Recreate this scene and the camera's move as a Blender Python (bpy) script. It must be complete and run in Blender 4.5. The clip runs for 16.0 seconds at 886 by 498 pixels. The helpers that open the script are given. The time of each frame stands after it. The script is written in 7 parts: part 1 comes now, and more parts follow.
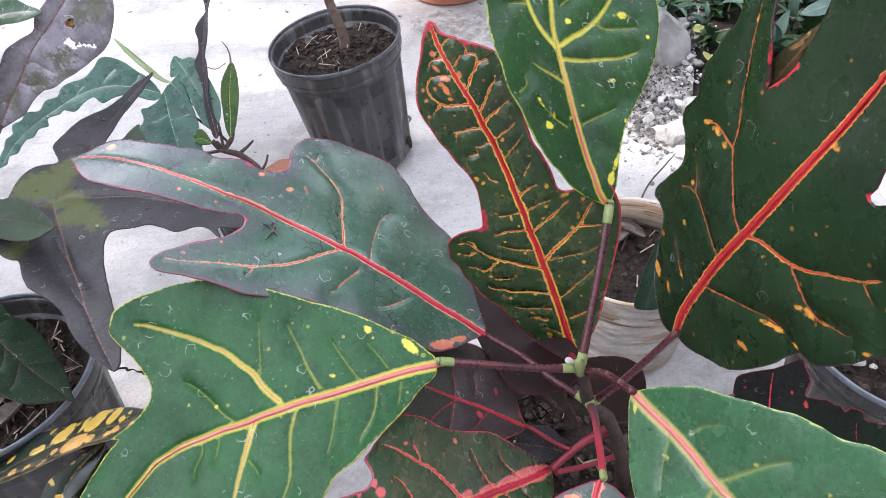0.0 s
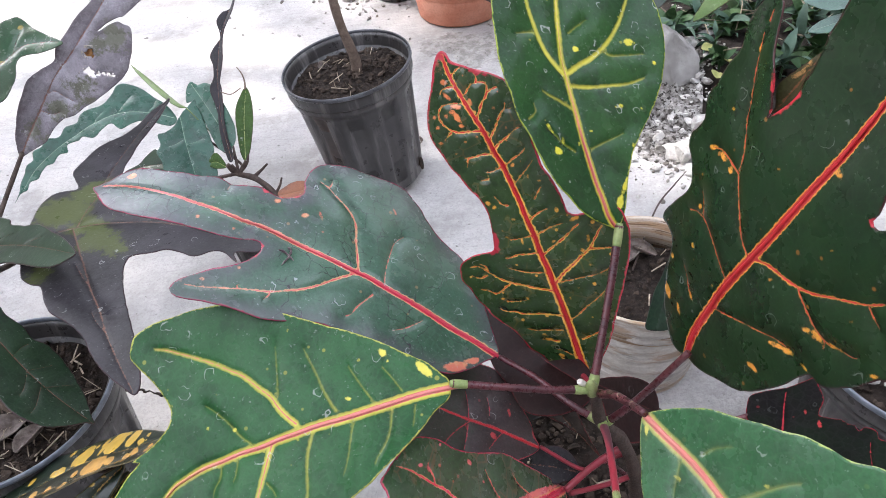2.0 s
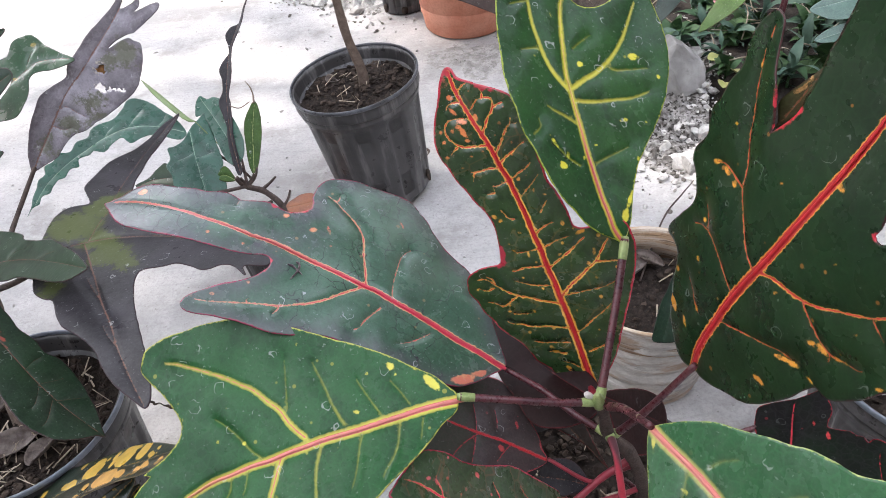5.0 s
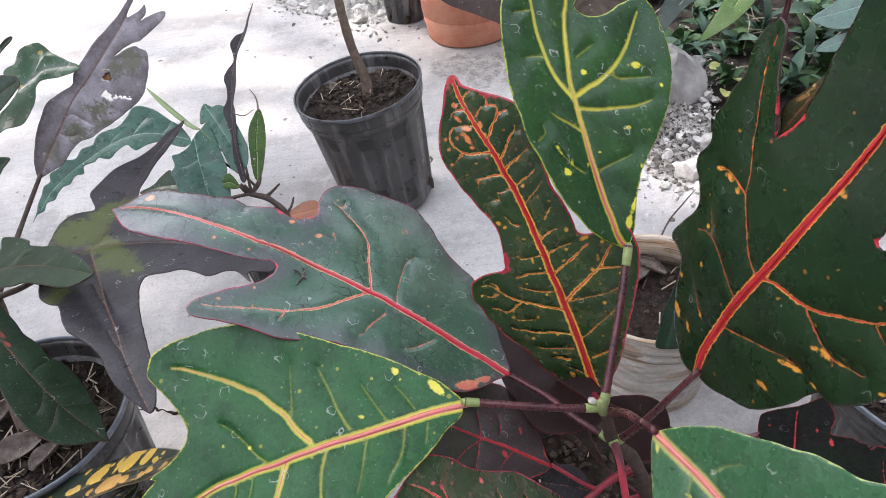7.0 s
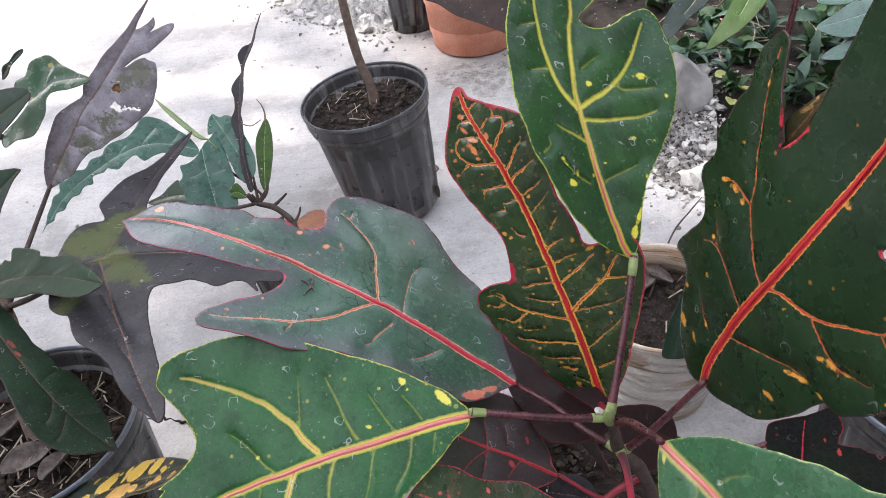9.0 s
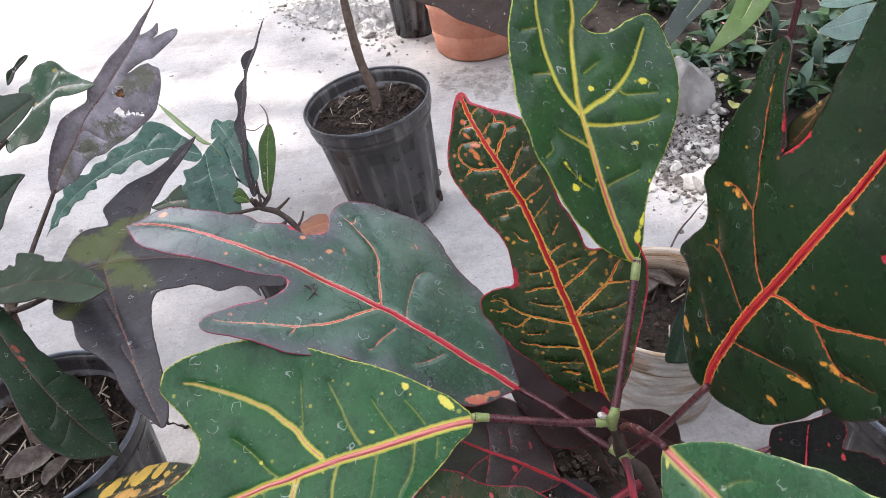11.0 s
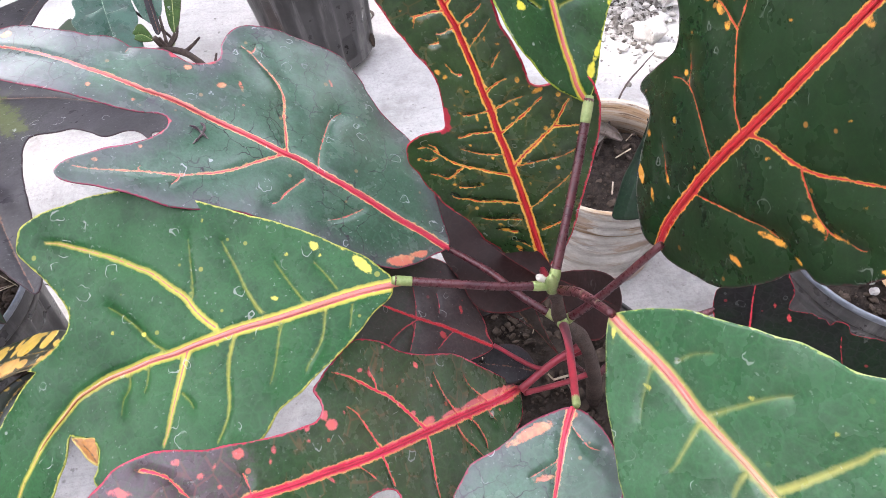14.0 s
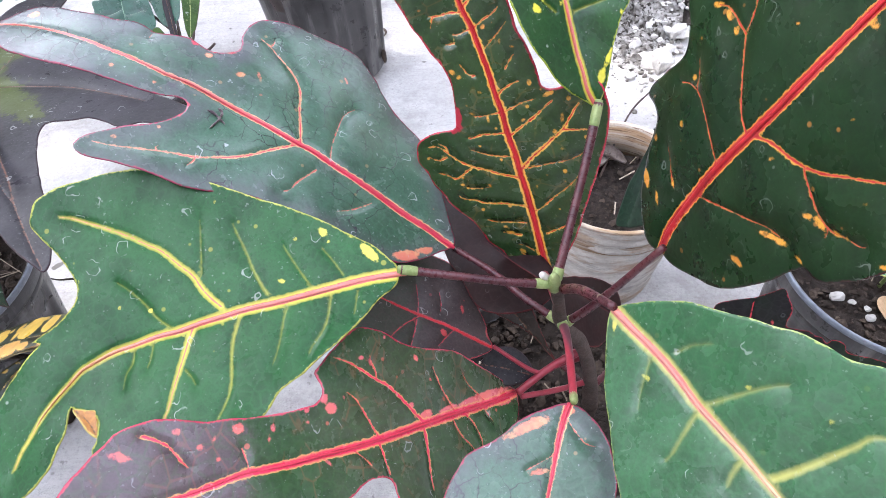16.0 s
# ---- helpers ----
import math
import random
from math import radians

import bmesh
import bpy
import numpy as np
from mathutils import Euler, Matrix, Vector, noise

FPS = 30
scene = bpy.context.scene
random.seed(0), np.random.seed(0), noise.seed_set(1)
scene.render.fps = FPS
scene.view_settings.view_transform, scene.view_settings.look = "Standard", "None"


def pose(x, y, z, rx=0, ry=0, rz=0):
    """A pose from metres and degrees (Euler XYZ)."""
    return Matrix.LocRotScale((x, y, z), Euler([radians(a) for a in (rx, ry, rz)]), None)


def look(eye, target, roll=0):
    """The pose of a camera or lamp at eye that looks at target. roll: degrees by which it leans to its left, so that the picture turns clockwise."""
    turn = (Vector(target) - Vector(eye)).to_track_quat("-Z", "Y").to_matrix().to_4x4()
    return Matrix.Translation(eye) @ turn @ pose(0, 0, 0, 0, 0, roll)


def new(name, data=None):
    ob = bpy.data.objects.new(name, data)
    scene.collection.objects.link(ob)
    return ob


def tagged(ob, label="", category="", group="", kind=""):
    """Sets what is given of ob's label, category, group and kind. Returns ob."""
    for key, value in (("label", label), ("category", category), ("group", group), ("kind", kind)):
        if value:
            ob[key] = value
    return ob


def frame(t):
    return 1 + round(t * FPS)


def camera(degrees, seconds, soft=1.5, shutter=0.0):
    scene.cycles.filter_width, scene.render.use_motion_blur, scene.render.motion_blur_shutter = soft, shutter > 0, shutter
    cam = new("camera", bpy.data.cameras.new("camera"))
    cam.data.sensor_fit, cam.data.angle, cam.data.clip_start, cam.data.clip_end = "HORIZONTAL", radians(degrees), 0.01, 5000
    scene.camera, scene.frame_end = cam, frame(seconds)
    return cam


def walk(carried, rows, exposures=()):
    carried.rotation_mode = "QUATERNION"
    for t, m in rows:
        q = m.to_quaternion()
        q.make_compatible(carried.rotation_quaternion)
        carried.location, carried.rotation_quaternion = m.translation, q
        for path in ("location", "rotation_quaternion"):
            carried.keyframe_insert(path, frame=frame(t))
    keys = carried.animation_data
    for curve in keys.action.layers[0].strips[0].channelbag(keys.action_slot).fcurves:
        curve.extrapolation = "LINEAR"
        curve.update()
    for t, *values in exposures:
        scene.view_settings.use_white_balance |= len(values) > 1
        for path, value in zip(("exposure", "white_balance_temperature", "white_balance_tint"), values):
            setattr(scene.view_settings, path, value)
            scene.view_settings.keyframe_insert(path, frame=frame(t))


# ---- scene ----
cam = camera(64.7, 16.0, soft=0.8)
# seconds, metres, degrees
ROWS = [
    (0.0, 0.0141, 0.0182, 0.5738, 46.49, 3.48, -5.67),
    (0.5, 0.0141, 0.0174, 0.5755, 46.81, 3.80, -5.67),
    (1.0, 0.0132, 0.0166, 0.5755, 47.09, 3.74, -5.42),
    (1.5, 0.0132, 0.0157, 0.5779, 47.79, 4.23, -5.22),
    (2.0, 0.0141, 0.0157, 0.5804, 47.94, 4.54, -5.31),
    (2.5, 0.0141, 0.0157, 0.5813, 48.21, 4.86, -5.36),
    (3.0, 0.0141, 0.0157, 0.5821, 48.29, 4.86, -5.24),
    (3.5, 0.0141, 0.0149, 0.5829, 48.52, 4.95, -5.24),
    (4.0, 0.0149, 0.0149, 0.5829, 48.62, 5.04, -5.15),
    (6.5, 0.0141, 0.0132, 0.5854, 49.21, 5.31, -4.91),
    (7.0, 0.0132, 0.0124, 0.5846, 49.45, 5.18, -4.83),
    (7.5, 0.0132, 0.0124, 0.5854, 49.63, 5.42, -4.74),
    (8.0, 0.0141, 0.0124, 0.5862, 49.83, 5.51, -4.75),
    (8.5, 0.0141, 0.0124, 0.5871, 49.86, 5.59, -4.66),
    (9.0, 0.0132, 0.0116, 0.5871, 50.11, 5.61, -4.53),
    (11.5, 0.0132, 0.0116, 0.5887, 50.54, 5.88, -4.38),
    (12.0, 0.0149, 0.0116, 0.5920, 50.66, 6.13, -4.78),
    (12.5, 0.0182, 0.0190, 0.5879, 48.55, 5.86, -6.11),
    (13.0, 0.0240, 0.0257, 0.5763, 43.08, 4.52, -6.74),
    (13.5, 0.0240, 0.0348, 0.5655, 40.02, 4.45, -7.27),
    (14.0, 0.0215, 0.0439, 0.5465, 38.88, 2.14, -7.58),
    (14.5, 0.0190, 0.0414, 0.5399, 39.99, 0.58, -7.17),
    (15.0, 0.0190, 0.0389, 0.5407, 41.03, 0.53, -7.34),
    (15.5, 0.0215, 0.0389, 0.5432, 41.81, 1.07, -7.91),
    (16.0, 0.0166, 0.0306, 0.5415, 41.12, 0.20, -5.50),
]
from mathutils import geometry

EXPOSURES = [(0.0, 2.57, 6350, 15), (2.0, 2.46, 6450, 14), (4.0, 2.38, 6550, 13), (9.0, 2.27, 6500, 14), (12.2, 2.27, 6750, 17), (12.8, 2.32, 6850, 18), (13.5, 2.74, 6800, 18), (14.2, 2.92, 6480, 17), (16.0, 2.94, 6200, 15)]
walk(cam, [(t, pose(x, y, z, rx, ry, rz)) for t, x, y, z, rx, ry, rz in ROWS], EXPOSURES)

# ---- light: bright hazy sky, sun filtered by a tree beside the yard ----
SUN_UP, SUN_TURN = 48.0, 300.0
world = bpy.data.worlds.new("sky")
scene.world = world
world.use_nodes = True
wn, wl = world.node_tree.nodes, world.node_tree.links
sky = wn.new("ShaderNodeTexSky")
sky.sky_type, sky.sun_disc = "NISHITA", False
sky.sun_elevation, sky.sun_rotation = radians(SUN_UP), radians(SUN_TURN)
sky.dust_density, sky.ozone_density = 4.0, 0.6
haze = wn.new("ShaderNodeHueSaturation")
haze.inputs["Saturation"].default_value = 0.25
wl.new(sky.outputs[0], haze.inputs["Color"])
veil = wn.new("ShaderNodeMix")
veil.data_type = "RGBA"
veil.inputs[0].default_value, veil.inputs[7].default_value = 0.6, (4.3, 4.7, 5.5, 1.0)
wl.new(haze.outputs[0], veil.inputs[6])
wl.new(veil.outputs[2], wn["Background"].inputs["Color"])
wn["Background"].inputs["Strength"].default_value = 0.15
sun = new("sun", bpy.data.lights.new("sun", "SUN"))
sun.data.energy, sun.data.angle, sun.data.color = 2.55, radians(1.5), (1.0, 0.95, 0.88)
SUN_WAY = Vector((math.sin(radians(SUN_TURN)) * math.cos(radians(SUN_UP)), math.cos(radians(SUN_TURN)) * math.cos(radians(SUN_UP)), math.sin(radians(SUN_UP))))
sun.matrix_world = look(SUN_WAY * 20, (0, 0, 0))


# ---- materials ----
class Nodes:
    """A material's node tree with short calls."""

    def __init__(self, name):
        self.mat = bpy.data.materials.new(name)
        self.mat.use_nodes = True
        self.tree = self.mat.node_tree
        self.bsdf = self.tree.nodes["Principled BSDF"]
        self.coord = self.add("ShaderNodeTexCoord").outputs["Object"]

    def add(self, kind, **inputs):
        node = self.tree.nodes.new(kind)
        for key, value in inputs.items():
            self.put(node.inputs[key.replace("_", " ")], value)
        return node

    def put(self, socket, value):
        if isinstance(value, bpy.types.NodeSocket):
            self.tree.links.new(value, socket)
        else:
            socket.default_value = value

    def math(self, op, a, b=0.0, c=0.0):
        node = self.tree.nodes.new("ShaderNodeMath")
        node.operation = op
        for socket, value in zip(node.inputs, (a, b, c)):
            self.put(socket, value)
        return node.outputs[0]

    def scaled(self, vec, by):
        node = self.tree.nodes.new("ShaderNodeVectorMath")
        node.operation = "SCALE"
        self.put(node.inputs[0], vec)
        self.put(node.inputs[3], by)
        return node.outputs[0]

    def noise(self, scale, detail=4.0, rough=0.6, offset=None, vec=None):
        return self.add("ShaderNodeTexNoise", Vector=vec or self.coord, Scale=scale, Detail=detail, Roughness=rough).outputs["Fac"]

    def voronoi(self, scale, feature="F1", vec=None):
        node = self.add("ShaderNodeTexVoronoi", Vector=vec or self.coord, Scale=scale)
        node.feature = feature
        return node.outputs[0]

    def ramp(self, value, low, high, a=0.0, b=1.0):
        node = self.tree.nodes.new("ShaderNodeMapRange")
        node.interpolation_type = "SMOOTHSTEP"
        for key, val in zip(("Value", "From Min", "From Max", "To Min", "To Max"), (value, low, high, a, b)):
            self.put(node.inputs[key], val)
        return node.outputs[0]

    def mix(self, fac, a, b):
        node = self.tree.nodes.new("ShaderNodeMix")
        node.data_type = "RGBA"
        for socket, value in zip((node.inputs[0], node.inputs[6], node.inputs[7]), (fac, a, b)):
            self.put(socket, (*value, 1.0) if isinstance(value, tuple) and len(value) == 3 else value)
        return node.outputs[2]

    def attr(self, name):
        node = self.tree.nodes.new("ShaderNodeAttribute")
        node.attribute_name = name
        return node.outputs["Fac"]

    def bump(self, height, distance, strength=1.0):
        return self.add("ShaderNodeBump", Height=height, Distance=distance, Strength=strength).outputs[0]

    def done(self, color, rough=0.6, normal=None, spec=0.5, metal=0.0):
        self.put(self.bsdf.inputs["Base Color"], (*color, 1.0) if isinstance(color, tuple) else color)
        self.put(self.bsdf.inputs["Roughness"], rough)
        self.put(self.bsdf.inputs["Specular IOR Level"], spec)
        self.bsdf.inputs["Metallic"].default_value = metal
        if normal is not None:
            self.put(self.bsdf.inputs["Normal"], normal)
        return self.mat


def leaf_material(name, green, green_b, core, fringe, edge, edge_mm=0.9, blotch=None, rough=0.3, dust_sheen=0.05, ragged=0.7, crackle=0.0, bloom=(0.46, 0.48, 0.46), net=0.0, cloudy=False, lip=None, spec=0.5, tip=None, glow=0.0, dots=0.3, rings=0.5, hollow=1.4, brim=None, fade=None, flush=None, turn=None):
    """Leaf skin: two greens, vein core and fringe, coloured margin, blotches, a dusty film with painted sheen,
    scratches and fine venation.
    tip: where along the blade (metres) another colour clouds in; glow: how far a vein's tint bleeds out;
    brim: colour, depth and strength of a bruised zone inside the margin; fade: where along the blade the core takes the
    fringe's colour;
    flush: colour of the patches that spread in from the margin; turn: where along the blade veins and spots take
    another colour."""
    n = Nodes(name)
    if turn:
        sway = n.math("ADD", n.add("ShaderNodeSeparateXYZ", Vector=n.coord).outputs[0], n.math("MULTIPLY", n.math("SUBTRACT", n.noise(60.0, 2.0), 0.5), 0.05))
        fringe = n.mix(n.ramp(sway, turn[0], turn[1]), fringe, turn[2])
        blotch = n.mix(n.ramp(sway, turn[0], turn[1]), blotch, turn[2])
    ripple = n.math("SUBTRACT", n.noise(420.0, 3.0, 0.7), 0.5)
    base = n.mix(n.ramp(n.noise(16.0, 3.0, 0.6), 0.36, 0.64), green, green_b)
    base = n.mix(n.math("MULTIPLY", n.ramp(n.noise(48.0, 5.0, 0.7), 0.45, 0.68), 0.6), base, tuple(c * 0.5 for c in green))
    if tip:
        where = n.add("ShaderNodeSeparateXYZ", Vector=n.coord).outputs[0]
        cloud = n.math("ADD", n.ramp(where, tip[0], tip[1], -0.5, 0.42), n.noise(tip[3], 5.0, 0.75))
        base = n.mix(n.ramp(cloud, 0.5, 0.68, 0.0, tip[4]), base, tip[2])
    # fine venation between the main veins
    cells = n.voronoi(210.0, "DISTANCE_TO_EDGE")
    base = n.mix(n.ramp(cells, 0.0, 0.14, 0.22, 0.0), base, tuple(min(1.0, c * 2.0 + 0.01) for c in green))
    base = n.mix(n.ramp(n.noise(1100.0, 3.0, 0.7), 0.42, 0.68, 0.0, 0.3), base, tuple(c * 0.45 for c in green))
    if crackle:
        bent = n.add("ShaderNodeVectorMath")
        n.put(bent.inputs[0], n.coord)
        wave = n.add("ShaderNodeTexNoise", Vector=n.coord, Scale=90.0, Detail=3.0).outputs["Color"]
        n.put(bent.inputs[1], n.scaled(wave, 0.010))
        lines = n.ramp(n.voronoi(85.0, "DISTANCE_TO_EDGE", bent.outputs[0]), 0.0, 0.028, 1.0, 0.0)
        lines = n.math("MULTIPLY", lines, n.ramp(n.noise(30.0, 4.0, 0.7), 0.44, 0.58))
        base = n.mix(n.math("MULTIPLY", lines, crackle), base, (0.008, 0.008, 0.010))
        bruise = n.ramp(n.noise(11.0, 5.0, 0.7), 0.56, 0.74, 0.0, 0.45)
        base = n.mix(bruise, base, (0.07, 0.045, 0.075))
    if dots:
        # round pale freckles, one here and there
        seed = n.add("ShaderNodeTexVoronoi", Vector=n.coord, Scale=150.0)
        lot = n.add("ShaderNodeSeparateXYZ", Vector=seed.outputs["Color"])
        fleck = n.math("MULTIPLY", n.ramp(n.math("SUBTRACT", seed.outputs["Distance"], n.math("MULTIPLY", lot.outputs[1], 0.12)), 0.02, 0.08, 1.0, 0.0), n.ramp(lot.outputs[0], 0.80, 0.83))
        base = n.mix(n.math("MULTIPLY", fleck, dots), base, fringe)
    if net:
        # broken network of small coloured veins
        mesh = n.add("ShaderNodeTexVoronoi", Vector=n.add("ShaderNodeMapping", Vector=n.coord, Scale=(1.0, 0.7, 1.0)).outputs[0], Scale=130.0)
        mesh.feature = "DISTANCE_TO_EDGE"
        thread = n.math("MULTIPLY", n.ramp(n.math("ADD", mesh.outputs[0], n.math("MULTIPLY", ripple, 0.06)), 0.015, 0.06, 1.0, 0.0), n.ramp(n.noise(60.0, 3.0), 0.49, 0.56))
        base = n.mix(n.math("MULTIPLY", thread, net), base, fringe)
    if brim:
        near_edge = n.math("ADD", n.attr("edge"), n.math("MULTIPLY", n.math("SUBTRACT", n.noise(42.0, 6.0, 0.75), 0.5), 26.0))
        base = n.mix(n.ramp(near_edge, 0.0, brim[1], brim[2], 0.0), base, brim[0])
    if blotch:
        if cloudy:
            drift = n.math("MULTIPLY", n.math("SUBTRACT", n.noise(75.0, 7.0, 0.8), 0.5), 46.0)
            base = n.mix(n.ramp(n.math("ADD", n.attr("spot"), drift), -3.0, 2.5, 0.92, 0.0), base, blotch)
        else:
            drift = n.math("MULTIPLY", n.math("SUBTRACT", n.noise(330.0, 5.0, 0.75), 0.5), 3.0)
            where = n.math("ADD", n.attr("spot"), drift)
            base = n.mix(n.ramp(where, -0.55, 0.25, 1.0, 0.0), base, n.mix(n.ramp(n.noise(120.0, 3.0, 0.6), 0.4, 0.65, 0.0, 0.6), blotch, fringe))
    halo = n.math("ADD", n.attr("halo"), n.math("MULTIPLY", ripple, 2.4 * ragged))
    if glow:
        base = n.mix(n.math("MULTIPLY", n.ramp(halo, 0.0, glow, 0.5, 0.0), n.attr("tone")), base, fringe)
    base = n.mix(n.math("MULTIPLY", n.ramp(halo, -0.9 if glow else -0.3, 0.5 if glow else 0.22, 1.0, 0.0), n.attr("tone")), base, lip or fringe)
    if lip:
        base = n.mix(n.ramp(halo, -0.5, -0.1, 1.0, 0.0), base, fringe)
    heart = n.math("ADD", n.attr("core"), n.math("MULTIPLY", ripple, 1.2 * ragged))
    if fade:
        core = n.mix(n.ramp(n.add("ShaderNodeSeparateXYZ", Vector=n.coord).outputs[0], fade[0], fade[1]), core, fade[2] if fade[2:] else fringe)
    base = n.mix(n.ramp(heart, -0.2, 0.25, 1.0, 0.0), base, core)
    rim = n.math("ADD", n.attr("edge"), n.math("MULTIPLY", ripple, 2.2))
    rim = n.math("ADD", rim, n.math("MULTIPLY", n.math("SUBTRACT", n.noise(45.0, 2.0), 0.5), -2.4 * edge_mm))
    if tip and tip[5:]:
        rim = n.math("SUBTRACT", rim, n.ramp(n.add("ShaderNodeSeparateXYZ", Vector=n.coord).outputs[0], tip[0], tip[1], 0.0, tip[5]))
    base = n.mix(n.ramp(rim, edge_mm * 0.4, edge_mm * 1.4, 1.0, 0.0), base, edge)
    blush = n.math("ADD", n.attr("flush"), n.math("MULTIPLY", n.math("SUBTRACT", n.noise(230.0, 4.0, 0.7), 0.5), 3.0))
    base = n.mix(n.ramp(blush, -0.3, 0.5, 0.95, 0.0), base, flush or edge)
    # dusty film that also paints in a sky sheen, dried droplet rings, scratches and specks
    film = n.math("MULTIPLY", n.ramp(n.noise(22.0, 7.0, 0.75), 0.3, 0.72, 0.2, 1.0), n.ramp(n.noise(600.0, 4.0, 0.75), 0.35, 0.65, 0.5, 1.0))
    bend = n.add("ShaderNodeVectorMath")
    n.put(bend.inputs[0], n.coord)
    n.put(bend.inputs[1], n.scaled(n.add("ShaderNodeTexNoise", Vector=n.coord, Scale=170.0, Detail=2.0).outputs["Color"], 0.006))
    drop = n.add("ShaderNodeTexVoronoi", Vector=bend.outputs[0], Scale=95.0)
    lot = n.add("ShaderNodeSeparateXYZ", Vector=drop.outputs["Color"])
    ring = n.math("ABSOLUTE", n.math("SUBTRACT", drop.outputs["Distance"], n.math("MULTIPLY_ADD", lot.outputs[1], 0.22, 0.12)))
    ring = n.math("MULTIPLY", n.ramp(ring, 0.008, 0.028, 1.0, 0.0), n.ramp(lot.outputs[0], 0.50, 0.54))
    ring = n.math("MULTIPLY", ring, n.ramp(n.noise(140.0, 2.0), 0.45, 0.58))
    specks = n.ramp(n.noise(620.0, 2.0, 0.5), 0.68, 0.73)
    haze = n.math("MAXIMUM", n.math("MULTIPLY", film, dust_sheen), n.math("MULTIPLY", n.math("MAXIMUM", ring, n.math("MULTIPLY", specks, 0.45)), rings))
    base = n.mix(haze, base, bloom)
    rough = n.math("ADD", n.ramp(n.noise(60.0, 4.0), 0.3, 0.75, rough - 0.08, rough + 0.08), n.math("MULTIPLY", haze, 0.3))
    relief = n.math("ADD", n.math("MULTIPLY", n.ramp(cells, 0.0, 0.3), 0.13), n.math("MULTIPLY", n.noise(50.0, 2.0, 0.5), 0.9))
    relief = n.math("ADD", relief, n.ramp(n.attr("halo"), -1.0, 2.5, -hollow, 0.0))
    return n.done(base, rough, n.bump(relief, 0.0005, 0.45), spec)


LEAF = {}
# Lighter copy of purple: the torn leaf's sky sheen is put into the colour.
LEAF["violet"] = leaf_material("skylit_violet_leaf", (0.16, 0.14, 0.16), (0.33, 0.30, 0.34), (0.22, 0.09, 0.07), (0.17, 0.09, 0.08), (0.045, 0.022, 0.03), 0.4, (0.105, 0.105, 0.070), 0.24, 0.14, 1.2, cloudy=True, dots=0.0, brim=((0.050, 0.034, 0.040), 8.0, 0.5))
LEAF["green"] = leaf_material("green_leaf", (0.009, 0.066, 0.016), (0.022, 0.097, 0.029), (0.56, 0.13, 0.13), (0.50, 0.46, 0.07), (0.38, 0.39, 0.08), 0.5, (0.64, 0.58, 0.09), 0.30, 0.03, 0.5, glow=0.7, spec=0.20, rings=0.5, dots=0.4, fade=(0.09, 0.17))
# Lighter, bluer copy of green: this leaf's sky sheen is in its colour.
LEAF["cool"] = leaf_material("skylit_green_leaf", (0.018, 0.092, 0.029), (0.034, 0.122, 0.047), (0.60, 0.20, 0.16), (0.44, 0.42, 0.11), (0.30, 0.38, 0.10), 0.3, (0.56, 0.52, 0.10), 0.28, 0.10, 0.45, glow=0.9, spec=0.42, rings=0.6, dots=0.08, fade=(0.03, 0.09, (0.62, 0.42, 0.22)))
LEAF["deep"] = leaf_material("deep_green_leaf", (0.006, 0.041, 0.008), (0.016, 0.070, 0.013), (0.54, 0.13, 0.08), (0.50, 0.45, 0.05), (0.30, 0.36, 0.05), 0.4, (0.62, 0.56, 0.05), 0.24, 0.02, 0.5, glow=0.8, spec=0.22, rings=0.5, dots=0.4, fade=(0.035, 0.085))
LEAF["dusty"] = leaf_material("dusty_leaf", (0.026, 0.080, 0.042), (0.056, 0.124, 0.080), (0.58, 0.034, 0.075), (0.64, 0.36, 0.17), (0.26, 0.022, 0.06), 0.5, (0.60, 0.16, 0.10), 0.24, 0.09, 0.9, 1.0, (0.46, 0.49, 0.52), spec=0.5, rings=0.55, brim=((0.095, 0.066, 0.100), 13.0, 0.45), fade=(0.07, 0.15, (0.52, 0.10, 0.11)), flush=(0.50, 0.04, 0.07), tip=(0.11, 0.21, (0.105, 0.105, 0.130), 40.0, 0.5))
LEAF["scarlet"] = leaf_material("scarlet_leaf", (0.010, 0.036, 0.006), (0.026, 0.062, 0.014), (0.54, 0.018, 0.020), (0.78, 0.38, 0.06), (0.46, 0.016, 0.042), 0.75, (0.72, 0.34, 0.04), 0.26, 0.04, 1.1, net=0.07, spec=0.62, lip=(0.74, 0.46, 0.08), tip=(0.135, 0.22, (0.52, 0.12, 0.09), 150.0, 0.7, 0.6), dots=0.7, rings=0.30, turn=(0.09, 0.17, (0.72, 0.20, 0.07)))
LEAF["dark"] = leaf_material("dark_leaf", (0.0055, 0.024, 0.006), (0.011, 0.036, 0.010), (0.48, 0.032, 0.038), (0.72, 0.27, 0.055), (0.05, 0.012, 0.014), 0.35, (0.72, 0.32, 0.04), 0.30, 0.015, 0.9, flush=(0.52, 0.03, 0.05), spec=0.30, hollow=0.6, lip=(0.70, 0.38, 0.06), dots=0.35, rings=0.25)
LEAF["pink"] = leaf_material("pink_veined_leaf", (0.015, 0.060, 0.012), (0.036, 0.056, 0.020), (0.68, 0.018, 0.075), (0.74, 0.15, 0.10), (0.48, 0.025, 0.065), 0.5, (0.66, 0.12, 0.14), 0.26, 0.09, 1.0, 0.0, (0.45, 0.44, 0.48), 0.10, lip=(0.72, 0.40, 0.12), tip=(0.10, 0.21, (0.100, 0.058, 0.078), 34.0, 0.85), dots=0.5, rings=0.5)
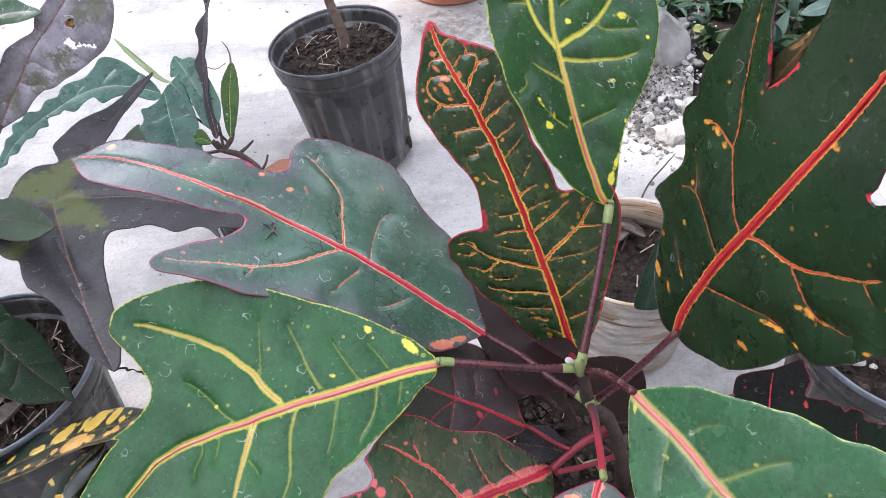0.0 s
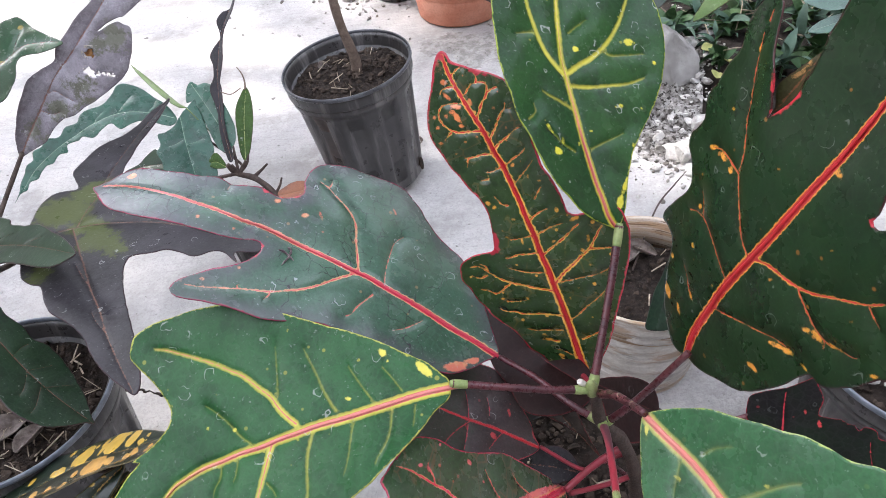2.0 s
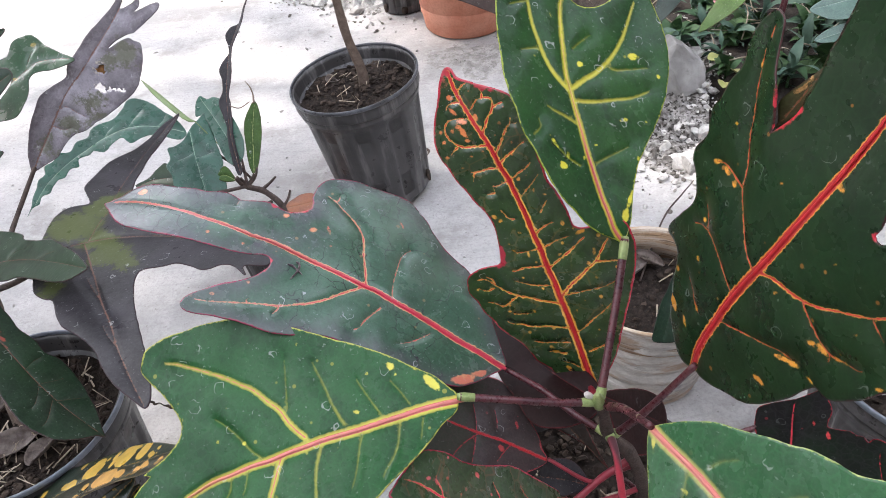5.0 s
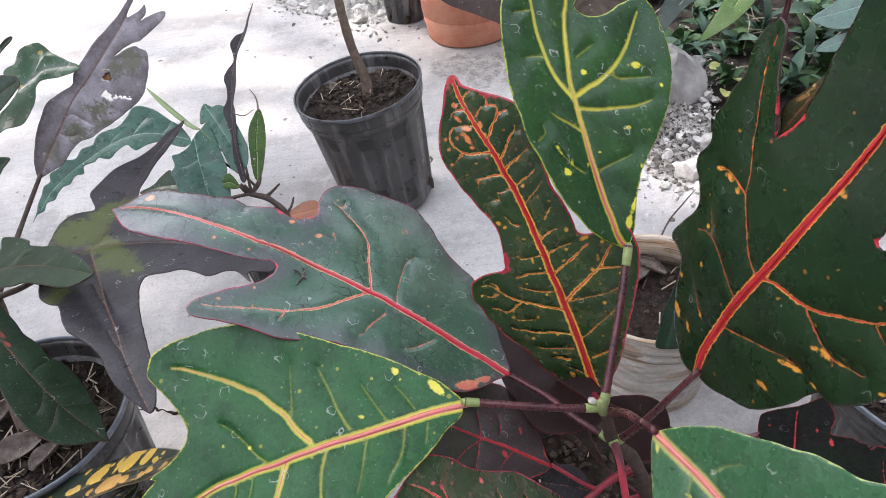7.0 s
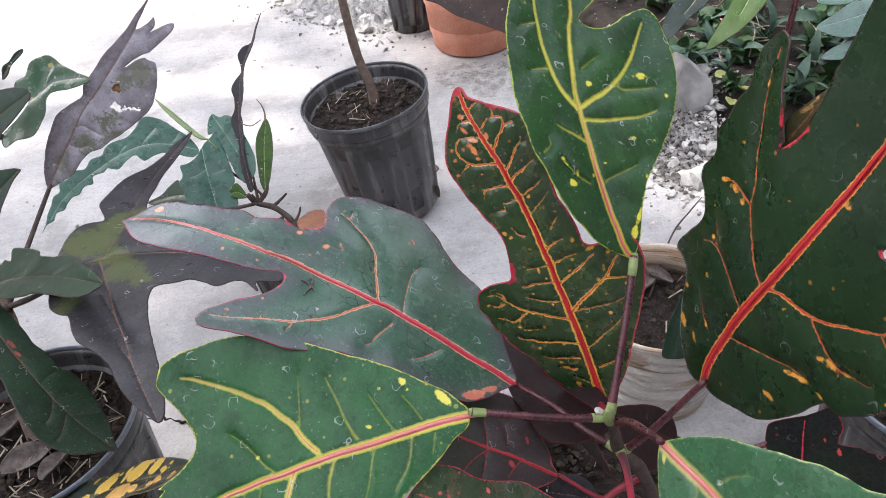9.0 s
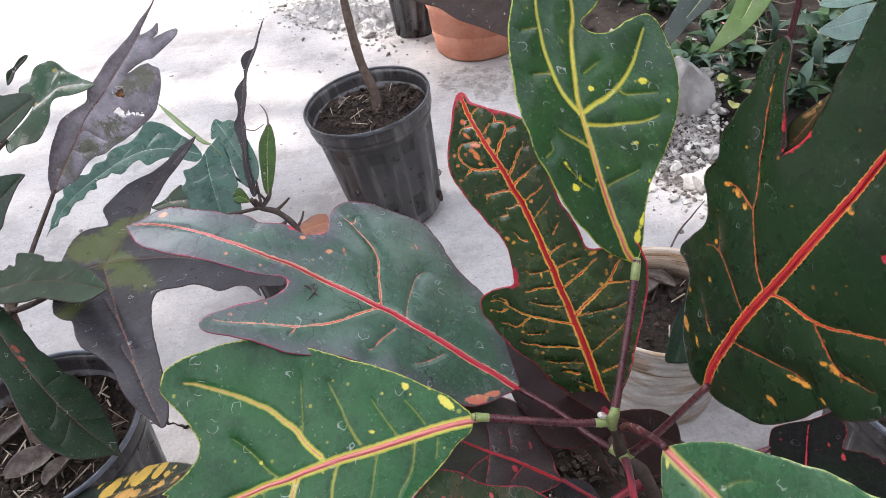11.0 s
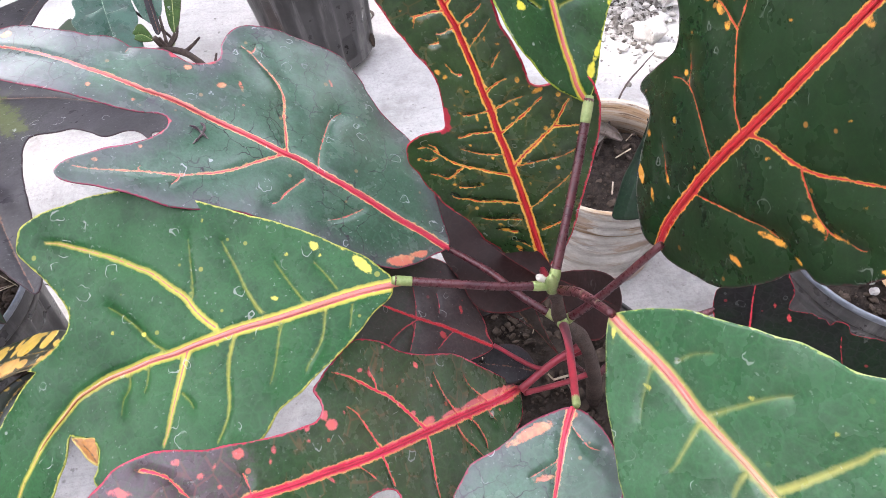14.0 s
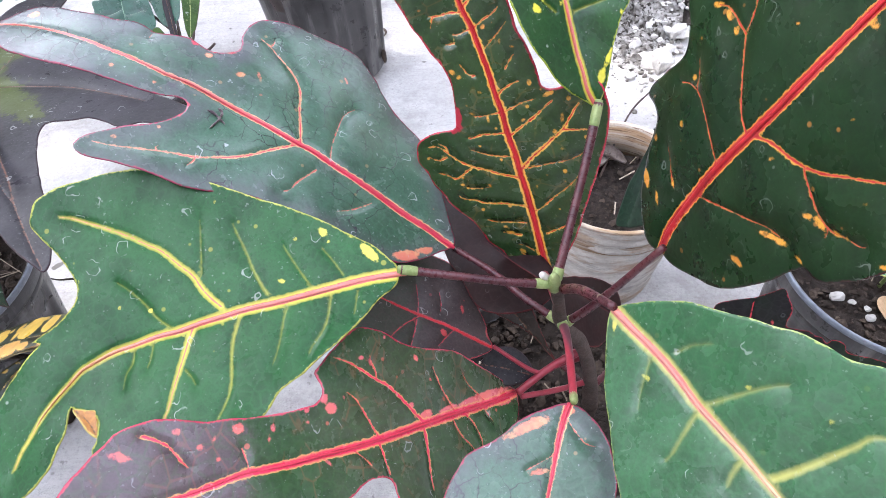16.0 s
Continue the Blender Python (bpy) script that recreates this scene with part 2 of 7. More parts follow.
# Near-black base paints the shade under the big dark leaf above it.
LEAF["maroon"] = leaf_material("shade_darkened_maroon_leaf", (0.006, 0.005, 0.005), (0.005, 0.012, 0.005), (0.34, 0.020, 0.034), (0.28, 0.03, 0.035), (0.26, 0.02, 0.03), 0.3, (0.46, 0.05, 0.05), 0.45, 0.006, 0.6, spec=0.04, rings=0.06)
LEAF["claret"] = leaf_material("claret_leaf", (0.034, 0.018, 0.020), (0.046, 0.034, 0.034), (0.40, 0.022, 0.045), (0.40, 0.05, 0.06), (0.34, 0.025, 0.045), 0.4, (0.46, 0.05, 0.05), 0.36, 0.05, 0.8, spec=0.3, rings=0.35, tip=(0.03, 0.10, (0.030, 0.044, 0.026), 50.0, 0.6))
# Green for one leaf deep in the plant, with its shade in the colour.
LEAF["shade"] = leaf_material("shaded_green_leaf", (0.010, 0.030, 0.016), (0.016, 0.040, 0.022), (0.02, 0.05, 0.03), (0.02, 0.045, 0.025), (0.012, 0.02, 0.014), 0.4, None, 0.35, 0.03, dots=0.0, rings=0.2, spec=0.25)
LEAF["rusty"] = leaf_material("rusty_spotted_leaf", (0.016, 0.020, 0.009), (0.030, 0.028, 0.012), (0.16, 0.09, 0.03), (0.42, 0.24, 0.08), (0.12, 0.09, 0.03), 0.4, (0.60, 0.33, 0.08), 0.34, 0.04, 1.6, dots=0.8)
LEAF["glossy"] = leaf_material("glossy_green_leaf", (0.012, 0.046, 0.020), (0.026, 0.074, 0.034), (0.20, 0.08, 0.06), (0.03, 0.07, 0.04), (0.03, 0.04, 0.02), 0.4, (0.30, 0.22, 0.05), 0.24, 0.05, dots=0.0, spec=0.5, hollow=0.3)
LEAF["variegated"] = leaf_material("variegated_leaf", (0.020, 0.085, 0.035), (0.040, 0.125, 0.055), (0.30, 0.38, 0.14), (0.40, 0.42, 0.16), (0.50, 0.50, 0.16), 0.7, (0.56, 0.54, 0.22), 0.3, 0.05, dots=0.4)
LEAF["drab"] = leaf_material("drab_brown_leaf", (0.030, 0.022, 0.018), (0.044, 0.030, 0.022), (0.10, 0.04, 0.03), (0.10, 0.06, 0.03), (0.10, 0.02, 0.02), 0.4, (0.17, 0.16, 0.075), 0.45, 0.03, rings=0.2, spec=0.15)
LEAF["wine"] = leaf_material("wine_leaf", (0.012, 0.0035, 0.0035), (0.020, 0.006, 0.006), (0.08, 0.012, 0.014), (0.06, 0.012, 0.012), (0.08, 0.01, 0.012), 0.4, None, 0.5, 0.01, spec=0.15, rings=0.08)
LEAF["olive"] = leaf_material("olive_leaf", (0.034, 0.036, 0.012), (0.060, 0.036, 0.016), (0.16, 0.05, 0.03), (0.16, 0.08, 0.03), (0.04, 0.025, 0.012), 0.4, (0.50, 0.27, 0.10), 0.45, 0.02, rings=0.2, spec=0.12)
# Darker copy of violet: the drooping lobe's shade is put into the colour.
LEAF["purple"] = leaf_material("purple_leaf", (0.017, 0.015, 0.018), (0.034, 0.030, 0.036), (0.16, 0.07, 0.05), (0.10, 0.06, 0.045), (0.035, 0.015, 0.02), 0.5, (0.062, 0.078, 0.020), 0.34, 0.06, 1.2, cloudy=True, spec=0.13, dots=0.0)
LEAF["plain"] = leaf_material("plain_dark_leaf", (0.008, 0.026, 0.010), (0.016, 0.040, 0.017), (0.17, 0.07, 0.045), (0.012, 0.022, 0.014), (0.04, 0.014, 0.016), 0.5, (0.30, 0.05, 0.03), 0.36, 0.05, hollow=0.5, spec=0.24, dots=0.0)
LEAF["spotted"] = leaf_material("spotted_leaf", (0.006, 0.017, 0.008), (0.013, 0.022, 0.009), (0.16, 0.07, 0.02), (0.50, 0.33, 0.06), (0.10, 0.08, 0.02), 0.4, (0.62, 0.40, 0.07), 0.34, 0.02, 1.6, dots=1.0, tip=(0.03, 0.10, (0.30, 0.13, 0.03), 60.0, 0.0))
LEAF["teal"] = leaf_material("teal_leaf", (0.010, 0.056, 0.036), (0.026, 0.098, 0.066), (0.24, 0.34, 0.24), (0.06, 0.14, 0.10), (0.05, 0.10, 0.07), 0.4, None, 0.30, 0.06, spec=0.5, dots=0.1, hollow=0.3)
LEAF["fresh"] = leaf_material("fresh_leaf", (0.034, 0.075, 0.014), (0.055, 0.105, 0.022), (0.26, 0.30, 0.12), (0.36, 0.38, 0.16), (0.07, 0.06, 0.03), 0.5, None, 0.42, 0.04, spec=0.12)
LEAF["lime"] = leaf_material("lime_leaf", (0.065, 0.125, 0.018), (0.085, 0.15, 0.025), (0.10, 0.16, 0.04), (0.09, 0.14, 0.03), (0.07, 0.11, 0.02), 0.4, None, 0.42, 0.06)
LEAF["streaked"] = leaf_material("streaked_leaf", (0.014, 0.028, 0.022), (0.024, 0.038, 0.032), (0.55, 0.46, 0.25), (0.52, 0.43, 0.20), (0.05, 0.05, 0.04), 0.4, None, 0.4, 0.03, spec=0.2)
LEAF["bronze"] = leaf_material("bronze_leaf", (0.022, 0.012, 0.010), (0.034, 0.019, 0.015), (0.10, 0.05, 0.04), (0.06, 0.03, 0.025), (0.05, 0.02, 0.02), 0.6, None, 0.5, 0.03, spec=0.2)
LEAF["pale"] = leaf_material("pale_leaf", (0.06, 0.125, 0.10), (0.09, 0.165, 0.13), (0.30, 0.36, 0.30), (0.20, 0.30, 0.25), (0.14, 0.22, 0.18), 0.5, None, 0.36, 0.14)
LEAF["amber"] = leaf_material("amber_leaf", (0.36, 0.14, 0.02), (0.20, 0.07, 0.01), (0.10, 0.04, 0.01), (0.14, 0.06, 0.01), (0.40, 0.30, 0.06), 0.5, None, 0.4, 0.02, dots=0.0, rings=0.2)
LEAF["dried"] = leaf_material("dried_leaf_skin", (0.25, 0.078, 0.032), (0.33, 0.12, 0.05), (0.30, 0.16, 0.09), (0.26, 0.13, 0.07), (0.16, 0.06, 0.03), 0.5, None, 0.6, 0.10)


def speckled(name, a, b, scale, rough=0.7, bump=0.0006, spec=0.4, fine=6.0, spot=None, spot_at=0.68):
    """A two-tone mottled surface with grain and, if given, a third colour in spots."""
    n = Nodes(name)
    col = n.mix(n.ramp(n.noise(scale, 6.0, 0.65), 0.35, 0.66), a, b)
    grain = n.noise(scale * fine, 5.0, 0.7)
    col = n.mix(n.math("MULTIPLY", n.ramp(grain, 0.4, 0.75), 0.35), col, tuple(c * 0.55 for c in a))
    if spot:
        col = n.mix(n.ramp(n.noise(scale * 2.3, 4.0, 0.6), spot_at, spot_at + 0.05), col, spot)
    return n.done(col, n.ramp(grain, 0.3, 0.7, rough - 0.08, rough + 0.1), n.bump(grain, bump, 0.8), spec)


LEAF_BACK = speckled("leaf_underside", (0.085, 0.075, 0.055), (0.11, 0.09, 0.075), 60.0, 0.55, 0.0003)
PETIOLE = speckled("petiole_skin", (0.052, 0.012, 0.018), (0.105, 0.027, 0.033), 90.0, 0.3, 0.0003, 0.5)
PETIOLE_RED = speckled("red_petiole_skin", (0.28, 0.022, 0.040), (0.20, 0.018, 0.030), 90.0, 0.4, 0.0003, 0.5)
NODE_GREEN = speckled("pale_green_joint", (0.20, 0.27, 0.09), (0.31, 0.36, 0.15), 160.0, 0.45, 0.0003)
BUD_WHITE = speckled("whitish_bud_skin", (0.55, 0.50, 0.46), (0.68, 0.66, 0.60), 200.0, 0.45, 0.0003)
BARK = speckled("grey_brown_bark", (0.12, 0.085, 0.065), (0.19, 0.14, 0.11), 120.0, 0.8, 0.0012)
DARK_BARK = speckled("dark_stem_bark", (0.045, 0.030, 0.025), (0.085, 0.060, 0.050), 140.0, 0.75, 0.001)
def paling_rib(name, a, b, low, high):
    """A rib that changes from one colour to another along the blade."""
    n = Nodes(name)
    along = n.ramp(n.add("ShaderNodeSeparateXYZ", Vector=n.coord).outputs[0], low, high)
    col = n.mix(along, a, b)
    grain = n.noise(300.0, 4.0, 0.7)
    col = n.mix(n.ramp(grain, 0.4, 0.75, 0.0, 0.4), col, tuple(c * 0.6 for c in b))
    return n.done(col, 0.4, n.bump(grain, 0.0002, 0.8), 0.4)


PETIOLE_FLUSHED = paling_rib("reddening_petiole_skin", (0.36, 0.030, 0.050), (0.105, 0.035, 0.045), -0.0155, -0.0125)
MIDRIB = {
    "green": paling_rib("pink_rib", (0.60, 0.17, 0.16), (0.52, 0.30, 0.10), 0.09, 0.17),
    "deep": paling_rib("pink_yellow_rib", (0.50, 0.11, 0.10), (0.50, 0.36, 0.08), 0.035, 0.085),
    "dusty": paling_rib("paling_pink_rib", (0.56, 0.035, 0.070), (0.50, 0.12, 0.11), 0.07, 0.16),
    "cool": paling_rib("pale_pink_rib", (0.60, 0.18, 0.16), (0.64, 0.44, 0.26), 0.03, 0.09),
    "red": speckled("red_rib", (0.58, 0.026, 0.036), (0.50, 0.020, 0.026), 150.0, 0.4, 0.0002),
    "pink": speckled("bright_pink_rib", (0.62, 0.040, 0.080), (0.52, 0.028, 0.055), 150.0, 0.4, 0.0002),
    "dull": speckled("dull_rib", (0.13, 0.075, 0.055), (0.17, 0.11, 0.08), 150.0, 0.5, 0.0002),
    "pale": speckled("pale_rib", (0.24, 0.30, 0.20), (0.30, 0.35, 0.25), 150.0, 0.45, 0.0002),
}
RIB_OF = {"green": "green", "cool": "cool", "deep": "deep", "dusty": "dusty", "scarlet": "red", "dark": "red", "pink": "pink", "maroon": "red", "claret": "red", "violet": "dull", "wine": "dull", "olive": "dull", "drab": "dull", "purple": "dull", "plain": "dull", "spotted": "dull", "rusty": "dull", "glossy": "dull", "bronze": "dull", "dried": "dull"}


def concrete_material():
    """Pale trowelled concrete: blotches at three sizes, brushed streaks, pits and grit."""
    n = Nodes("pale_concrete")
    col = n.mix(n.ramp(n.noise(2.6, 6.0, 0.65), 0.34, 0.66), (0.365, 0.352, 0.343), (0.53, 0.515, 0.505))
    col = n.mix(n.ramp(n.noise(11.0, 7.0, 0.7), 0.48, 0.68, 0.0, 0.75), col, (0.29, 0.272, 0.257))
    col = n.mix(n.ramp(n.noise(32.0, 6.0, 0.7), 0.50, 0.66, 0.0, 0.55), col, (0.54, 0.525, 0.515))
    streak = n.add("ShaderNodeMapping", Vector=n.coord, Rotation=(0.0, 0.0, 0.5), Scale=(1.0, 7.0, 1.0)).outputs[0]
    col = n.mix(n.ramp(n.noise(14.0, 6.0, 0.7, vec=streak), 0.52, 0.7, 0.0, 0.4), col, (0.26, 0.252, 0.25))
    col = n.mix(n.ramp(n.noise(150.0, 3.0, 0.6), 0.66, 0.72, 0.0, 0.6), col, (0.15, 0.14, 0.13))
    col = n.mix(n.ramp(n.noise(260.0, 5.0, 0.8), 0.45, 0.65, 0.0, 0.45), col, (0.255, 0.24, 0.231))
    col = n.mix(n.ramp(n.noise(38.0, 2.0, 0.4), 0.74, 0.77, 0.0, 0.8), col, (0.09, 0.08, 0.07))
    grain = n.noise(420.0, 5.0, 0.75)
    height = n.math("ADD", n.math("MULTIPLY", grain, 0.4), n.math("MULTIPLY", n.noise(45.0, 6.0, 0.65), 1.4))
    return n.done(col, 0.85, n.bump(height, 0.0028, 0.8), 0.3)


CONCRETE = concrete_material()
SOIL = speckled("dark_potting_soil", (0.018, 0.013, 0.011), (0.045, 0.034, 0.028), 130.0, 0.95, 0.003, 0.2, 5.0, (0.22, 0.20, 0.18), 0.70)
EARTH = speckled("brown_bed_earth", (0.016, 0.013, 0.011), (0.050, 0.041, 0.035), 40.0, 0.95, 0.004, 0.2, 6.0, (0.24, 0.22, 0.20), 0.70)
CHIP = speckled("soil_chip", (0.022, 0.016, 0.013), (0.075, 0.055, 0.042), 60.0, 0.9, 0.001, 0.2)
STRAW = speckled("dry_straw", (0.20, 0.16, 0.115), (0.44, 0.37, 0.285), 80.0, 0.75, 0.0006, 0.3)


def plastic_material():
    """Black nursery plastic, scuffed and chalked in upright streaks."""
    n = Nodes("black_pot_plastic")
    tall = n.add("ShaderNodeMapping", Vector=n.coord, Scale=(1.0, 1.0, 0.09)).outputs[0]
    col = n.mix(n.ramp(n.noise(22.0, 5.0, 0.6), 0.35, 0.65), (0.032, 0.030, 0.031), (0.058, 0.055, 0.055))
    col = n.mix(n.ramp(n.noise(70.0, 5.0, 0.65, vec=tall), 0.48, 0.68, 0.0, 0.75), col, (0.17, 0.163, 0.160))
    col = n.mix(n.ramp(n.noise(30.0, 6.0, 0.75), 0.62, 0.7, 0.0, 0.5), col, (0.15, 0.14, 0.13))
    grain = n.noise(500.0, 4.0, 0.7)
    return n.done(col, n.ramp(n.noise(60.0, 4.0), 0.3, 0.7, 0.26, 0.46), n.bump(grain, 0.0002, 0.6), 0.5)


BLACK_PLASTIC = plastic_material()
# Blue-grey paints the highlight along a black lip.
GREY_RIM = speckled("sheen_grey_rim", (0.15, 0.17, 0.21), (0.22, 0.245, 0.29), 60.0, 0.5, 0.0003, 0.5)
TERRACOTTA = speckled("terracotta_clay", (0.60, 0.235, 0.15), (0.68, 0.32, 0.22), 22.0, 0.75, 0.0006, 0.3, 10.0, (0.50, 0.32, 0.25), 0.70)


def chalk_material():
    """Whitewashed clay with brown and grey weathering drawn out along the turned ridges."""
    n = Nodes("chalky_white_pot")
    long = n.add("ShaderNodeMapping", Vector=n.coord, Scale=(1.0, 1.0, 3.5)).outputs[0]
    col = n.mix(n.ramp(n.noise(26.0, 5.0, 0.6, vec=long), 0.35, 0.65), (0.46, 0.43, 0.39), (0.70, 0.67, 0.62))
    col = n.mix(n.ramp(n.noise(14.0, 6.0, 0.65, vec=long), 0.48, 0.62, 0.0, 0.8), col, (0.38, 0.25, 0.16))
    col = n.mix(n.ramp(n.noise(19.0, 6.0, 0.7, vec=n.add("ShaderNodeMapping", Vector=long, Location=(3.0, 1.0, 7.0)).outputs[0]), 0.55, 0.68, 0.0, 0.6), col, (0.20, 0.18, 0.17))
    grain = n.noise(300.0, 5.0, 0.7)
    return n.done(n.mix(n.ramp(grain, 0.4, 0.7, 0.0, 0.25), col, (0.25, 0.20, 0.16)), 0.8, n.bump(grain, 0.0008, 0.8), 0.3)


CHALK = chalk_material()


def rust_material():
    """The pot's pale inner rim, ringed with brown water stains."""
    n = Nodes("stained_brown_rim")
    long = n.add("ShaderNodeMapping", Vector=n.coord, Scale=(1.0, 1.0, 16.0)).outputs[0]
    col = n.mix(n.ramp(n.noise(15.0, 5.0, 0.6, vec=long), 0.36, 0.62), (0.60, 0.52, 0.43), (0.42, 0.27, 0.16))
    col = n.mix(n.ramp(n.noise(24.0, 5.0, 0.7, vec=n.add("ShaderNodeMapping", Vector=long, Location=(5.0, 2.0, 9.0)).outputs[0]), 0.54, 0.62, 0.0, 0.9), col, (0.17, 0.10, 0.06))
    grain = n.noise(320.0, 5.0, 0.7)
    return n.done(n.mix(n.ramp(grain, 0.45, 0.7, 0.0, 0.3), col, (0.24, 0.17, 0.11)), 0.8, n.bump(grain, 0.0008, 0.8), 0.3)


RUST = rust_material()


def crumb_material():
    """Rubble: each lump its own grey, from dark grit to chalk."""
    n = Nodes("mixed_rubble")
    own = n.add("ShaderNodeNewGeometry").outputs["Random Per Island"]
    col = n.mix(n.ramp(own, 0.05, 0.95), (0.13, 0.115, 0.10), (0.58, 0.56, 0.53))
    grain = n.noise(260.0, 5.0, 0.7)
    col = n.mix(n.math("MULTIPLY", n.ramp(grain, 0.4, 0.7), 0.4), col, (0.20, 0.18, 0.16))
    return n.done(col, 0.95, n.bump(grain, 0.0015, 0.8), 0.2)


RUBBLE = crumb_material()
MORTAR = speckled("crumbled_mortar", (0.11, 0.10, 0.09), (0.46, 0.44, 0.42), 70.0, 0.95, 0.003, 0.2, 5.0, (0.04, 0.035, 0.03), 0.53)
# Brighter copy of MORTAR: sunlight on the far drifts is put into the colour.
SUNLIT_MORTAR = speckled("sunlit_crumbled_mortar", (0.30, 0.285, 0.265), (0.54, 0.52, 0.50), 50.0, 0.95, 0.003, 0.2, 5.0, (0.12, 0.11, 0.10), 0.64)
CHUNK = speckled("white_mortar_chunk", (0.42, 0.40, 0.375), (0.68, 0.66, 0.63), 60.0, 0.95, 0.002, 0.2, 6.0, (0.22, 0.20, 0.18), 0.66)
STONE = speckled("pale_rubble_stone", (0.36, 0.34, 0.32), (0.56, 0.54, 0.51), 45.0, 0.9, 0.002, 0.3, 8.0)
GREY_STONE = speckled("grey_field_stone", (0.26, 0.25, 0.24), (0.42, 0.405, 0.39), 30.0, 0.9, 0.002, 0.3, 8.0)
FLOWER = speckled("pink_petal", (0.62, 0.24, 0.26), (0.68, 0.36, 0.36), 60.0, 0.6, 0.0003)


# ---- helpers for meshes ----
def mesh_object(name, bm, materials, parent=None, label="", smooth=True):
    data = bpy.data.meshes.new(name)
    bm.to_mesh(data)
    bm.free()
    for mat in materials if isinstance(materials, (list, tuple)) else [materials]:
        data.materials.append(mat)
    if smooth:
        data.polygons.foreach_set("use_smooth", [True] * len(data.polygons))
    ob = new(name, data)
    ob.parent = parent
    return tagged(ob, label)


def part(name, bm, material, parent, label="", smooth=True):
    return mesh_object(name, bm, material, parent, label, smooth)


def thing(name, at, label, category, group="", kind=""):
    ob = new(name)
    ob.location = at
    ob.empty_display_size = 0.02
    return tagged(ob, label, category, group, kind)


def spline(points, count):
    """A smooth curve through points (Catmull-Rom), as count + 1 places."""
    pts = [Vector(p) for p in points]
    pts = [2 * pts[0] - pts[1], *pts, 2 * pts[-1] - pts[-2]]
    out = []
    spans = len(pts) - 3
    for i in range(count + 1):
        s = min(i / count * spans, spans - 1e-6)
        k, f = int(s), s - int(s)
        a, b, c, d = pts[k:k + 4]
        out.append(0.5 * (2 * b + (c - a) * f + (2 * a - 5 * b + 4 * c - d) * f * f + (3 * b - a - 3 * c + d) * f ** 3))
    return out


def tube(points, radii, sides=10, count=24, wobble=0.0, origin=(0, 0, 0)):
    """A closed tapered tube along a smooth curve."""
    path = [p - Vector(origin) for p in spline(points, count)]
    bm = bmesh.new()
    rings = []
    up = Vector((0.31, 0.17, 0.93)).normalized()
    for i, p in enumerate(path):
        way = (path[min(i + 1, count)] - path[max(i - 1, 0)]).normalized()
        side = way.cross(up).normalized()
        over = side.cross(way)
        s = i / count * (len(radii) - 1)
        k = min(int(s), len(radii) - 2)
        r = radii[k] + (radii[k + 1] - radii[k]) * (s - k)
        r *= 1 + wobble * noise.noise(p * 60)
        rings.append([bm.verts.new(p + r * (math.cos(a) * side + math.sin(a) * over)) for a in (math.tau * j / sides for j in range(sides))])
    for a, b in zip(rings, rings[1:]):
        for j in range(sides):
            bm.faces.new((a[j], a[(j + 1) % sides], b[(j + 1) % sides], b[j]))
    bm.faces.new(rings[0][::-1])
    bm.faces.new(rings[-1])
    return bm


def lathe(profile, sides=64, flute=0.0, flutes=0, low=0.0, high=1.0):
    """A turned body from (radius, height) pairs; flutes press shallow grooves into it between two heights."""
    bm = bmesh.new()
    rings = []
    for r, z in profile:
        ring = []
        for j in range(sides):
            a = math.tau * j / sides
            q = r - (flute * min(1.0, max(0.0, 0.5 + 1.6 * math.cos(flutes * a))) if flutes and low < z < high else 0.0)
            ring.append(bm.verts.new((q * math.cos(a), q * math.sin(a), z)))
        rings.append(ring)
    for a, b in zip(rings, rings[1:]):
        for j in range(sides):
            bm.faces.new((a[j], a[(j + 1) % sides], b[(j + 1) % sides], b[j]))
    return bm


def unit_lump():
    bm = bmesh.new()
    bmesh.ops.create_icosphere(bm, subdivisions=1, radius=1.0)
    bm.verts.ensure_lookup_table()
    shape = np.array([tuple(v.co) for v in bm.verts]), [[v.index for v in f.verts] for f in bm.faces]
    bm.free()
    return shape


LUMP, LUMP_FACES = unit_lump()


def lumps(name, items, material, parent=None):
    """Many irregular lumps (place, size, seed, flatness) joined into one mesh."""
    verts, faces = [], []
    for at, size, seed, flat in items:
        rng = np.random.RandomState(int(seed * 1000) % 99991)
        p = LUMP * (1 + rng.uniform(-0.32, 0.32, (len(LUMP), 1))) * np.array((rng.uniform(0.7, 1.4), rng.uniform(0.7, 1.4), flat))
        turn = np.array(Euler((rng.uniform(-0.5, 0.5), rng.uniform(-0.5, 0.5), rng.uniform(0, 6.3))).to_matrix())
        k = len(verts)
        verts.extend((p @ turn.T * size + np.array(at)).tolist())
        faces.extend([[i + k for i in f] for f in LUMP_FACES])
    data = bpy.data.meshes.new(name)
    data.from_pydata(verts, [], faces)
    data.materials.append(material)
    ob = new(name, data)
    ob.parent = parent
    return ob


# ---- leaves ----
MID_SWELL = {"scarlet": 1.4, "pink": 1.45, "dark": 1.2, "dusty": 1.15}
VEIN_SWELL = {"green": 0.95, "cool": 0.8, "deep": 1.1, "scarlet": 1.45, "pink": 1.2, "maroon": 0.7, "claret": 0.8}
FAINT = {"green": 0.36, "cool": 0.3, "deep": 0.35, "dusty": 0.725, "dark": 0.5}
SIDE_SHARE = {"green": -3.0, "cool": -3.0, "deep": -3.0, "dusty": 0.32, "dark": 0.5, "pink": 0.6, "maroon": 0.5, "claret": 0.5}
CORE_SHARE = {"green": 0.52, "cool": 0.58, "deep": 0.55, "dusty": 0.72, "scarlet": 0.56, "dark": 0.76, "pink": 0.62}


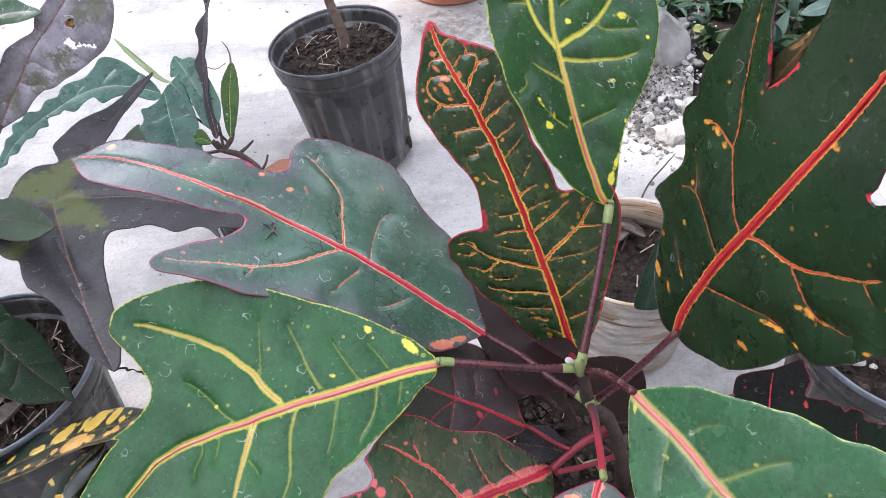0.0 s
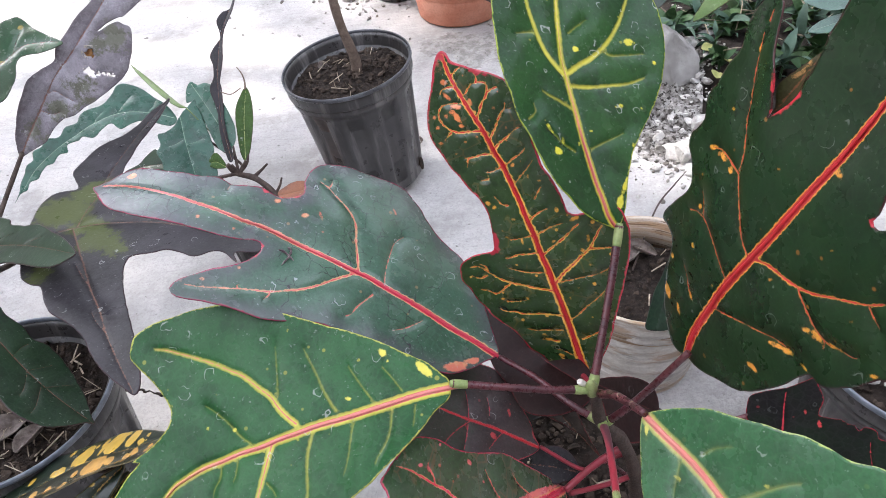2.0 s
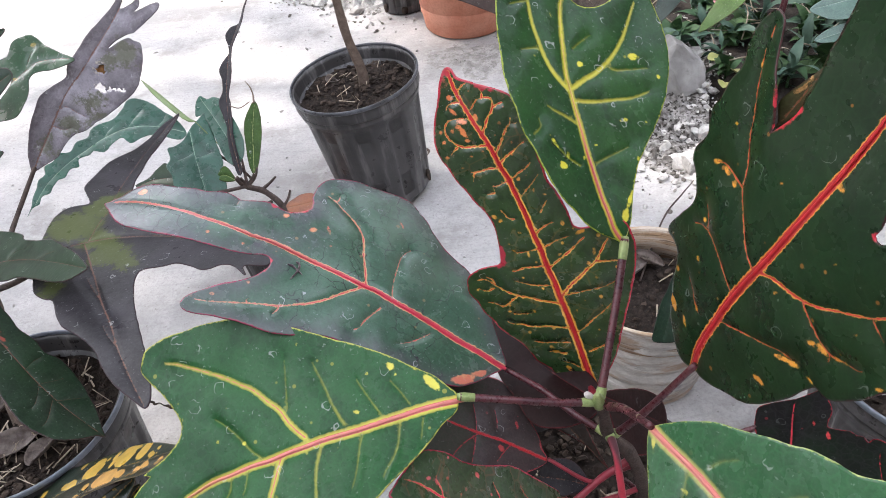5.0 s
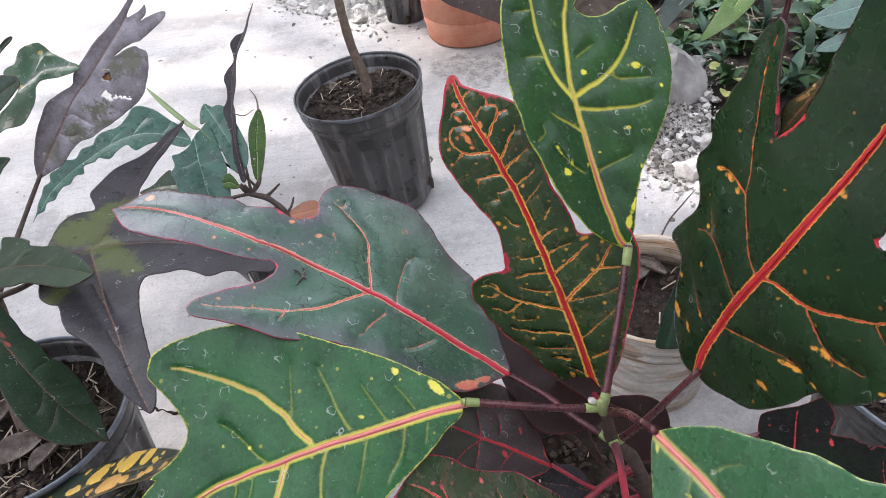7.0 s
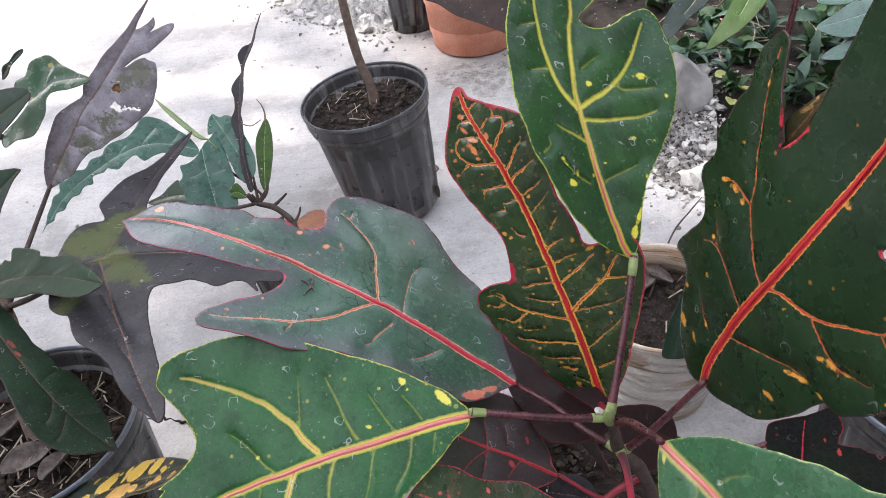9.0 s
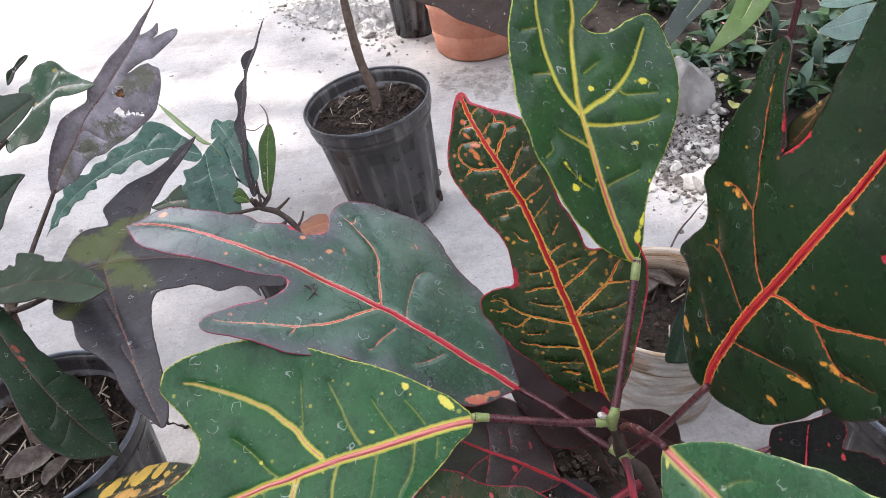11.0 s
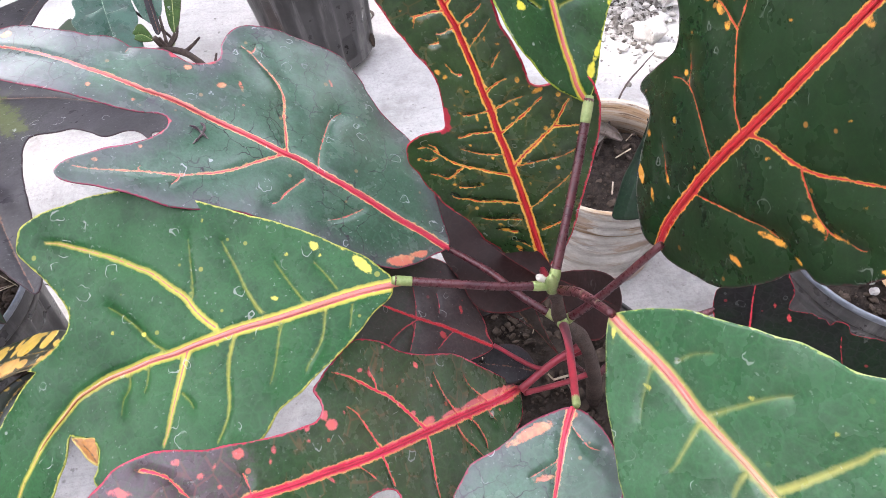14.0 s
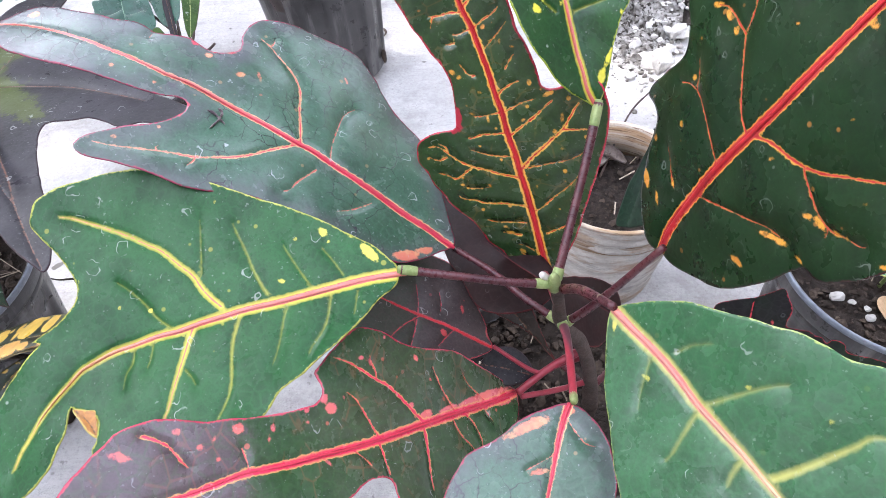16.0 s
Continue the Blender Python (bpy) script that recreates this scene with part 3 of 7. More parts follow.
def near(points, line):
    """Distance of each point to a polyline, and how far along it (0 to 1)."""
    best, along = np.full(len(points), 1e9), np.zeros(len(points))
    for i in range(len(line) - 1):
        a, b = line[i], line[i + 1]
        ab = b - a
        s = np.clip(((points - a) @ ab) / max(1e-9, ab @ ab), 0, 1)
        d = np.linalg.norm(points - (a + s[:, None] * ab), axis=1)
        closer = d < best
        best[closer], along[closer] = d[closer], ((i + s) / (len(line) - 1))[closer]
    return best, along


def leaf(plant, skin, label, base, rot, bend, margin, other_margin, veins, spots, step=3.0, holes=(), rims=()):
    """A leaf blade with its midrib. In millimetres from the leaf's foot: x along the blade, y to its side.
    bend: the blade's curvature and slope; veins: half-width and course; spots: place, two radii and turn;
    rims: places and radii where the margin's colour spreads inward."""
    control = [Vector((*p, 0)) for p in (*margin, *other_margin)]
    control.append(control[0])
    ring = []
    for i in range(len(control) - 1):
        a, b = control[i - 1] if i else control[-2], control[i]
        c, d = control[i + 1], control[i + 2] if i + 2 < len(control) else control[1]
        count = max(2, int((c - b).length / (step * 0.55)))
        for j in range(count):
            f = j / count
            p = 0.5 * (2 * b + (c - a) * f + (2 * a - 5 * b + 4 * c - d) * f * f + (3 * b - a - 3 * c + d) * f ** 3)
            p += 0.35 * Vector((noise.noise(p * 0.16), noise.noise(p * 0.16 + Vector((9, 9, 9))), 0))
            ring.append((p.x, p.y))
    ring = np.array(ring)
    loop = np.vstack([ring, ring[:1]])
    lines = [(w, np.array([(p.x, p.y) for p in spline([(*q, 0) for q in course], max(8, 5 * len(course)))])) for w, course in veins]
    swell = VEIN_SWELL.get(skin, 1.0)
    lines = [(w * (MID_SWELL.get(skin, 1.0) if i == 0 else swell), line) for i, (w, line) in enumerate(lines)]
    low, high = ring.min(0), ring.max(0)
    xs, ys = np.meshgrid(np.arange(low[0], high[0], step), np.arange(low[1], high[1], step * 0.9))
    xs = xs + (np.arange(xs.shape[0]) % 2)[:, None] * step / 2
    cloud = [np.stack([xs.ravel(), ys.ravel()], 1)]
    for w, line in lines:
        for i in range(len(line) - 1):
            a, b = line[i], line[i + 1]
            way = (b - a) / max(1e-6, np.linalg.norm(b - a))
            side = np.array((-way[1], way[0]))
            for s in np.arange(0, np.linalg.norm(b - a), 2.0):
                cloud.append(np.array([a + way * s + side * o for o in (0, w * 0.5, -w * 0.5, w * 1.3, -w * 1.3)]))
    for x, y, ra, rb, turn in spots:
        if skin not in ("purple", "violet"):
            k = np.arange(10) / 10 * math.tau
            for grow in (0.7, 1.25):
                c, s = math.cos(radians(turn)), math.sin(radians(turn))
                cloud.append(np.stack([x + grow * (ra * np.cos(k) * c - rb * np.sin(k) * s), y + grow * (ra * np.cos(k) * s + rb * np.sin(k) * c)], 1))
    cloud = np.vstack(cloud)
    # a second ring just inside the margin
    forward = np.roll(ring, -1, 0) - np.roll(ring, 1, 0)
    forward /= np.maximum(1e-6, np.linalg.norm(forward, axis=1))[:, None]
    area = 0.5 * np.sum(ring[:, 0] * np.roll(ring[:, 1], -1) - np.roll(ring[:, 0], -1) * ring[:, 1])
    inward = np.stack([-forward[:, 1], forward[:, 0]], 1) * np.sign(area)
    gap, _ = near(cloud, loop)
    cloud = np.vstack([cloud[gap > 1.7], ring + inward * 1.1])
    count = len(ring)
    verts = [Vector(p) for p in ring] + [Vector(p) for p in cloud]
    flat, _, faces, *_ = geometry.delaunay_2d_cdt(verts, [], [list(range(count))], 1, 0.02)
    flat = np.array([tuple(v) for v in flat])
    if holes:
        centre = np.array([flat[list(f)].mean(0) for f in faces])
        keep = np.ones(len(faces), bool)
        for x, y, r in holes:
            keep &= np.hypot(centre[:, 0] - x, centre[:, 1] - y) > r * (1 + 0.3 * np.sin(1.0 + 3.0 * np.arctan2(centre[:, 1] - y, centre[:, 0] - x)))
        faces = [f for f, k in zip(faces, keep) if k]
    edge, _ = near(flat, loop)
    flush = np.full(len(flat), 50.0)
    for x, y, r in rims:
        flush = np.minimum(flush, np.hypot(flat[:, 0] - x, flat[:, 1] - y) - r)
    core, halo, trough, tone = (np.full(len(flat), k) for k in (50.0, 50.0, 50.0, 1.0))
    for i, (w, line) in enumerate(lines):
        d, s = near(flat, line)
        wide = w * (1 - ({"dusty": 0.75, "green": 0.75}.get(skin, 0.6) if i == 0 else 0.75) * s ** (1.0 if skin == "dusty" else 1.5))
        core = np.minimum(core, d - wide * (CORE_SHARE.get(skin, 0.5) if i == 0 else (0.2 if skin == "green" and w > 1.1 else SIDE_SHARE.get(skin, 0.3))))
        tone = np.where(d - wide < halo, max(FAINT.get(skin, 1.0), min(1.0, (w - 0.15) / 0.8)) * (1 - (0.4 if skin in ("green", "deep", "cool") else 0.0) * s), tone)
        halo = np.minimum(halo, d - wide)
        trough = np.minimum(trough, d / max(0.25, w) ** 0.5)
    spot = np.full(len(flat), 50.0)
    for x, y, ra, rb, turn in spots:
        c, s = math.cos(radians(turn)), math.sin(radians(turn))
        dx, dy = flat[:, 0] - x, flat[:, 1] - y
        spot = np.minimum(spot, (np.hypot((dx * c + dy * s) / ra, (dy * c - dx * s) / rb) - 1) * min(ra, rb))
    u, v = flat[:, 0] / 1000, flat[:, 1] / 1000

    def rise(u, v):
        return bend[0] * u * u + bend[1] * u * v + bend[2] * v * v + bend[3] * u + bend[4] * v + bend[5] + bend[6] * u ** 3 + bend[7] * u * u * v

    z = rise(u, v)
    calm = 0.2 if skin in ("purple", "violet", "plain", "fresh") else 0.65
    z = z + 0.0016 * (1 - np.exp(-trough / 7.0)) - 0.0008
    lively = np.array([noise.noise(Vector((a * 0.035, b * 0.035, 3.1))) for a, b in flat])
    frill = np.array([noise.noise(Vector((a * 0.055, b * 0.055, 7.7))) for a, b in flat])
    z = z + calm * (0.0016 * lively + 0.0018 * frill * np.exp(-edge / 9.0))
    data = bpy.data.meshes.new("leaf")
    data.from_pydata(np.stack([u, v, z], 1).tolist(), [], [tuple(f) for f in faces])
    for name, values in (("core", core), ("halo", halo), ("edge", edge), ("spot", spot), ("tone", tone), ("flush", flush)):
        data.attributes.new(name, "FLOAT", "POINT").data.foreach_set("value", values.astype(np.float32))
    data.polygons.foreach_set("use_smooth", [True] * len(data.polygons))
    data.materials.append(LEAF[skin])
    data.materials.append(LEAF_BACK)
    blade = new("leaf", data)
    thick = blade.modifiers.new("thickness", "SOLIDIFY")
    thick.thickness, thick.offset, thick.material_offset, thick.material_offset_rim = 0.0006, -1.0, 1, 0
    blade.parent = plant
    blade.matrix_basis = Matrix.Translation(plant.location).inverted() @ pose(*base, *rot)
    tagged(blade, label)
    w, line = lines[0]
    if w >= 0.7:
        points, radii = [], []
        for i in range(0, len(line), 2):
            a, b = line[i] / 1000
            points.append((a, b, rise(a, b) - 0.0008))
            radii.append(w * (0.42 - 0.30 * i / len(line)) / 1000)
        part("midrib", tube(points, radii, 8, 3 * len(points)), MIDRIB[RIB_OF.get(skin, "pale")], blade)
    return blade


def stalk(plant, points, radii, material=PETIOLE, joints=(0.12, 0.09), name="petiole"):
    """A leaf stalk with a pale swollen joint at each end."""
    at = plant.location
    radii = [r * 0.86 for r in radii]
    ob = part(name, tube(points, radii, 10, 22, 0.05, at), material, plant)
    path = spline(points, 40)
    for share, end in zip(joints, (0, 1)):
        if share:
            k = max(2, int(40 * share))
            cut = path[:k + 1] if end == 0 else path[-k - 1:]
            r = radii[0] if end == 0 else radii[-1]
            if end:
                cut = [*cut, cut[-1] + (cut[-1] - cut[-2]).normalized() * 0.0012]
            part("stalk_joint", tube(cut, [r * 0.7, r * 1.1, r * 1.12, r * 1.0] if end == 0 else [r * 1.0, r * 1.06, r * 1.05, r * 0.75], 12, 10, 0.05, at), NODE_GREEN, ob, "pale green swollen joint")
    return ob


# ---- ground ----
def ground():
    """One sheet to the horizon, finely uneven near the plants."""
    bm = bmesh.new()
    marks = [-60, -20, -6, -2.5, *np.arange(-1.6, 2.61, 0.035).tolist(), 3.4, 6, 20, 60]
    grid = [[bm.verts.new((x, y, 0.0 if abs(x) > 3 or abs(y) > 3 else 0.004 * (noise.noise(Vector((x * 2, y * 2, 0))) - 0.3) + 0.0012 * noise.noise(Vector((x * 14, y * 14, 5))))) for x in marks] for y in marks]
    for a, b in zip(grid, grid[1:]):
        for j in range(len(marks) - 1):
            bm.faces.new((a[j], a[j + 1], b[j + 1], b[j]))
    return tagged(mesh_object("ground", bm, CONCRETE), "pale worn concrete yard with crumbs and stains", "ground", kind="structure")


ground()


def wall(name, low, high, label):
    """A plain wall out of view, added to cut sky light on the leaves."""
    bm = bmesh.new()
    bmesh.ops.create_cube(bm, size=1.0)
    for v in bm.verts:
        v.co = Vector([a + (b - a) * (c + 0.5) for a, b, c in zip(low, high, v.co)])
    bmesh.ops.bevel(bm, geom=bm.edges, offset=0.01, segments=2, affect="EDGES")
    return tagged(mesh_object(name, bm, PLASTER, smooth=False), label, "wall", kind="structure")


# Walls are added unseen; their tone sets how much light bounces back.
PLASTER = speckled("unseen_wall_plaster", (0.20, 0.19, 0.175), (0.28, 0.265, 0.245), 3.0, 0.9, 0.003, 0.3, 12.0)
wall("wall_south", (-4.0, -0.95, -0.02), (2.8, -0.75, 1.5), "unseen plain wall added behind the plants to cut sky light")
wall("wall_north", (-4.0, 3.8, -0.02), (2.8, 4.0, 2.4), "unseen plain wall added across the yard to cut sky light")
wall("wall_east", (2.8, -0.95, -0.02), (3.0, 4.0, 2.6), "unseen plain wall added beside the bed to darken leaf reflections")
wall("wall_west", (-4.2, -0.95, -0.02), (-4.0, 4.0, 2.2), "unseen plain wall added beside the yard to cut sky light")


def earth_bed():
    """A low bed of loose earth beside the concrete."""
    bm = bmesh.new()
    nx, ny = 90, 90
    rows = []
    for j in range(ny + 1):
        row = []
        for i in range(nx + 1):
            x, y = 0.28 + 1.9 * i / nx, 0.72 + 1.9 * j / ny
            inside = min((x - 0.36) * 0.80 + (y - 0.80) * 0.22, (2.05 - x) * 0.8, (2.5 - y) * 0.8, (y - 0.74) * 0.6 + (x - 0.4) * 0.3) + 0.06 * noise.noise(Vector((x * 5, y * 5, 2)))
            z = -0.03 + 0.065 * min(1.0, max(0.0, inside / 0.12)) + 0.012 * noise.noise(Vector((x * 22, y * 22, 1))) + 0.006 * noise.noise(Vector((x * 70, y * 70, 4)))
            row.append(bm.verts.new((x, y, z)))
        rows.append(row)
    for a, b in zip(rows, rows[1:]):
        for i in range(nx):
            bm.faces.new((a[i], a[i + 1], b[i + 1], b[i]))
    return tagged(mesh_object("earth_bed", bm, EARTH), "brown loose earth bed with grit", "earth bed", kind="structure")


earth_bed()


def rubble(name, count, place, low, high, material, label, seed):
    rng = random.Random(seed)
    items = []
    for i in range(count):
        x, y = place(rng)
        s = low + (high - low) * rng.random() ** 3
        items.append(((x, y, s * 0.3 + ground_level(x, y)), s, rng.uniform(1, 90), 0.65))
    return tagged(lumps(name, items, material), label, "rubble", kind="stuff")


def ground_level(x, y):
    inside = (x - 0.36) * 0.80 + (y - 0.80) * 0.22
    return max(0.0, -0.03 + 0.065 * min(1.0, max(0.0, inside / 0.12)))


def heap(a, b, wide, tall, label, seed, material):
    """A low drift of crumbled mortar: knobbly lumps of two sizes over a sloping back."""
    rows, long = [], math.dist(a, b)
    bm = bmesh.new()
    nu, nv = int(long / 0.0028), int(2 * wide / 0.0028)
    for i in range(nu + 1):
        row = []
        for j in range(nv + 1):
            u, v = i / nu, 2 * j / nv - 1
            x = a[0] + (b[0] - a[0]) * u - (b[1] - a[1]) / long * wide * v
            y = a[1] + (b[1] - a[1]) * u + (b[0] - a[0]) / long * wide * v
            p = Vector((x, y, seed))
            swell = max(0.0, 1 - (2 * u - 1) ** 4 - v * v + 0.5 * noise.noise(p * 22))
            knob = 0.75 - noise.voronoi(p * 62)[0][0] + 0.5 * (0.7 - noise.voronoi(p * 170)[0][0]) + 0.6 * noise.noise(p * 40)
            row.append(bm.verts.new((x, y, ground_level(x, y) - 0.003 + min(1.0, swell) * (tall * 0.35 + tall * max(-0.2, knob)))))
        rows.append(row)
    for p, q in zip(rows, rows[1:]):
        for j in range(nv):
            bm.faces.new((p[j], q[j], q[j + 1], p[j + 1]))
    return tagged(mesh_object("rubble", bm, material, smooth=False), label, "rubble", kind="stuff")


def along(a, b, wide):
    def place(rng):
        t = rng.random()
        return a[0] + (b[0] - a[0]) * t + rng.gauss(0, wide), a[1] + (b[1] - a[1]) * t + rng.gauss(0, wide)
    return place


heap((0.335, 0.785), (0.46, 1.14), 0.062, 0.020, "pale crumbled mortar heaped at the edge of the bed", 3, MORTAR)
heap((-0.28, 1.74), (0.0, 1.49), 0.085, 0.022, "pale crumbled mortar heaped on the concrete", 4, SUNLIT_MORTAR)
heap((0.03, 1.255), (0.27, 1.12), 0.075, 0.007, "thin drift of crumbled mortar before the terracotta pot", 5, SUNLIT_MORTAR)
rubble("rubble", 1500, along((0.335, 0.77), (0.50, 1.16), 0.036), 0.0006, 0.0042, RUBBLE, "loose pale crumbs of mortar and gravel by the bed", 3)
rubble("rubble", 1300, along((-0.28, 1.74), (-0.02, 1.49), 0.055), 0.0007, 0.005, RUBBLE, "loose pale crumbs of mortar on the concrete", 4)
rubble("rubble", 130, along((0.340, 0.76), (0.49, 1.12), 0.030), 0.0035, 0.014, CHUNK, "white broken mortar chunks at the edge of the bed", 13)
rubble("rubble", 90, along((-0.26, 1.72), (0.02, 1.47), 0.05), 0.004, 0.016, CHUNK, "white broken mortar chunks on the concrete", 14)
rubble("gravel", 220, along((-0.2, 1.45), (0.5, 1.25), 0.10), 0.0006, 0.004, GREY_STONE, "fine grey gravel strewn on the concrete", 5)
rubble("gravel", 160, along((-0.6, 0.9), (0.4, 0.6), 0.2), 0.0005, 0.0022, GREY_STONE, "scattered dark crumbs on the concrete", 6)


def rock(at, size, seed, material, label, cuts=6, name="rock", group="rocks at the bed"):
    bm = bmesh.new()
    bmesh.ops.create_icosphere(bm, subdivisions=4, radius=1.0)
    shift = Vector((seed, seed * 2, seed * 3))
    rng = random.Random(int(seed * 7))
    flats = [(Vector((rng.gauss(0, 1), rng.gauss(0, 1), rng.gauss(0, 1))).normalized(), rng.uniform(0.55, 0.85)) for k in range(cuts)]
    for v in bm.verts:
        p = v.co.copy()
        for way, reach in flats:
            over = p.dot(way) - reach
            if over > 0:
                p -= way * over * 0.92
        q = p * (1 + 0.2 * noise.noise(p * 0.9 + shift) + 0.07 * noise.noise(p * 3 + shift) + 0.03 * noise.noise(p * 9 + shift))
        v.co = Vector([a * b for a, b in zip(q, size)])
    ob = mesh_object(name, bm, material, smooth=False)
    ob.location = at
    return tagged(ob, label, name, group)


rock((0.418, 0.985, 0.040), (0.043, 0.040, 0.062), 2.0, GREY_STONE, "pale grey angular rock at the edge of the earth bed", 9)
rock((0.375, 0.785, 0.012), (0.018, 0.017, 0.016), 5.0, CHUNK, "white stone among the rubble")
rock((0.50, 1.02, 0.025), (0.018, 0.02, 0.016), 11.0, STONE, "small pale stone on the earth")


# ---- pots ----
# Mid grey stands in for the bluish gloss on the tilted pot's lip.
SHEEN_LIP = speckled("sheen_black_lip", (0.05, 0.05, 0.055), (0.11, 0.115, 0.13), 50.0, 0.32, 0.0003, 0.5)

def soil_in(pot, radius, level, seed, straw=16, chips=900):
    rng = random.Random(seed)
    bm = bmesh.new()
    rings, sides = 34, 110
    grid = []
    for i in range(rings + 1):
        r = radius * i / rings
        grid.append([bm.verts.new((r * math.cos(a), r * math.sin(a), level + 0.006 * noise.noise(Vector((r * math.cos(a) * 40, r * math.sin(a) * 40, seed))) + 0.004 * (0.6 - noise.voronoi(Vector((r * math.cos(a) * 150, r * math.sin(a) * 150, seed)))[0][0]))) for a in (math.tau * j / sides for j in range(sides))])
    for a, b in zip(grid, grid[1:]):
        for j in range(sides):
            bm.faces.new((a[j], b[j], b[(j + 1) % sides], a[(j + 1) % sides]))
    bmesh.ops.remove_doubles(bm, verts=bm.verts, dist=1e-6)
    soil = part("soil", bm, SOIL, pot, "dark crumbly potting soil")
    items = []
    for i in range(chips):
        a, r = rng.uniform(0, math.tau), radius * 0.95 * math.sqrt(rng.random())
        items.append(((r * math.cos(a), r * math.sin(a), level + 0.003), 0.0006 + 0.0034 * rng.random() ** 3, rng.uniform(1, 90), 0.5))
    tagged(lumps("mulch", items, CHIP, soil), "dark bark chips", kind="stuff")
    bm = bmesh.new()
    for i in range(straw):
        a, r, turn = rng.uniform(0, math.tau), radius * 0.8 * math.sqrt(rng.random()), rng.uniform(0, math.tau)
        length, wide = 0.004 + 0.018 * rng.random() ** 2, rng.uniform(0.0002, 0.0007)
        c, s = math.cos(turn) * length / 2, math.sin(turn) * length / 2
        x, y, z = r * math.cos(a), r * math.sin(a), level + 0.006
        tilt = rng.uniform(-0.004, 0.006)
        box = [bm.verts.new((x + c * e + wide * f * math.sin(turn), y + s * e - wide * f * math.cos(turn), z + tilt * e + wide * g)) for e in (-1, 1) for f in (-1, 1) for g in (-0.5, 0.5)]
        for q in ((0, 1, 3, 2), (4, 6, 7, 5), (0, 4, 5, 1), (2, 3, 7, 6), (0, 2, 6, 4), (1, 5, 7, 3)):
            bm.faces.new([box[k] for k in q])
    tagged(part("straw", bm, STRAW, soil, "dry straw bits", smooth=False), kind="stuff")


def nursery_pot(at, top, height, label, rim_material=BLACK_PLASTIC, seed=1, level=None, foot=0.78, straw=20, turn=0.0):
    """A thin moulded nursery pot: fluted tapered wall, stepped rim, floor with drain holes, soil."""
    pot = thing("plant_pot", at, label, "plant pot", "plant pots")
    pot.rotation_euler.z = turn
    low, wall = top * foot, 0.0018
    level = level or height * 0.9
    slope = lambda z: low + (top * 0.955 - low) * z / height
    heights = [0.0, 0.003, 0.008, *np.linspace(0.02, height * 0.82, 12).tolist()]
    outer = [(slope(z) * (0.97 if z < 0.002 else 1), z) for z in heights]
    outer += [(slope(height * 0.82) + 0.0022, height * 0.825), (slope(height * 0.88) + 0.0024, height * 0.88)]
    inner = [(slope(z) - wall, z) for z in (height * 0.88, height * 0.5, 0.004)]
    part("body", lathe([(0.0005, 0.0), *outer, *inner, (0.0005, 0.004)], 160, 0.0040, 10, 0.015, height * 0.8), BLACK_PLASTIC, pot, "black fluted plastic wall")
    h = height
    rim = [(slope(h * 0.88) - wall, h * 0.875), (top * 0.965, h * 0.875), (top * 0.98, h * 0.885), (top * 0.98, h * 0.955), (top * 0.97, h * 0.972), (top * 0.945, h * 0.972), (top * 0.935, h * 0.94), (slope(h * 0.88) - wall, h * 0.875)]
    rim = part("rim", lathe(rim, 96), BLACK_PLASTIC, pot, "stepped black rim")
    lip = [(top * 0.982, h * 0.957), (top * 0.995, h * 0.96), (top, h * 0.97), (top, h * 0.985), (top * 0.993, h * 0.99), (top * 0.978, h * 0.989), (top * 0.972, h * 0.980), (top * 0.972, h * 0.974), (top * 0.982, h * 0.957)]
    part("lip", lathe(lip, 96), rim_material, rim, "rolled lip")
    for k in range(6):
        a = math.tau * (k + 0.5) / 6
        bm = bmesh.new()
        bmesh.ops.create_cone(bm, cap_ends=True, segments=20, radius1=0.009, radius2=0.009, depth=0.003)
        bmesh.ops.scale(bm, vec=(1.0, 0.75, 1.0), verts=bm.verts)
        hole = part("drain_hole", bm, CHIP, pot, "dark drain hole")
        hole.matrix_basis = pose((low * 1.005) * math.cos(a), (low * 1.005) * math.sin(a), 0.010, 0, 88, math.degrees(a))
    soil_in(pot, slope(level) - wall, level, seed, straw)
    return pot


tree_pot = nursery_pot((-0.0475, 0.8340, 0.0075), 0.083, 0.176, "black fluted nursery pot tilted on the concrete", SHEEN_LIP, seed=1, level=0.150, foot=0.77)
tree_pot.rotation_euler = (Matrix.Rotation(radians(-5.5), 3, "Y") @ Matrix.Rotation(radians(2.0), 3, "X") @ Matrix.Rotation(0.3, 3, "Z")).to_euler()
left_pot = nursery_pot((-0.327, 0.372, 0.001), 0.083, 0.165, "black nursery pot with a pale grey lip", GREY_RIM, 2, 0.138, straw=130)
right_pot = nursery_pot((0.366, 0.314, 0.001), 0.083, 0.165, "black nursery pot with a blue-grey rim", GREY_RIM, 3, 0.150)
croton_pot = nursery_pot((0.100, 0.242, 0.001), 0.078, 0.160, "black nursery pot under the croton", seed=4, level=0.142)
wavy_pot = nursery_pot((-0.185, 0.672, 0.001), 0.042, 0.068, "small black pot holding the wavy-leaved plant", seed=6, level=0.06)
back_pot = nursery_pot((0.008, 1.478, 0.001), 0.056, 0.115, "small dark pot beside the terracotta pot", GREY_RIM, 5, 0.10)


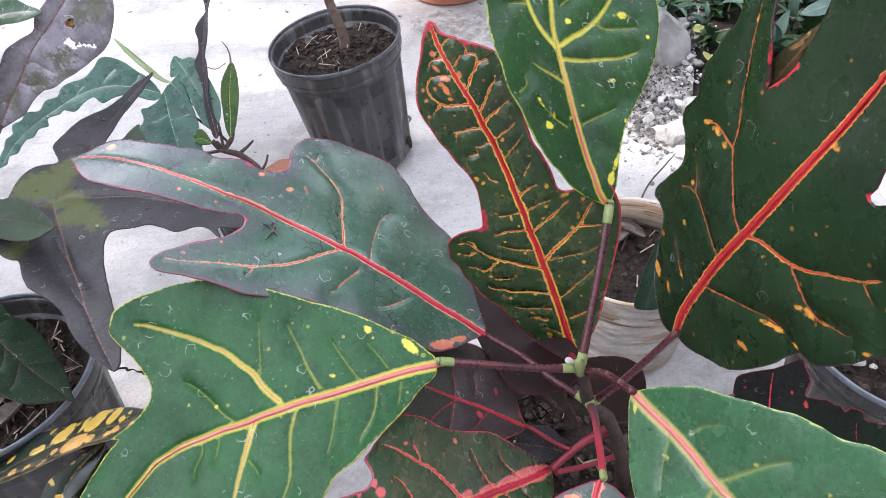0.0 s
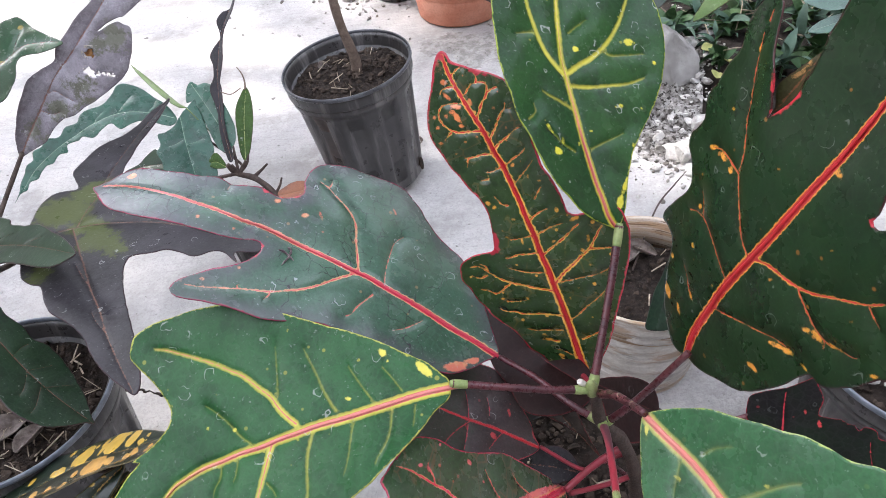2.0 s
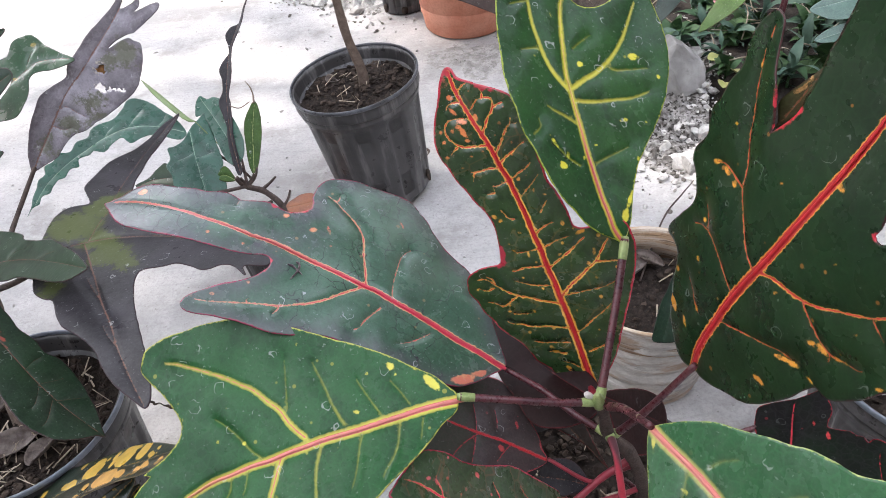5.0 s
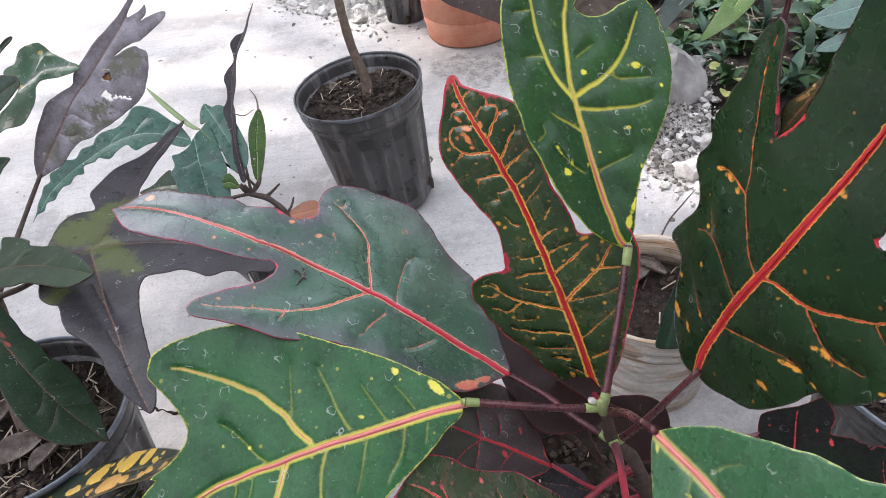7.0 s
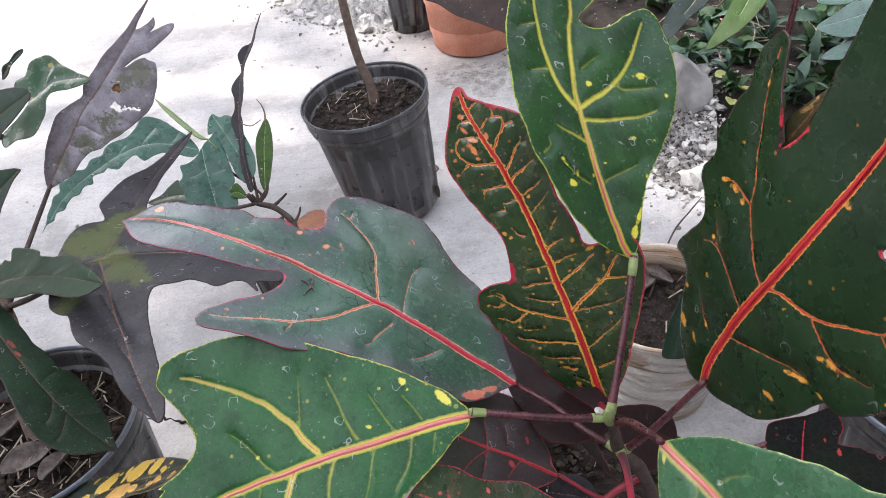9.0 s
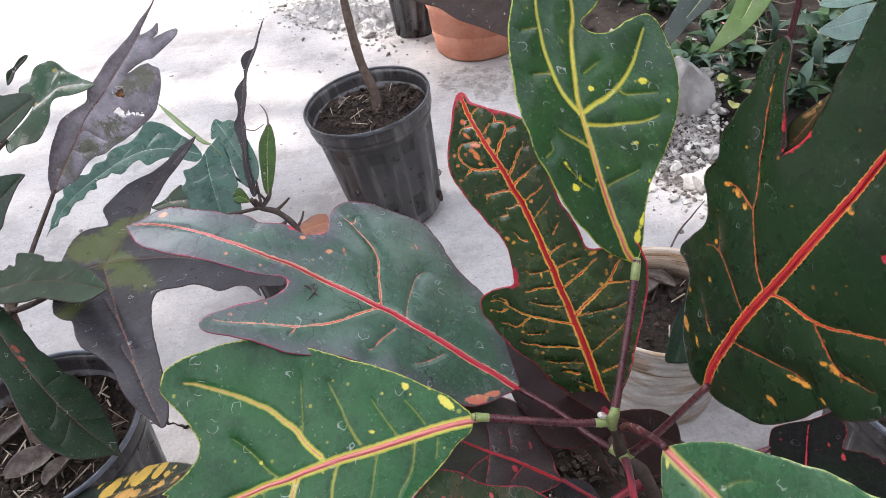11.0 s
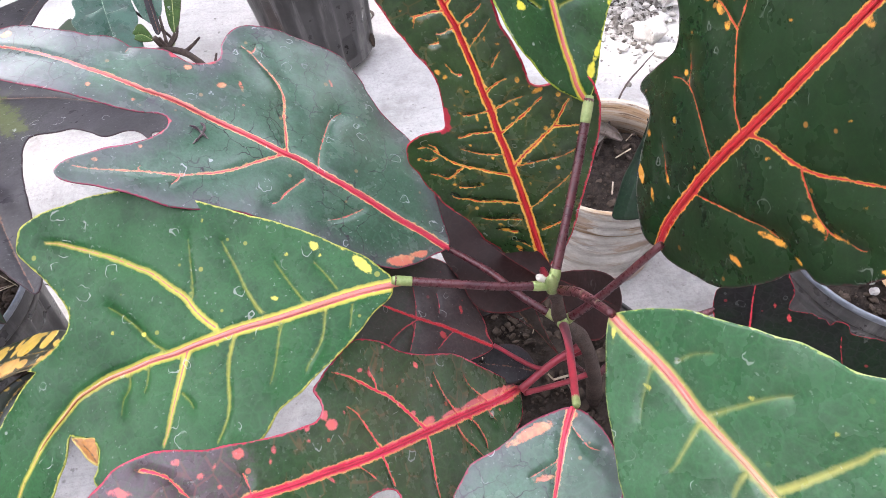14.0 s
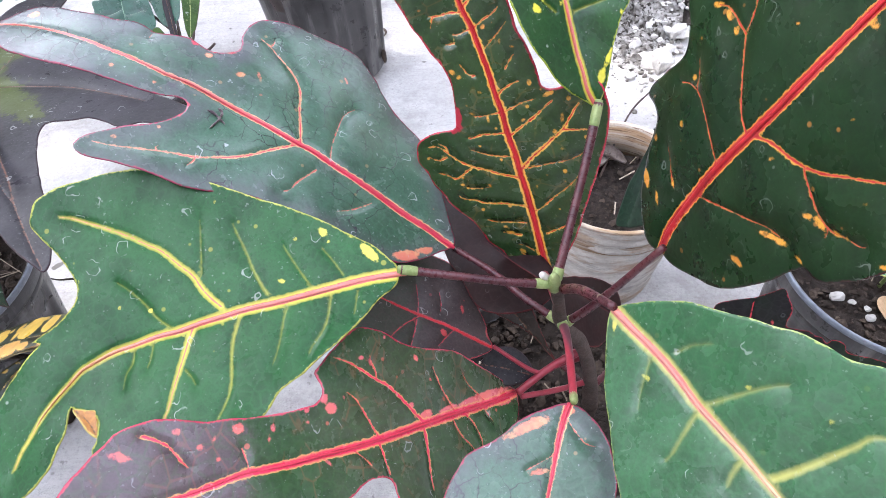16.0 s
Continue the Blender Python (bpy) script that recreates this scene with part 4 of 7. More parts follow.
def chalk_pot(at):
    """A whitened clay pot with turned ridges and a stained rim, standing in its place with old soil."""
    pot = thing("plant_pot", at, "chalky white ridged pot with brown stains and soil", "plant pot", "plant pots")
    rings = []
    h, top, low = 0.120, 0.073, 0.056
    for i in range(60):
        z = h * i / 59
        r = low + (top - low) * z / h + 0.0006 * math.sin(z * 430 + 3.0 * math.sin(z * 60)) * (1 if z < h * 0.95 else 0)
        rings.append((r, z))
    body = lathe([(0.0005, 0.0), *rings, (top - 0.004, h)], 96)
    for v in body.verts:
        v.co.xy *= 1 + 0.022 * noise.noise(Vector((v.co.x * 25, v.co.y * 25, v.co.z * 130)))
    part("body", body, CHALK, pot, "ridged chalky wall")
    part("rim", lathe([(top - 0.002, h - 0.001), (top + 0.0006, h + 0.001), (top - 0.001, h + 0.003), (top - 0.004, h + 0.0015), (top - 0.0055, h - 0.008), (top - 0.008, h - 0.03), (top - 0.004, h - 0.03), (top - 0.002, h - 0.001)], 96), RUST, pot, "brown-stained inner rim")
    soil_in(pot, 0.066, 0.092, 8, 14, 260)
    return pot


chalk_pot((0.208, 0.468, 0.001))


def clay_pot(at):
    pot = thing("plant_pot", at, "orange terracotta pot with turned bands", "plant pot", "plant pots")
    prof = [(0.0005, 0), (0.078, 0), (0.082, 0.004), (0.086, 0.03), (0.0885, 0.036), (0.089, 0.05), (0.0875, 0.054), (0.093, 0.09), (0.0955, 0.094), (0.096, 0.10), (0.095, 0.104), (0.100, 0.14), (0.108, 0.143), (0.110, 0.15), (0.110, 0.175), (0.107, 0.18), (0.100, 0.18), (0.098, 0.172), (0.09, 0.05), (0.0005, 0.02)]
    part("body", lathe(prof, 96), TERRACOTTA, pot, "banded terracotta wall")
    soil_in(pot, 0.096, 0.155, 9)
    return pot


clay_pot((0.128, 1.362, 0.001))

# ---- the small tree in the black pot ----
tree = thing("sapling", (-0.055, 0.846, 0.15), "thin bare brown sapling trunk in the black pot", "sapling")
part("trunk", tube([(-0.055, 0.846, 0.135), (-0.054, 0.848, 0.175), (-0.066, 0.852, 0.23), (-0.072, 0.856, 0.33), (-0.073, 0.86, 0.50), (-0.078, 0.865, 0.75)], [0.0088, 0.0068, 0.0056, 0.0050, 0.0046, 0.0040], 14, 40, 0.18, tree.location), BARK, tree)

# ---- plants ----
croton = thing("croton", (0.100, 0.242, 0.142), "croton with large lobed green and red-veined leaves", "croton plant")
purple_croton = thing("croton", (-0.335, 0.375, 0.138), "purple-grey croton with torn drooping leaves in a black pot", "croton plant")
spotted_croton = thing("croton", (-0.300, 0.325, 0.138), "yellow-spotted narrow-leaved croton at the pot's edge", "croton plant")
wavy_plant = thing("potted_plant", (-0.185, 0.672, 0.06), "glossy blue-green plant with wavy toothed leaves", "plant")
streaked_croton = thing("croton", (0.57, 1.00, 0.03), "green croton with cream-streaked leaves in the bed", "croton plant")
bronze_plant = thing("potted_plant", (0.128, 1.362, 0.155), "dark bronze-leaved plant in the terracotta pot", "plant")
pale_plant = thing("shrub", (0.86, 1.02, 0.03), "pale blue-green leafy shrub in the bed", "shrub")
dried_leaf = thing("fallen_leaf", (-0.19, 0.83, 0.0), "dry brown fallen leaf on the concrete", "leaf")

# leaves
leaf(croton, "green", "large lobed green leaf with yellow veins and a pink midrib", (0.0172,0.2075,0.3273), (-22.3,12.1,-162.8), (-1.164,0.174,1.472,0.133,0.06,-0.002,-0.0,-0.0),
     [(1.5,-2.5),(3,-7),(7,-15.5),(11.5,-21),(15.5,-26),(20,-31.5),(25.5,-38),(31.5,-44),(37.5,-49.5),(42,-54),(49.5,-61),(58,-68.5),(69,-77),(81,-85),(87.5,-87.5),(94,-90),(102.5,-91.5),(111.5,-93.5),(119,-94),(125,-93.5),(128.5,-90.5),(131,-86),(130,-80.5),(127,-73.5),(124.5,-67.5),(123,-61.5),(122,-56),(122,-51.5),(125,-47),(128.5,-45),(134,-43),(141,-42),(148,-41),(145,-39),(153,-36),(163.5,-30.5),(179,-21),(197,-12)],
     [(204,-1),(190,12),(171,15),(157,10),(150.5,4),(146,-0.5),(143,-6),(141,-9),(137.5,-6),(133.5,-3.5),(131,1.5),(133.5,8.5),(136.5,13),(128,26.5),(108,32),(89,33.5),(74.5,31),(67.5,28),(65,26),(62,24),(58,22.5),(50.5,21),(44,18.5),(37.5,16.5),(29.5,14),(20.5,10),(12,6),(4.5,3.5)],
     [(2.5,[(-0.5,1),(8,-1.5),(19,-4),(30,-6),(41,-8),(51.5,-10),(62.5,-12.5),(72,-14),(80.5,-15.5),(89.5,-16.5),(98.5,-18.5),(107.5,-19.5),(117,-21),(126,-21),(132.5,-20.5),(140,-17.5),(147.5,-14.5),(154,-11),(160.5,-6),(166.5,-2),(172,3.5)]),
      (1.45,[(71,-18),(73.5,-23),(75.5,-28.5),(77,-35),(80.5,-41.5),(84.5,-49.5),(89.5,-55.5),(95.5,-62.5),(103,-70),(109.5,-76),(114,-80),(119.5,-83.5)]),
      (1.5,[(84.5,-15),(87.5,-11.5),(90.5,-7.5),(95,-1.5),(99.5,4.5),(103,9.5),(107,14)])]
     + [(0.6,[(65.5,-11.5),(71,-4),(74.5,3.5),(77,10.5),(79.5,15),(83,19),(87.5,23)]),
      (0.26,[(46,-8),(50,-3),(54.5,4.5),(57.5,9),(61,13)]),
      (0.3,[(30.5,-2.5),(35,5),(39,9),(44,12.5),(46.5,15)]),
      (0.15,[(20,0),(22.5,4),(25,8)]),
      (0.5,[(52.5,-14.5),(53.5,-20.5),(54,-26.5),(54,-35),(54.5,-44.5),(54.5,-48.5)]),
      (0.25,[(92.5,-19.5),(96,-25.5),(98.5,-32.5),(101,-38),(103.5,-42.5),(106.5,-47)]),
      (0.18,[(36,-10.5),(37.5,-18),(39,-27),(39.5,-31)]),
      (0.15,[(73.5,-34),(70,-44),(65.5,-56.5)])]
     + [(0.15,[(22.5,-9),(24,-16.5),(26,-23.5)]),
      (0.14,[(108.5,-19),(111,-13.5),(115.5,-10),(118.5,-5)]),
      (0.15,[(92.5,-1),(91,3),(90.5,6.5)]),
      (0.15,[(100.5,-17.5),(103.5,-12),(106.5,-8.5)])],
     [(9.5,-13,5.0,2.1,110),(13.5,-22.5,1.8,0.8,131),(23,-28.5,2.1,1.6,122),(34,-30.5,0.8,0.8,151),(45.5,-17,1.3,1.0,151),(57,-59.5,0.5,1.1,151),(108.5,-36,0.8,0.8,150),(121,-53,0.9,2.0,150),(22.5,-24,0.8,0.8,152),(97.5,-29.5,0.9,0.9,151),(-1.5,-1.5,0.7,0.7,153)])
leaf(croton, "dusty", "dusty blue-green lobed leaf with a pink midrib", (0.042,0.2483,0.2922), (-10.3,-27.7,164.8), (1.707,0.443,-1.122,0.061,-0.001,-0.008,-10.351,-0.72),
     [(-3,-7.5),(0.5,-14),(7,-23.5),(18,-39),(30,-53),(40.5,-58),(51,-63),(59,-69.5),(63,-74.5),(70,-79.5),(75.5,-83.5),(82,-84),(91,-82.5),(101.5,-81),(110,-79.5),(117.5,-75.5),(123.5,-72),(127,-67.5),(128.5,-61.5),(128.5,-53.5),(127,-47.5),(127,-43),(132,-38.5),(137,-36.5),(142,-37),(147,-38),(152.5,-36.5),(159.5,-34.5),(166,-35.5),(172,-35.5),(178.5,-33.5),(184.5,-33),(193.5,-32.5),(202.5,-33),(211.5,-32),(217,-28),(221,-21.5),(224.5,-17.5)],
     [(226.5,-16),(221,-10.5),(215,-4.5),(208.5,-1),(200.5,0.5),(193,1),(184.5,1),(177.5,0.5),(169,0.5),(161,0),(152.5,-0.5),(144.5,-2),(138.5,-4.5),(135,-5),(133,-3),(132.5,0.5),(134,4.5),(137,9.5),(143,15),(149.5,19.5),(155,25),(160,29.5),(161.5,33.5),(161,36),(157.5,38),(153,38),(146,36.5),(138,35.5),(131.5,35),(123.5,34.5),(116,33.5),(108.5,30.5),(101,27.5),(93,24),(76,22),(55,21),(38,20.5),(22,17.5),(13.5,11.5),(6,4),(0,-2.5)],
     [(2.0,[(-3,-5),(11.5,-7),(29,-8.5),(43.5,-10.5),(57.5,-11.5),(68,-12),(78,-13),(85,-12.5),(97.5,-12.5),(110,-12.5),(119.5,-13),(129,-14),(138,-14.5),(146.5,-14),(155.5,-14.5),(164.5,-15),(173.5,-15.5),(182.5,-16.5),(192,-17.5),(201.5,-18.5),(210.5,-19),(218,-18.5),(222,-17.5)]),
      (0.9,[(84,-12.5),(87.5,-22),(91,-30),(94.5,-40.5),(99.5,-46.5),(105,-50.5),(111,-54),(115.5,-57),(122,-59.5)]),
      (0.3,[(115.5,-57),(115,-60),(115.5,-63.5)])]
     + [(0.85,[(86,-11),(94,-2.5),(100.5,5),(107.5,11),(114.5,15.5),(121.5,19.5),(129,22),(136,24.5),(143.5,27),(150.5,29.5),(158,31)]),
      (0.35,[(120,18.5),(120,21),(121.5,24.5)]),
      (0.3,[(133.5,24),(135,22.5),(134.5,21)]),
      (0.32,[(69,-13),(71,-22),(71.5,-32),(71.5,-40),(70,-45.5)]),
      (0.25,[(71,-42.5),(69.5,-46),(67.5,-49)]),
      (0.5,[(73,-5),(76.5,2),(78.5,6),(80,11),(82.5,13.5)]),
      (0.4,[(43.5,-4.5),(48.5,1.5),(53,6),(58,9.5)]),
      (0.2,[(162,-30.5),(162,-33.5),(162,-37)])],
     [(19.5,12,7.5,2.7,-148),(11.5,5,5.6,1.8,-144),(131.5,-39.5,4.8,1.2,-152),(139.5,-37,4.1,1.0,-178),(128,-45.5,1.9,1.6,-148),(136.5,-33.5,1.8,1.6,-150),(120.5,-31,2.1,1.5,-149),(113,-34.5,0.8,2.6,-148),(210.5,-26.5,2.3,2.4,-174),(167.5,-7,1.0,0.9,-159),(149,-7,0.8,0.7,-155),(150.5,25.5,1.0,0.9,-157),(138,13.5,0.8,0.9,-155),(109,-25.5,0.6,0.7,-149),(77,-62.5,0.8,2.1,-144)], rims=[(136,-37.5,1.7),(129.5,-41,1.8),(144,-37,1.4),(133.5,-3,1.5),(133.5,3.5,1.2),(136,8.5,0.9)])
leaf(croton, "scarlet", "dark green leaf with orange veins and a red edge", (0.088,0.2488,0.2672), (-62.3,-59.2,128.7), (-0.846,-0.373,0.229,0.167,0.017,-0.006,-0.0,-0.0),
     [(-5.5,3),(-3.5,9),(0.5,14),(6,17),(14,20),(21,24),(28.5,25.5),(37,29),(42,32.5),(46.5,35),(53,37),(59,39.5),(66.5,40.5),(72,42),(77.5,41),(81.5,38.5),(83.5,34),(84.5,27),(84,21),(84.5,16.5),(90.5,14),(97,12),(103,10.5),(109.5,10.5),(115,12),(120.5,14.5),(127.5,16.5),(133.5,19),(140,21),(147,23),(153,23),(158.5,21.5),(165,18.5),(172,13.5),(178,9.5),(183,6.5)],
     [(186.5,3.5),(187.5,0.5),(185.5,-1.5),(182,-2.5),(178,-7),(173.5,-13),(169.5,-19.5),(165.5,-24),(161,-26.5),(153.5,-27.5),(145,-27.5),(137.5,-27.5),(130,-27),(124.5,-27),(120.5,-27),(115.5,-28.5),(110.5,-29.5),(104,-30),(97.5,-30),(93.5,-30),(91,-33.5),(91.5,-39.5),(92.5,-48.5),(89.5,-54.5),(83.5,-55.5),(76.5,-55),(67.5,-52),(58.5,-47.5),(46.5,-40.5),(40,-36.5),(30.5,-30.5),(20,-24),(9.5,-16.5),(1,-8),(-4,-1.5)],
     [(1.9,[(-5.5,1.5),(5,0),(17.5,-2),(29,-3.5),(38.5,-4.5),(48,-5.5),(57,-6),(65.5,-7),(76,-7),(86,-8),(95.5,-8),(105.5,-8.5),(115.5,-8),(125,-7.5),(133,-6),(140,-5.5),(147,-4.5),(154.5,-3),(162,-1.5),(169.5,0),(175.5,1),(180.5,1),(185.5,1)]),
      (0.6,[(52.5,-5),(56,2.5),(60,9),(63.5,16),(67.5,21),(72.5,25.5),(77,29),(78.5,35)]),
      (0.35,[(72.5,25.5),(76,25.5),(79,29)]),
      (0.4,[(63,17),(60.5,22.5),(59,27),(62,31),(64,35.5)])]
     + [(0.3,[(71,27),(70.5,32),(73.5,36.5)]),
      (0.45,[(37,-2),(40.5,8),(43,17),(45.5,21),(47.5,27),(50,29.5)]),
      (0.4,[(76,-8),(77,-0.5),(78,5.5),(77.5,11),(78,13)]),
      (0.3,[(64,-6),(66.5,3),(69,8.5),(72,13.5)]),
      (0.3,[(86.5,-8),(86.5,0),(87.5,6.5)]),
      (0.3,[(27.5,1),(29.5,9.5),(31,16),(34,21)]),
      (0.4,[(21,6),(22.5,11),(24.5,15.5)]),
      (0.8,[(0.5,4),(6,7.5),(10.5,10.5)]),
      (0.45,[(132.5,-6),(134,0),(134.5,6.5),(135.5,11)]),
      (0.3,[(135,8),(133,9.5),(130.5,11)])]
     + [(0.5,[(145,-4.5),(147,2),(148.5,8),(151.5,12),(155.5,14.5),(160,14.5),(163,11.5),(163,6.5),(161,0)]),
      (0.4,[(149.5,11.5),(148.5,14.5),(147,17)]),
      (0.4,[(169,-0.5),(170.5,4),(170.5,7.5),(168.5,10)]),
      (0.3,[(121.5,2.5),(121.5,5),(122,7)]),
      (0.8,[(57.5,-8),(62,-14.5),(65.5,-21),(69,-27),(72,-32.5),(76.5,-37),(80,-40.5),(82.5,-43.5)]),
      (0.5,[(72,-33),(70.5,-38.5),(69.5,-44)]),
      (0.25,[(57,-8),(57,-16),(57,-23.5),(57,-31.5),(59,-38.5)]),
      (0.55,[(75,-9),(78,-15.5),(80.5,-21.5),(83.5,-27),(86.5,-33)])]
     + [(0.4,[(86,-9),(87.5,-15),(88.5,-20),(88.5,-26)]),
      (0.45,[(94.5,-9),(97,-14),(98.5,-21)]),
      (0.35,[(33,-4),(34.5,-9.5),(38,-15.5),(41,-21),(43.5,-26),(49.5,-34.5)]),
      (0.4,[(19.5,-7),(20.5,-11.5),(22,-17),(23.5,-20.5)]),
      (0.5,[(135,-6.5),(137,-11.5),(139,-17),(140.5,-21),(140.5,-24)]),
      (0.5,[(139.5,-6),(144.5,-11.5),(148.5,-15.5),(151,-19),(150.5,-23)]),
      (0.3,[(151,-19.5),(153,-20.5),(154,-21)]),
      (0.5,[(150.5,-4),(154.5,-7),(158,-10.5),(161.5,-14.5),(164.5,-15.5),(166.5,-14.5),(167.5,-11),(167.5,-8),(165,-4),(164,-1)])]
     + [(0.45,[(161.5,-14.5),(162,-17.5),(162,-20.5)]),
      (0.5,[(167.5,-11),(170,-12),(172.5,-11.5)]),
      (0.3,[(125,-8),(127,-13),(128.5,-18.5),(130.5,-22)]),
      (0.22,[(115.5,-10),(119,-16),(121.5,-20),(123.5,-23)]),
      (0.25,[(105,-16.5),(108.5,-20),(110,-22.5)]),
      (0.25,[(175,1),(176,-2),(177,-5),(176,-8)]),
      (0.2,[(53,23),(51.5,16.5),(51,11.5)]),
      (0.2,[(112,3.5),(107,1),(105.5,-2),(105.5,0)]),
      (0.2,[(10,3),(14,6.5),(16,10.5)]),
      (0.18,[(125,-6),(124.5,-0.5),(125,2.5)])],
     [(160.5,3.5,3.3,1.1,-118),(155.5,5,2.5,1.6,-171),(151,4.5,1.5,1.1,-108),(159,6.5,1.9,1.1,-109),(158,10.5,1.3,0.9,-108),(160,-4,1.5,2.2,-109),(173.5,5,1.9,1.4,-109),(166.5,6,2.6,0.9,-142),(146.5,19.5,1.3,0.9,-108),(96.5,-25,1.1,1.5,-106),(89.5,-31.5,2.4,1.2,-75),(77.5,-34,0.8,2.2,-105),(52,-27.5,0.9,1.1,-104),(124.5,-12.5,1.2,0.8,-70),(72,-29,1.1,1.3,-105),(85.5,-39.5,1.1,1.2,-105),(27.5,12.5,1.0,0.8,-103),(89,6,1.5,0.7,-105)]
     + [(80.5,-16.5,1.0,0.6,-75),(113.5,-23,0.9,0.4,-107),(55.5,24.5,1.0,0.6,-104),(107,5.5,1.2,1.0,-106),(110,8,1.4,1.0,-150),(153.5,-15,0.9,0.8,-109),(142.5,-17,0.6,0.8,-108),(59,23,1.2,0.8,-116),(85,-0.5,0.6,1.3,-105),(11.5,9,1.9,1.3,-144),(23.5,11,2.5,1.2,-103),(154.5,17.5,1.0,0.9,-108),(159.5,17,0.6,0.9,-108),(143.5,-0.5,0.9,0.4,-108),(64,0.5,0.6,0.5,-104),(52,-18.5,0.6,0.5,-104),(46.5,-11.5,0.4,0.7,-104),(63.5,-29.5,0.6,0.5,-104)]
     + [(125,-17,0.6,0.4,-107),(117,-18,0.4,0.7,-107),(73,8,0.6,0.5,-104),(148.5,-16.5,0.4,0.5,-108),(149,-10.5,0.4,0.6,-108),(137,-14.5,0.6,0.4,-108),(143,6,0.6,0.4,-108),(139,13,0.6,0.4,-107),(98,-1.5,0.9,0.5,-106),(93.5,7,0.6,0.5,-105),(43.5,8,0.6,0.4,-103),(52,11,0.5,0.7,-104),(0.5,3.6,3.0,1.3,70),(4.2,6.2,2.6,0.9,40),(2.0,7.6,2.0,0.7,35),(3.0,3.0,3.0,0.8,20)], rims=[(92.5,12.5,1.6),(88.5,13.5,2.0),(84.5,15,2.3),(83.5,18.5,1.3),(172,-13.5,1.7),(169,-17.5,1.1),(174,-10.5,0.8),(184.5,1.5,1.4),(180,6,0.9),(94,-30,0.9),(91.5,-33.5,0.9),(121.5,-27,0.9)])
leaf(croton, "deep", "upright green lobed leaf with yellow veins", (0.1007,0.2568,0.3641), (19.8,-41.5,94.5), (-0.555,-0.204,0.71,0.035,0.046,0.0,-0.0,-0.0),
     [(0,1),(1,3),(2.5,7),(5.5,13),(10,18.5),(16,23.5),(22,28.5),(27.5,32),(34.5,35),(39.5,37),(45.5,38.5),(52.5,41.5),(58,43),(66.5,44),(73.5,45.5),(83.5,46),(92,45),(101,44),(110,42.5),(119.5,40.5),(129,37),(137.5,33.5),(154,27),(181,12)],
     [(202,-11),(191,-21),(172,-24),(158,-26),(140.5,-20.5),(132.5,-12.5),(129,-7),(125.5,-5.5),(122.5,-7),(120,-11.5),(120,-18.5),(122.5,-25),(126.5,-31.5),(130,-40),(131.5,-45.5),(131,-49),(126.5,-53),(120,-54.5),(111.5,-55),(103,-54.5),(94.5,-54),(86.5,-52.5),(79,-50),(71,-46.5),(64.5,-42.5),(58.5,-38),(52,-32.5),(46.5,-27.5),(40.5,-22),(35,-18),(29.5,-15.5),(23,-12),(16,-9.5),(10.5,-8),(4,-5),(0,-2)],
     [(1.75,[(0,-0.5),(6,3),(13,4.5),(20,6),(28.5,7),(37,8),(45.5,9),(55.5,9.5),(65.5,10),(74.5,10),(83.5,10),(94,8.5),(106.5,6.5),(119.5,3),(131,-2),(157,-6),(187,-11)]),
      (0.95,[(75.5,11),(82,15.5),(88,18.5),(94,20),(101.5,21),(111,22),(120.5,21.5),(130,20.5),(140,18),(152.5,14)]),
      (0.95,[(76,9),(80.5,0.5),(84,-7.5),(89.5,-16),(95.5,-23),(103.5,-30),(111.5,-35.5),(118.5,-40),(124,-44)]),
      (0.7,[(69.5,8),(69,-2.5),(69.5,-13),(70,-24),(71,-29.5),(73.5,-38)])]
     + [(0.4,[(88,-15.5),(85.5,-20),(85.5,-28.5),(86,-41.5)]),
      (0.55,[(58.5,11.5),(62.5,17.5),(65,22),(68,26)]),
      (0.3,[(97.5,22.5),(97,27.5),(96.5,32.5)]),
      (0.25,[(122.5,21.5),(121,28.5),(120,33)]),
      (0.25,[(37.5,14.5),(41.5,20.5),(45.5,24),(50,27.5)]),
      (0.2,[(38.5,4.5),(41,-3),(43.5,-11),(45.5,-17)]),
      (0.2,[(97,2.5),(101,-4),(105,-11)]),
      (0.18,[(54,36.5),(57.5,32),(62,32)])],
     [(19,-9,6.2,1.3,-34),(11.5,-4.5,3.3,2.0,-8),(38,25,2.3,2.0,-93),(88.5,1,1.7,1.6,-90),(92,-32,3.2,2.0,-91),(58.5,-17,1.4,1.2,-92),(38,-19.5,1.0,1.5,-94),(80.5,-44.5,1.1,1.0,-92),(41,11.5,0.7,0.9,-93),(47,3,0.7,0.6,-92),(58.5,-14,0.5,0.5,-92),(57,-29.5,0.5,0.6,-93),(115.5,10.5,0.5,1.3,-88),(47.5,25.5,1.6,0.5,-139),(43,20.5,0.7,1.4,-92),(50.5,27,1.1,0.7,-133)])
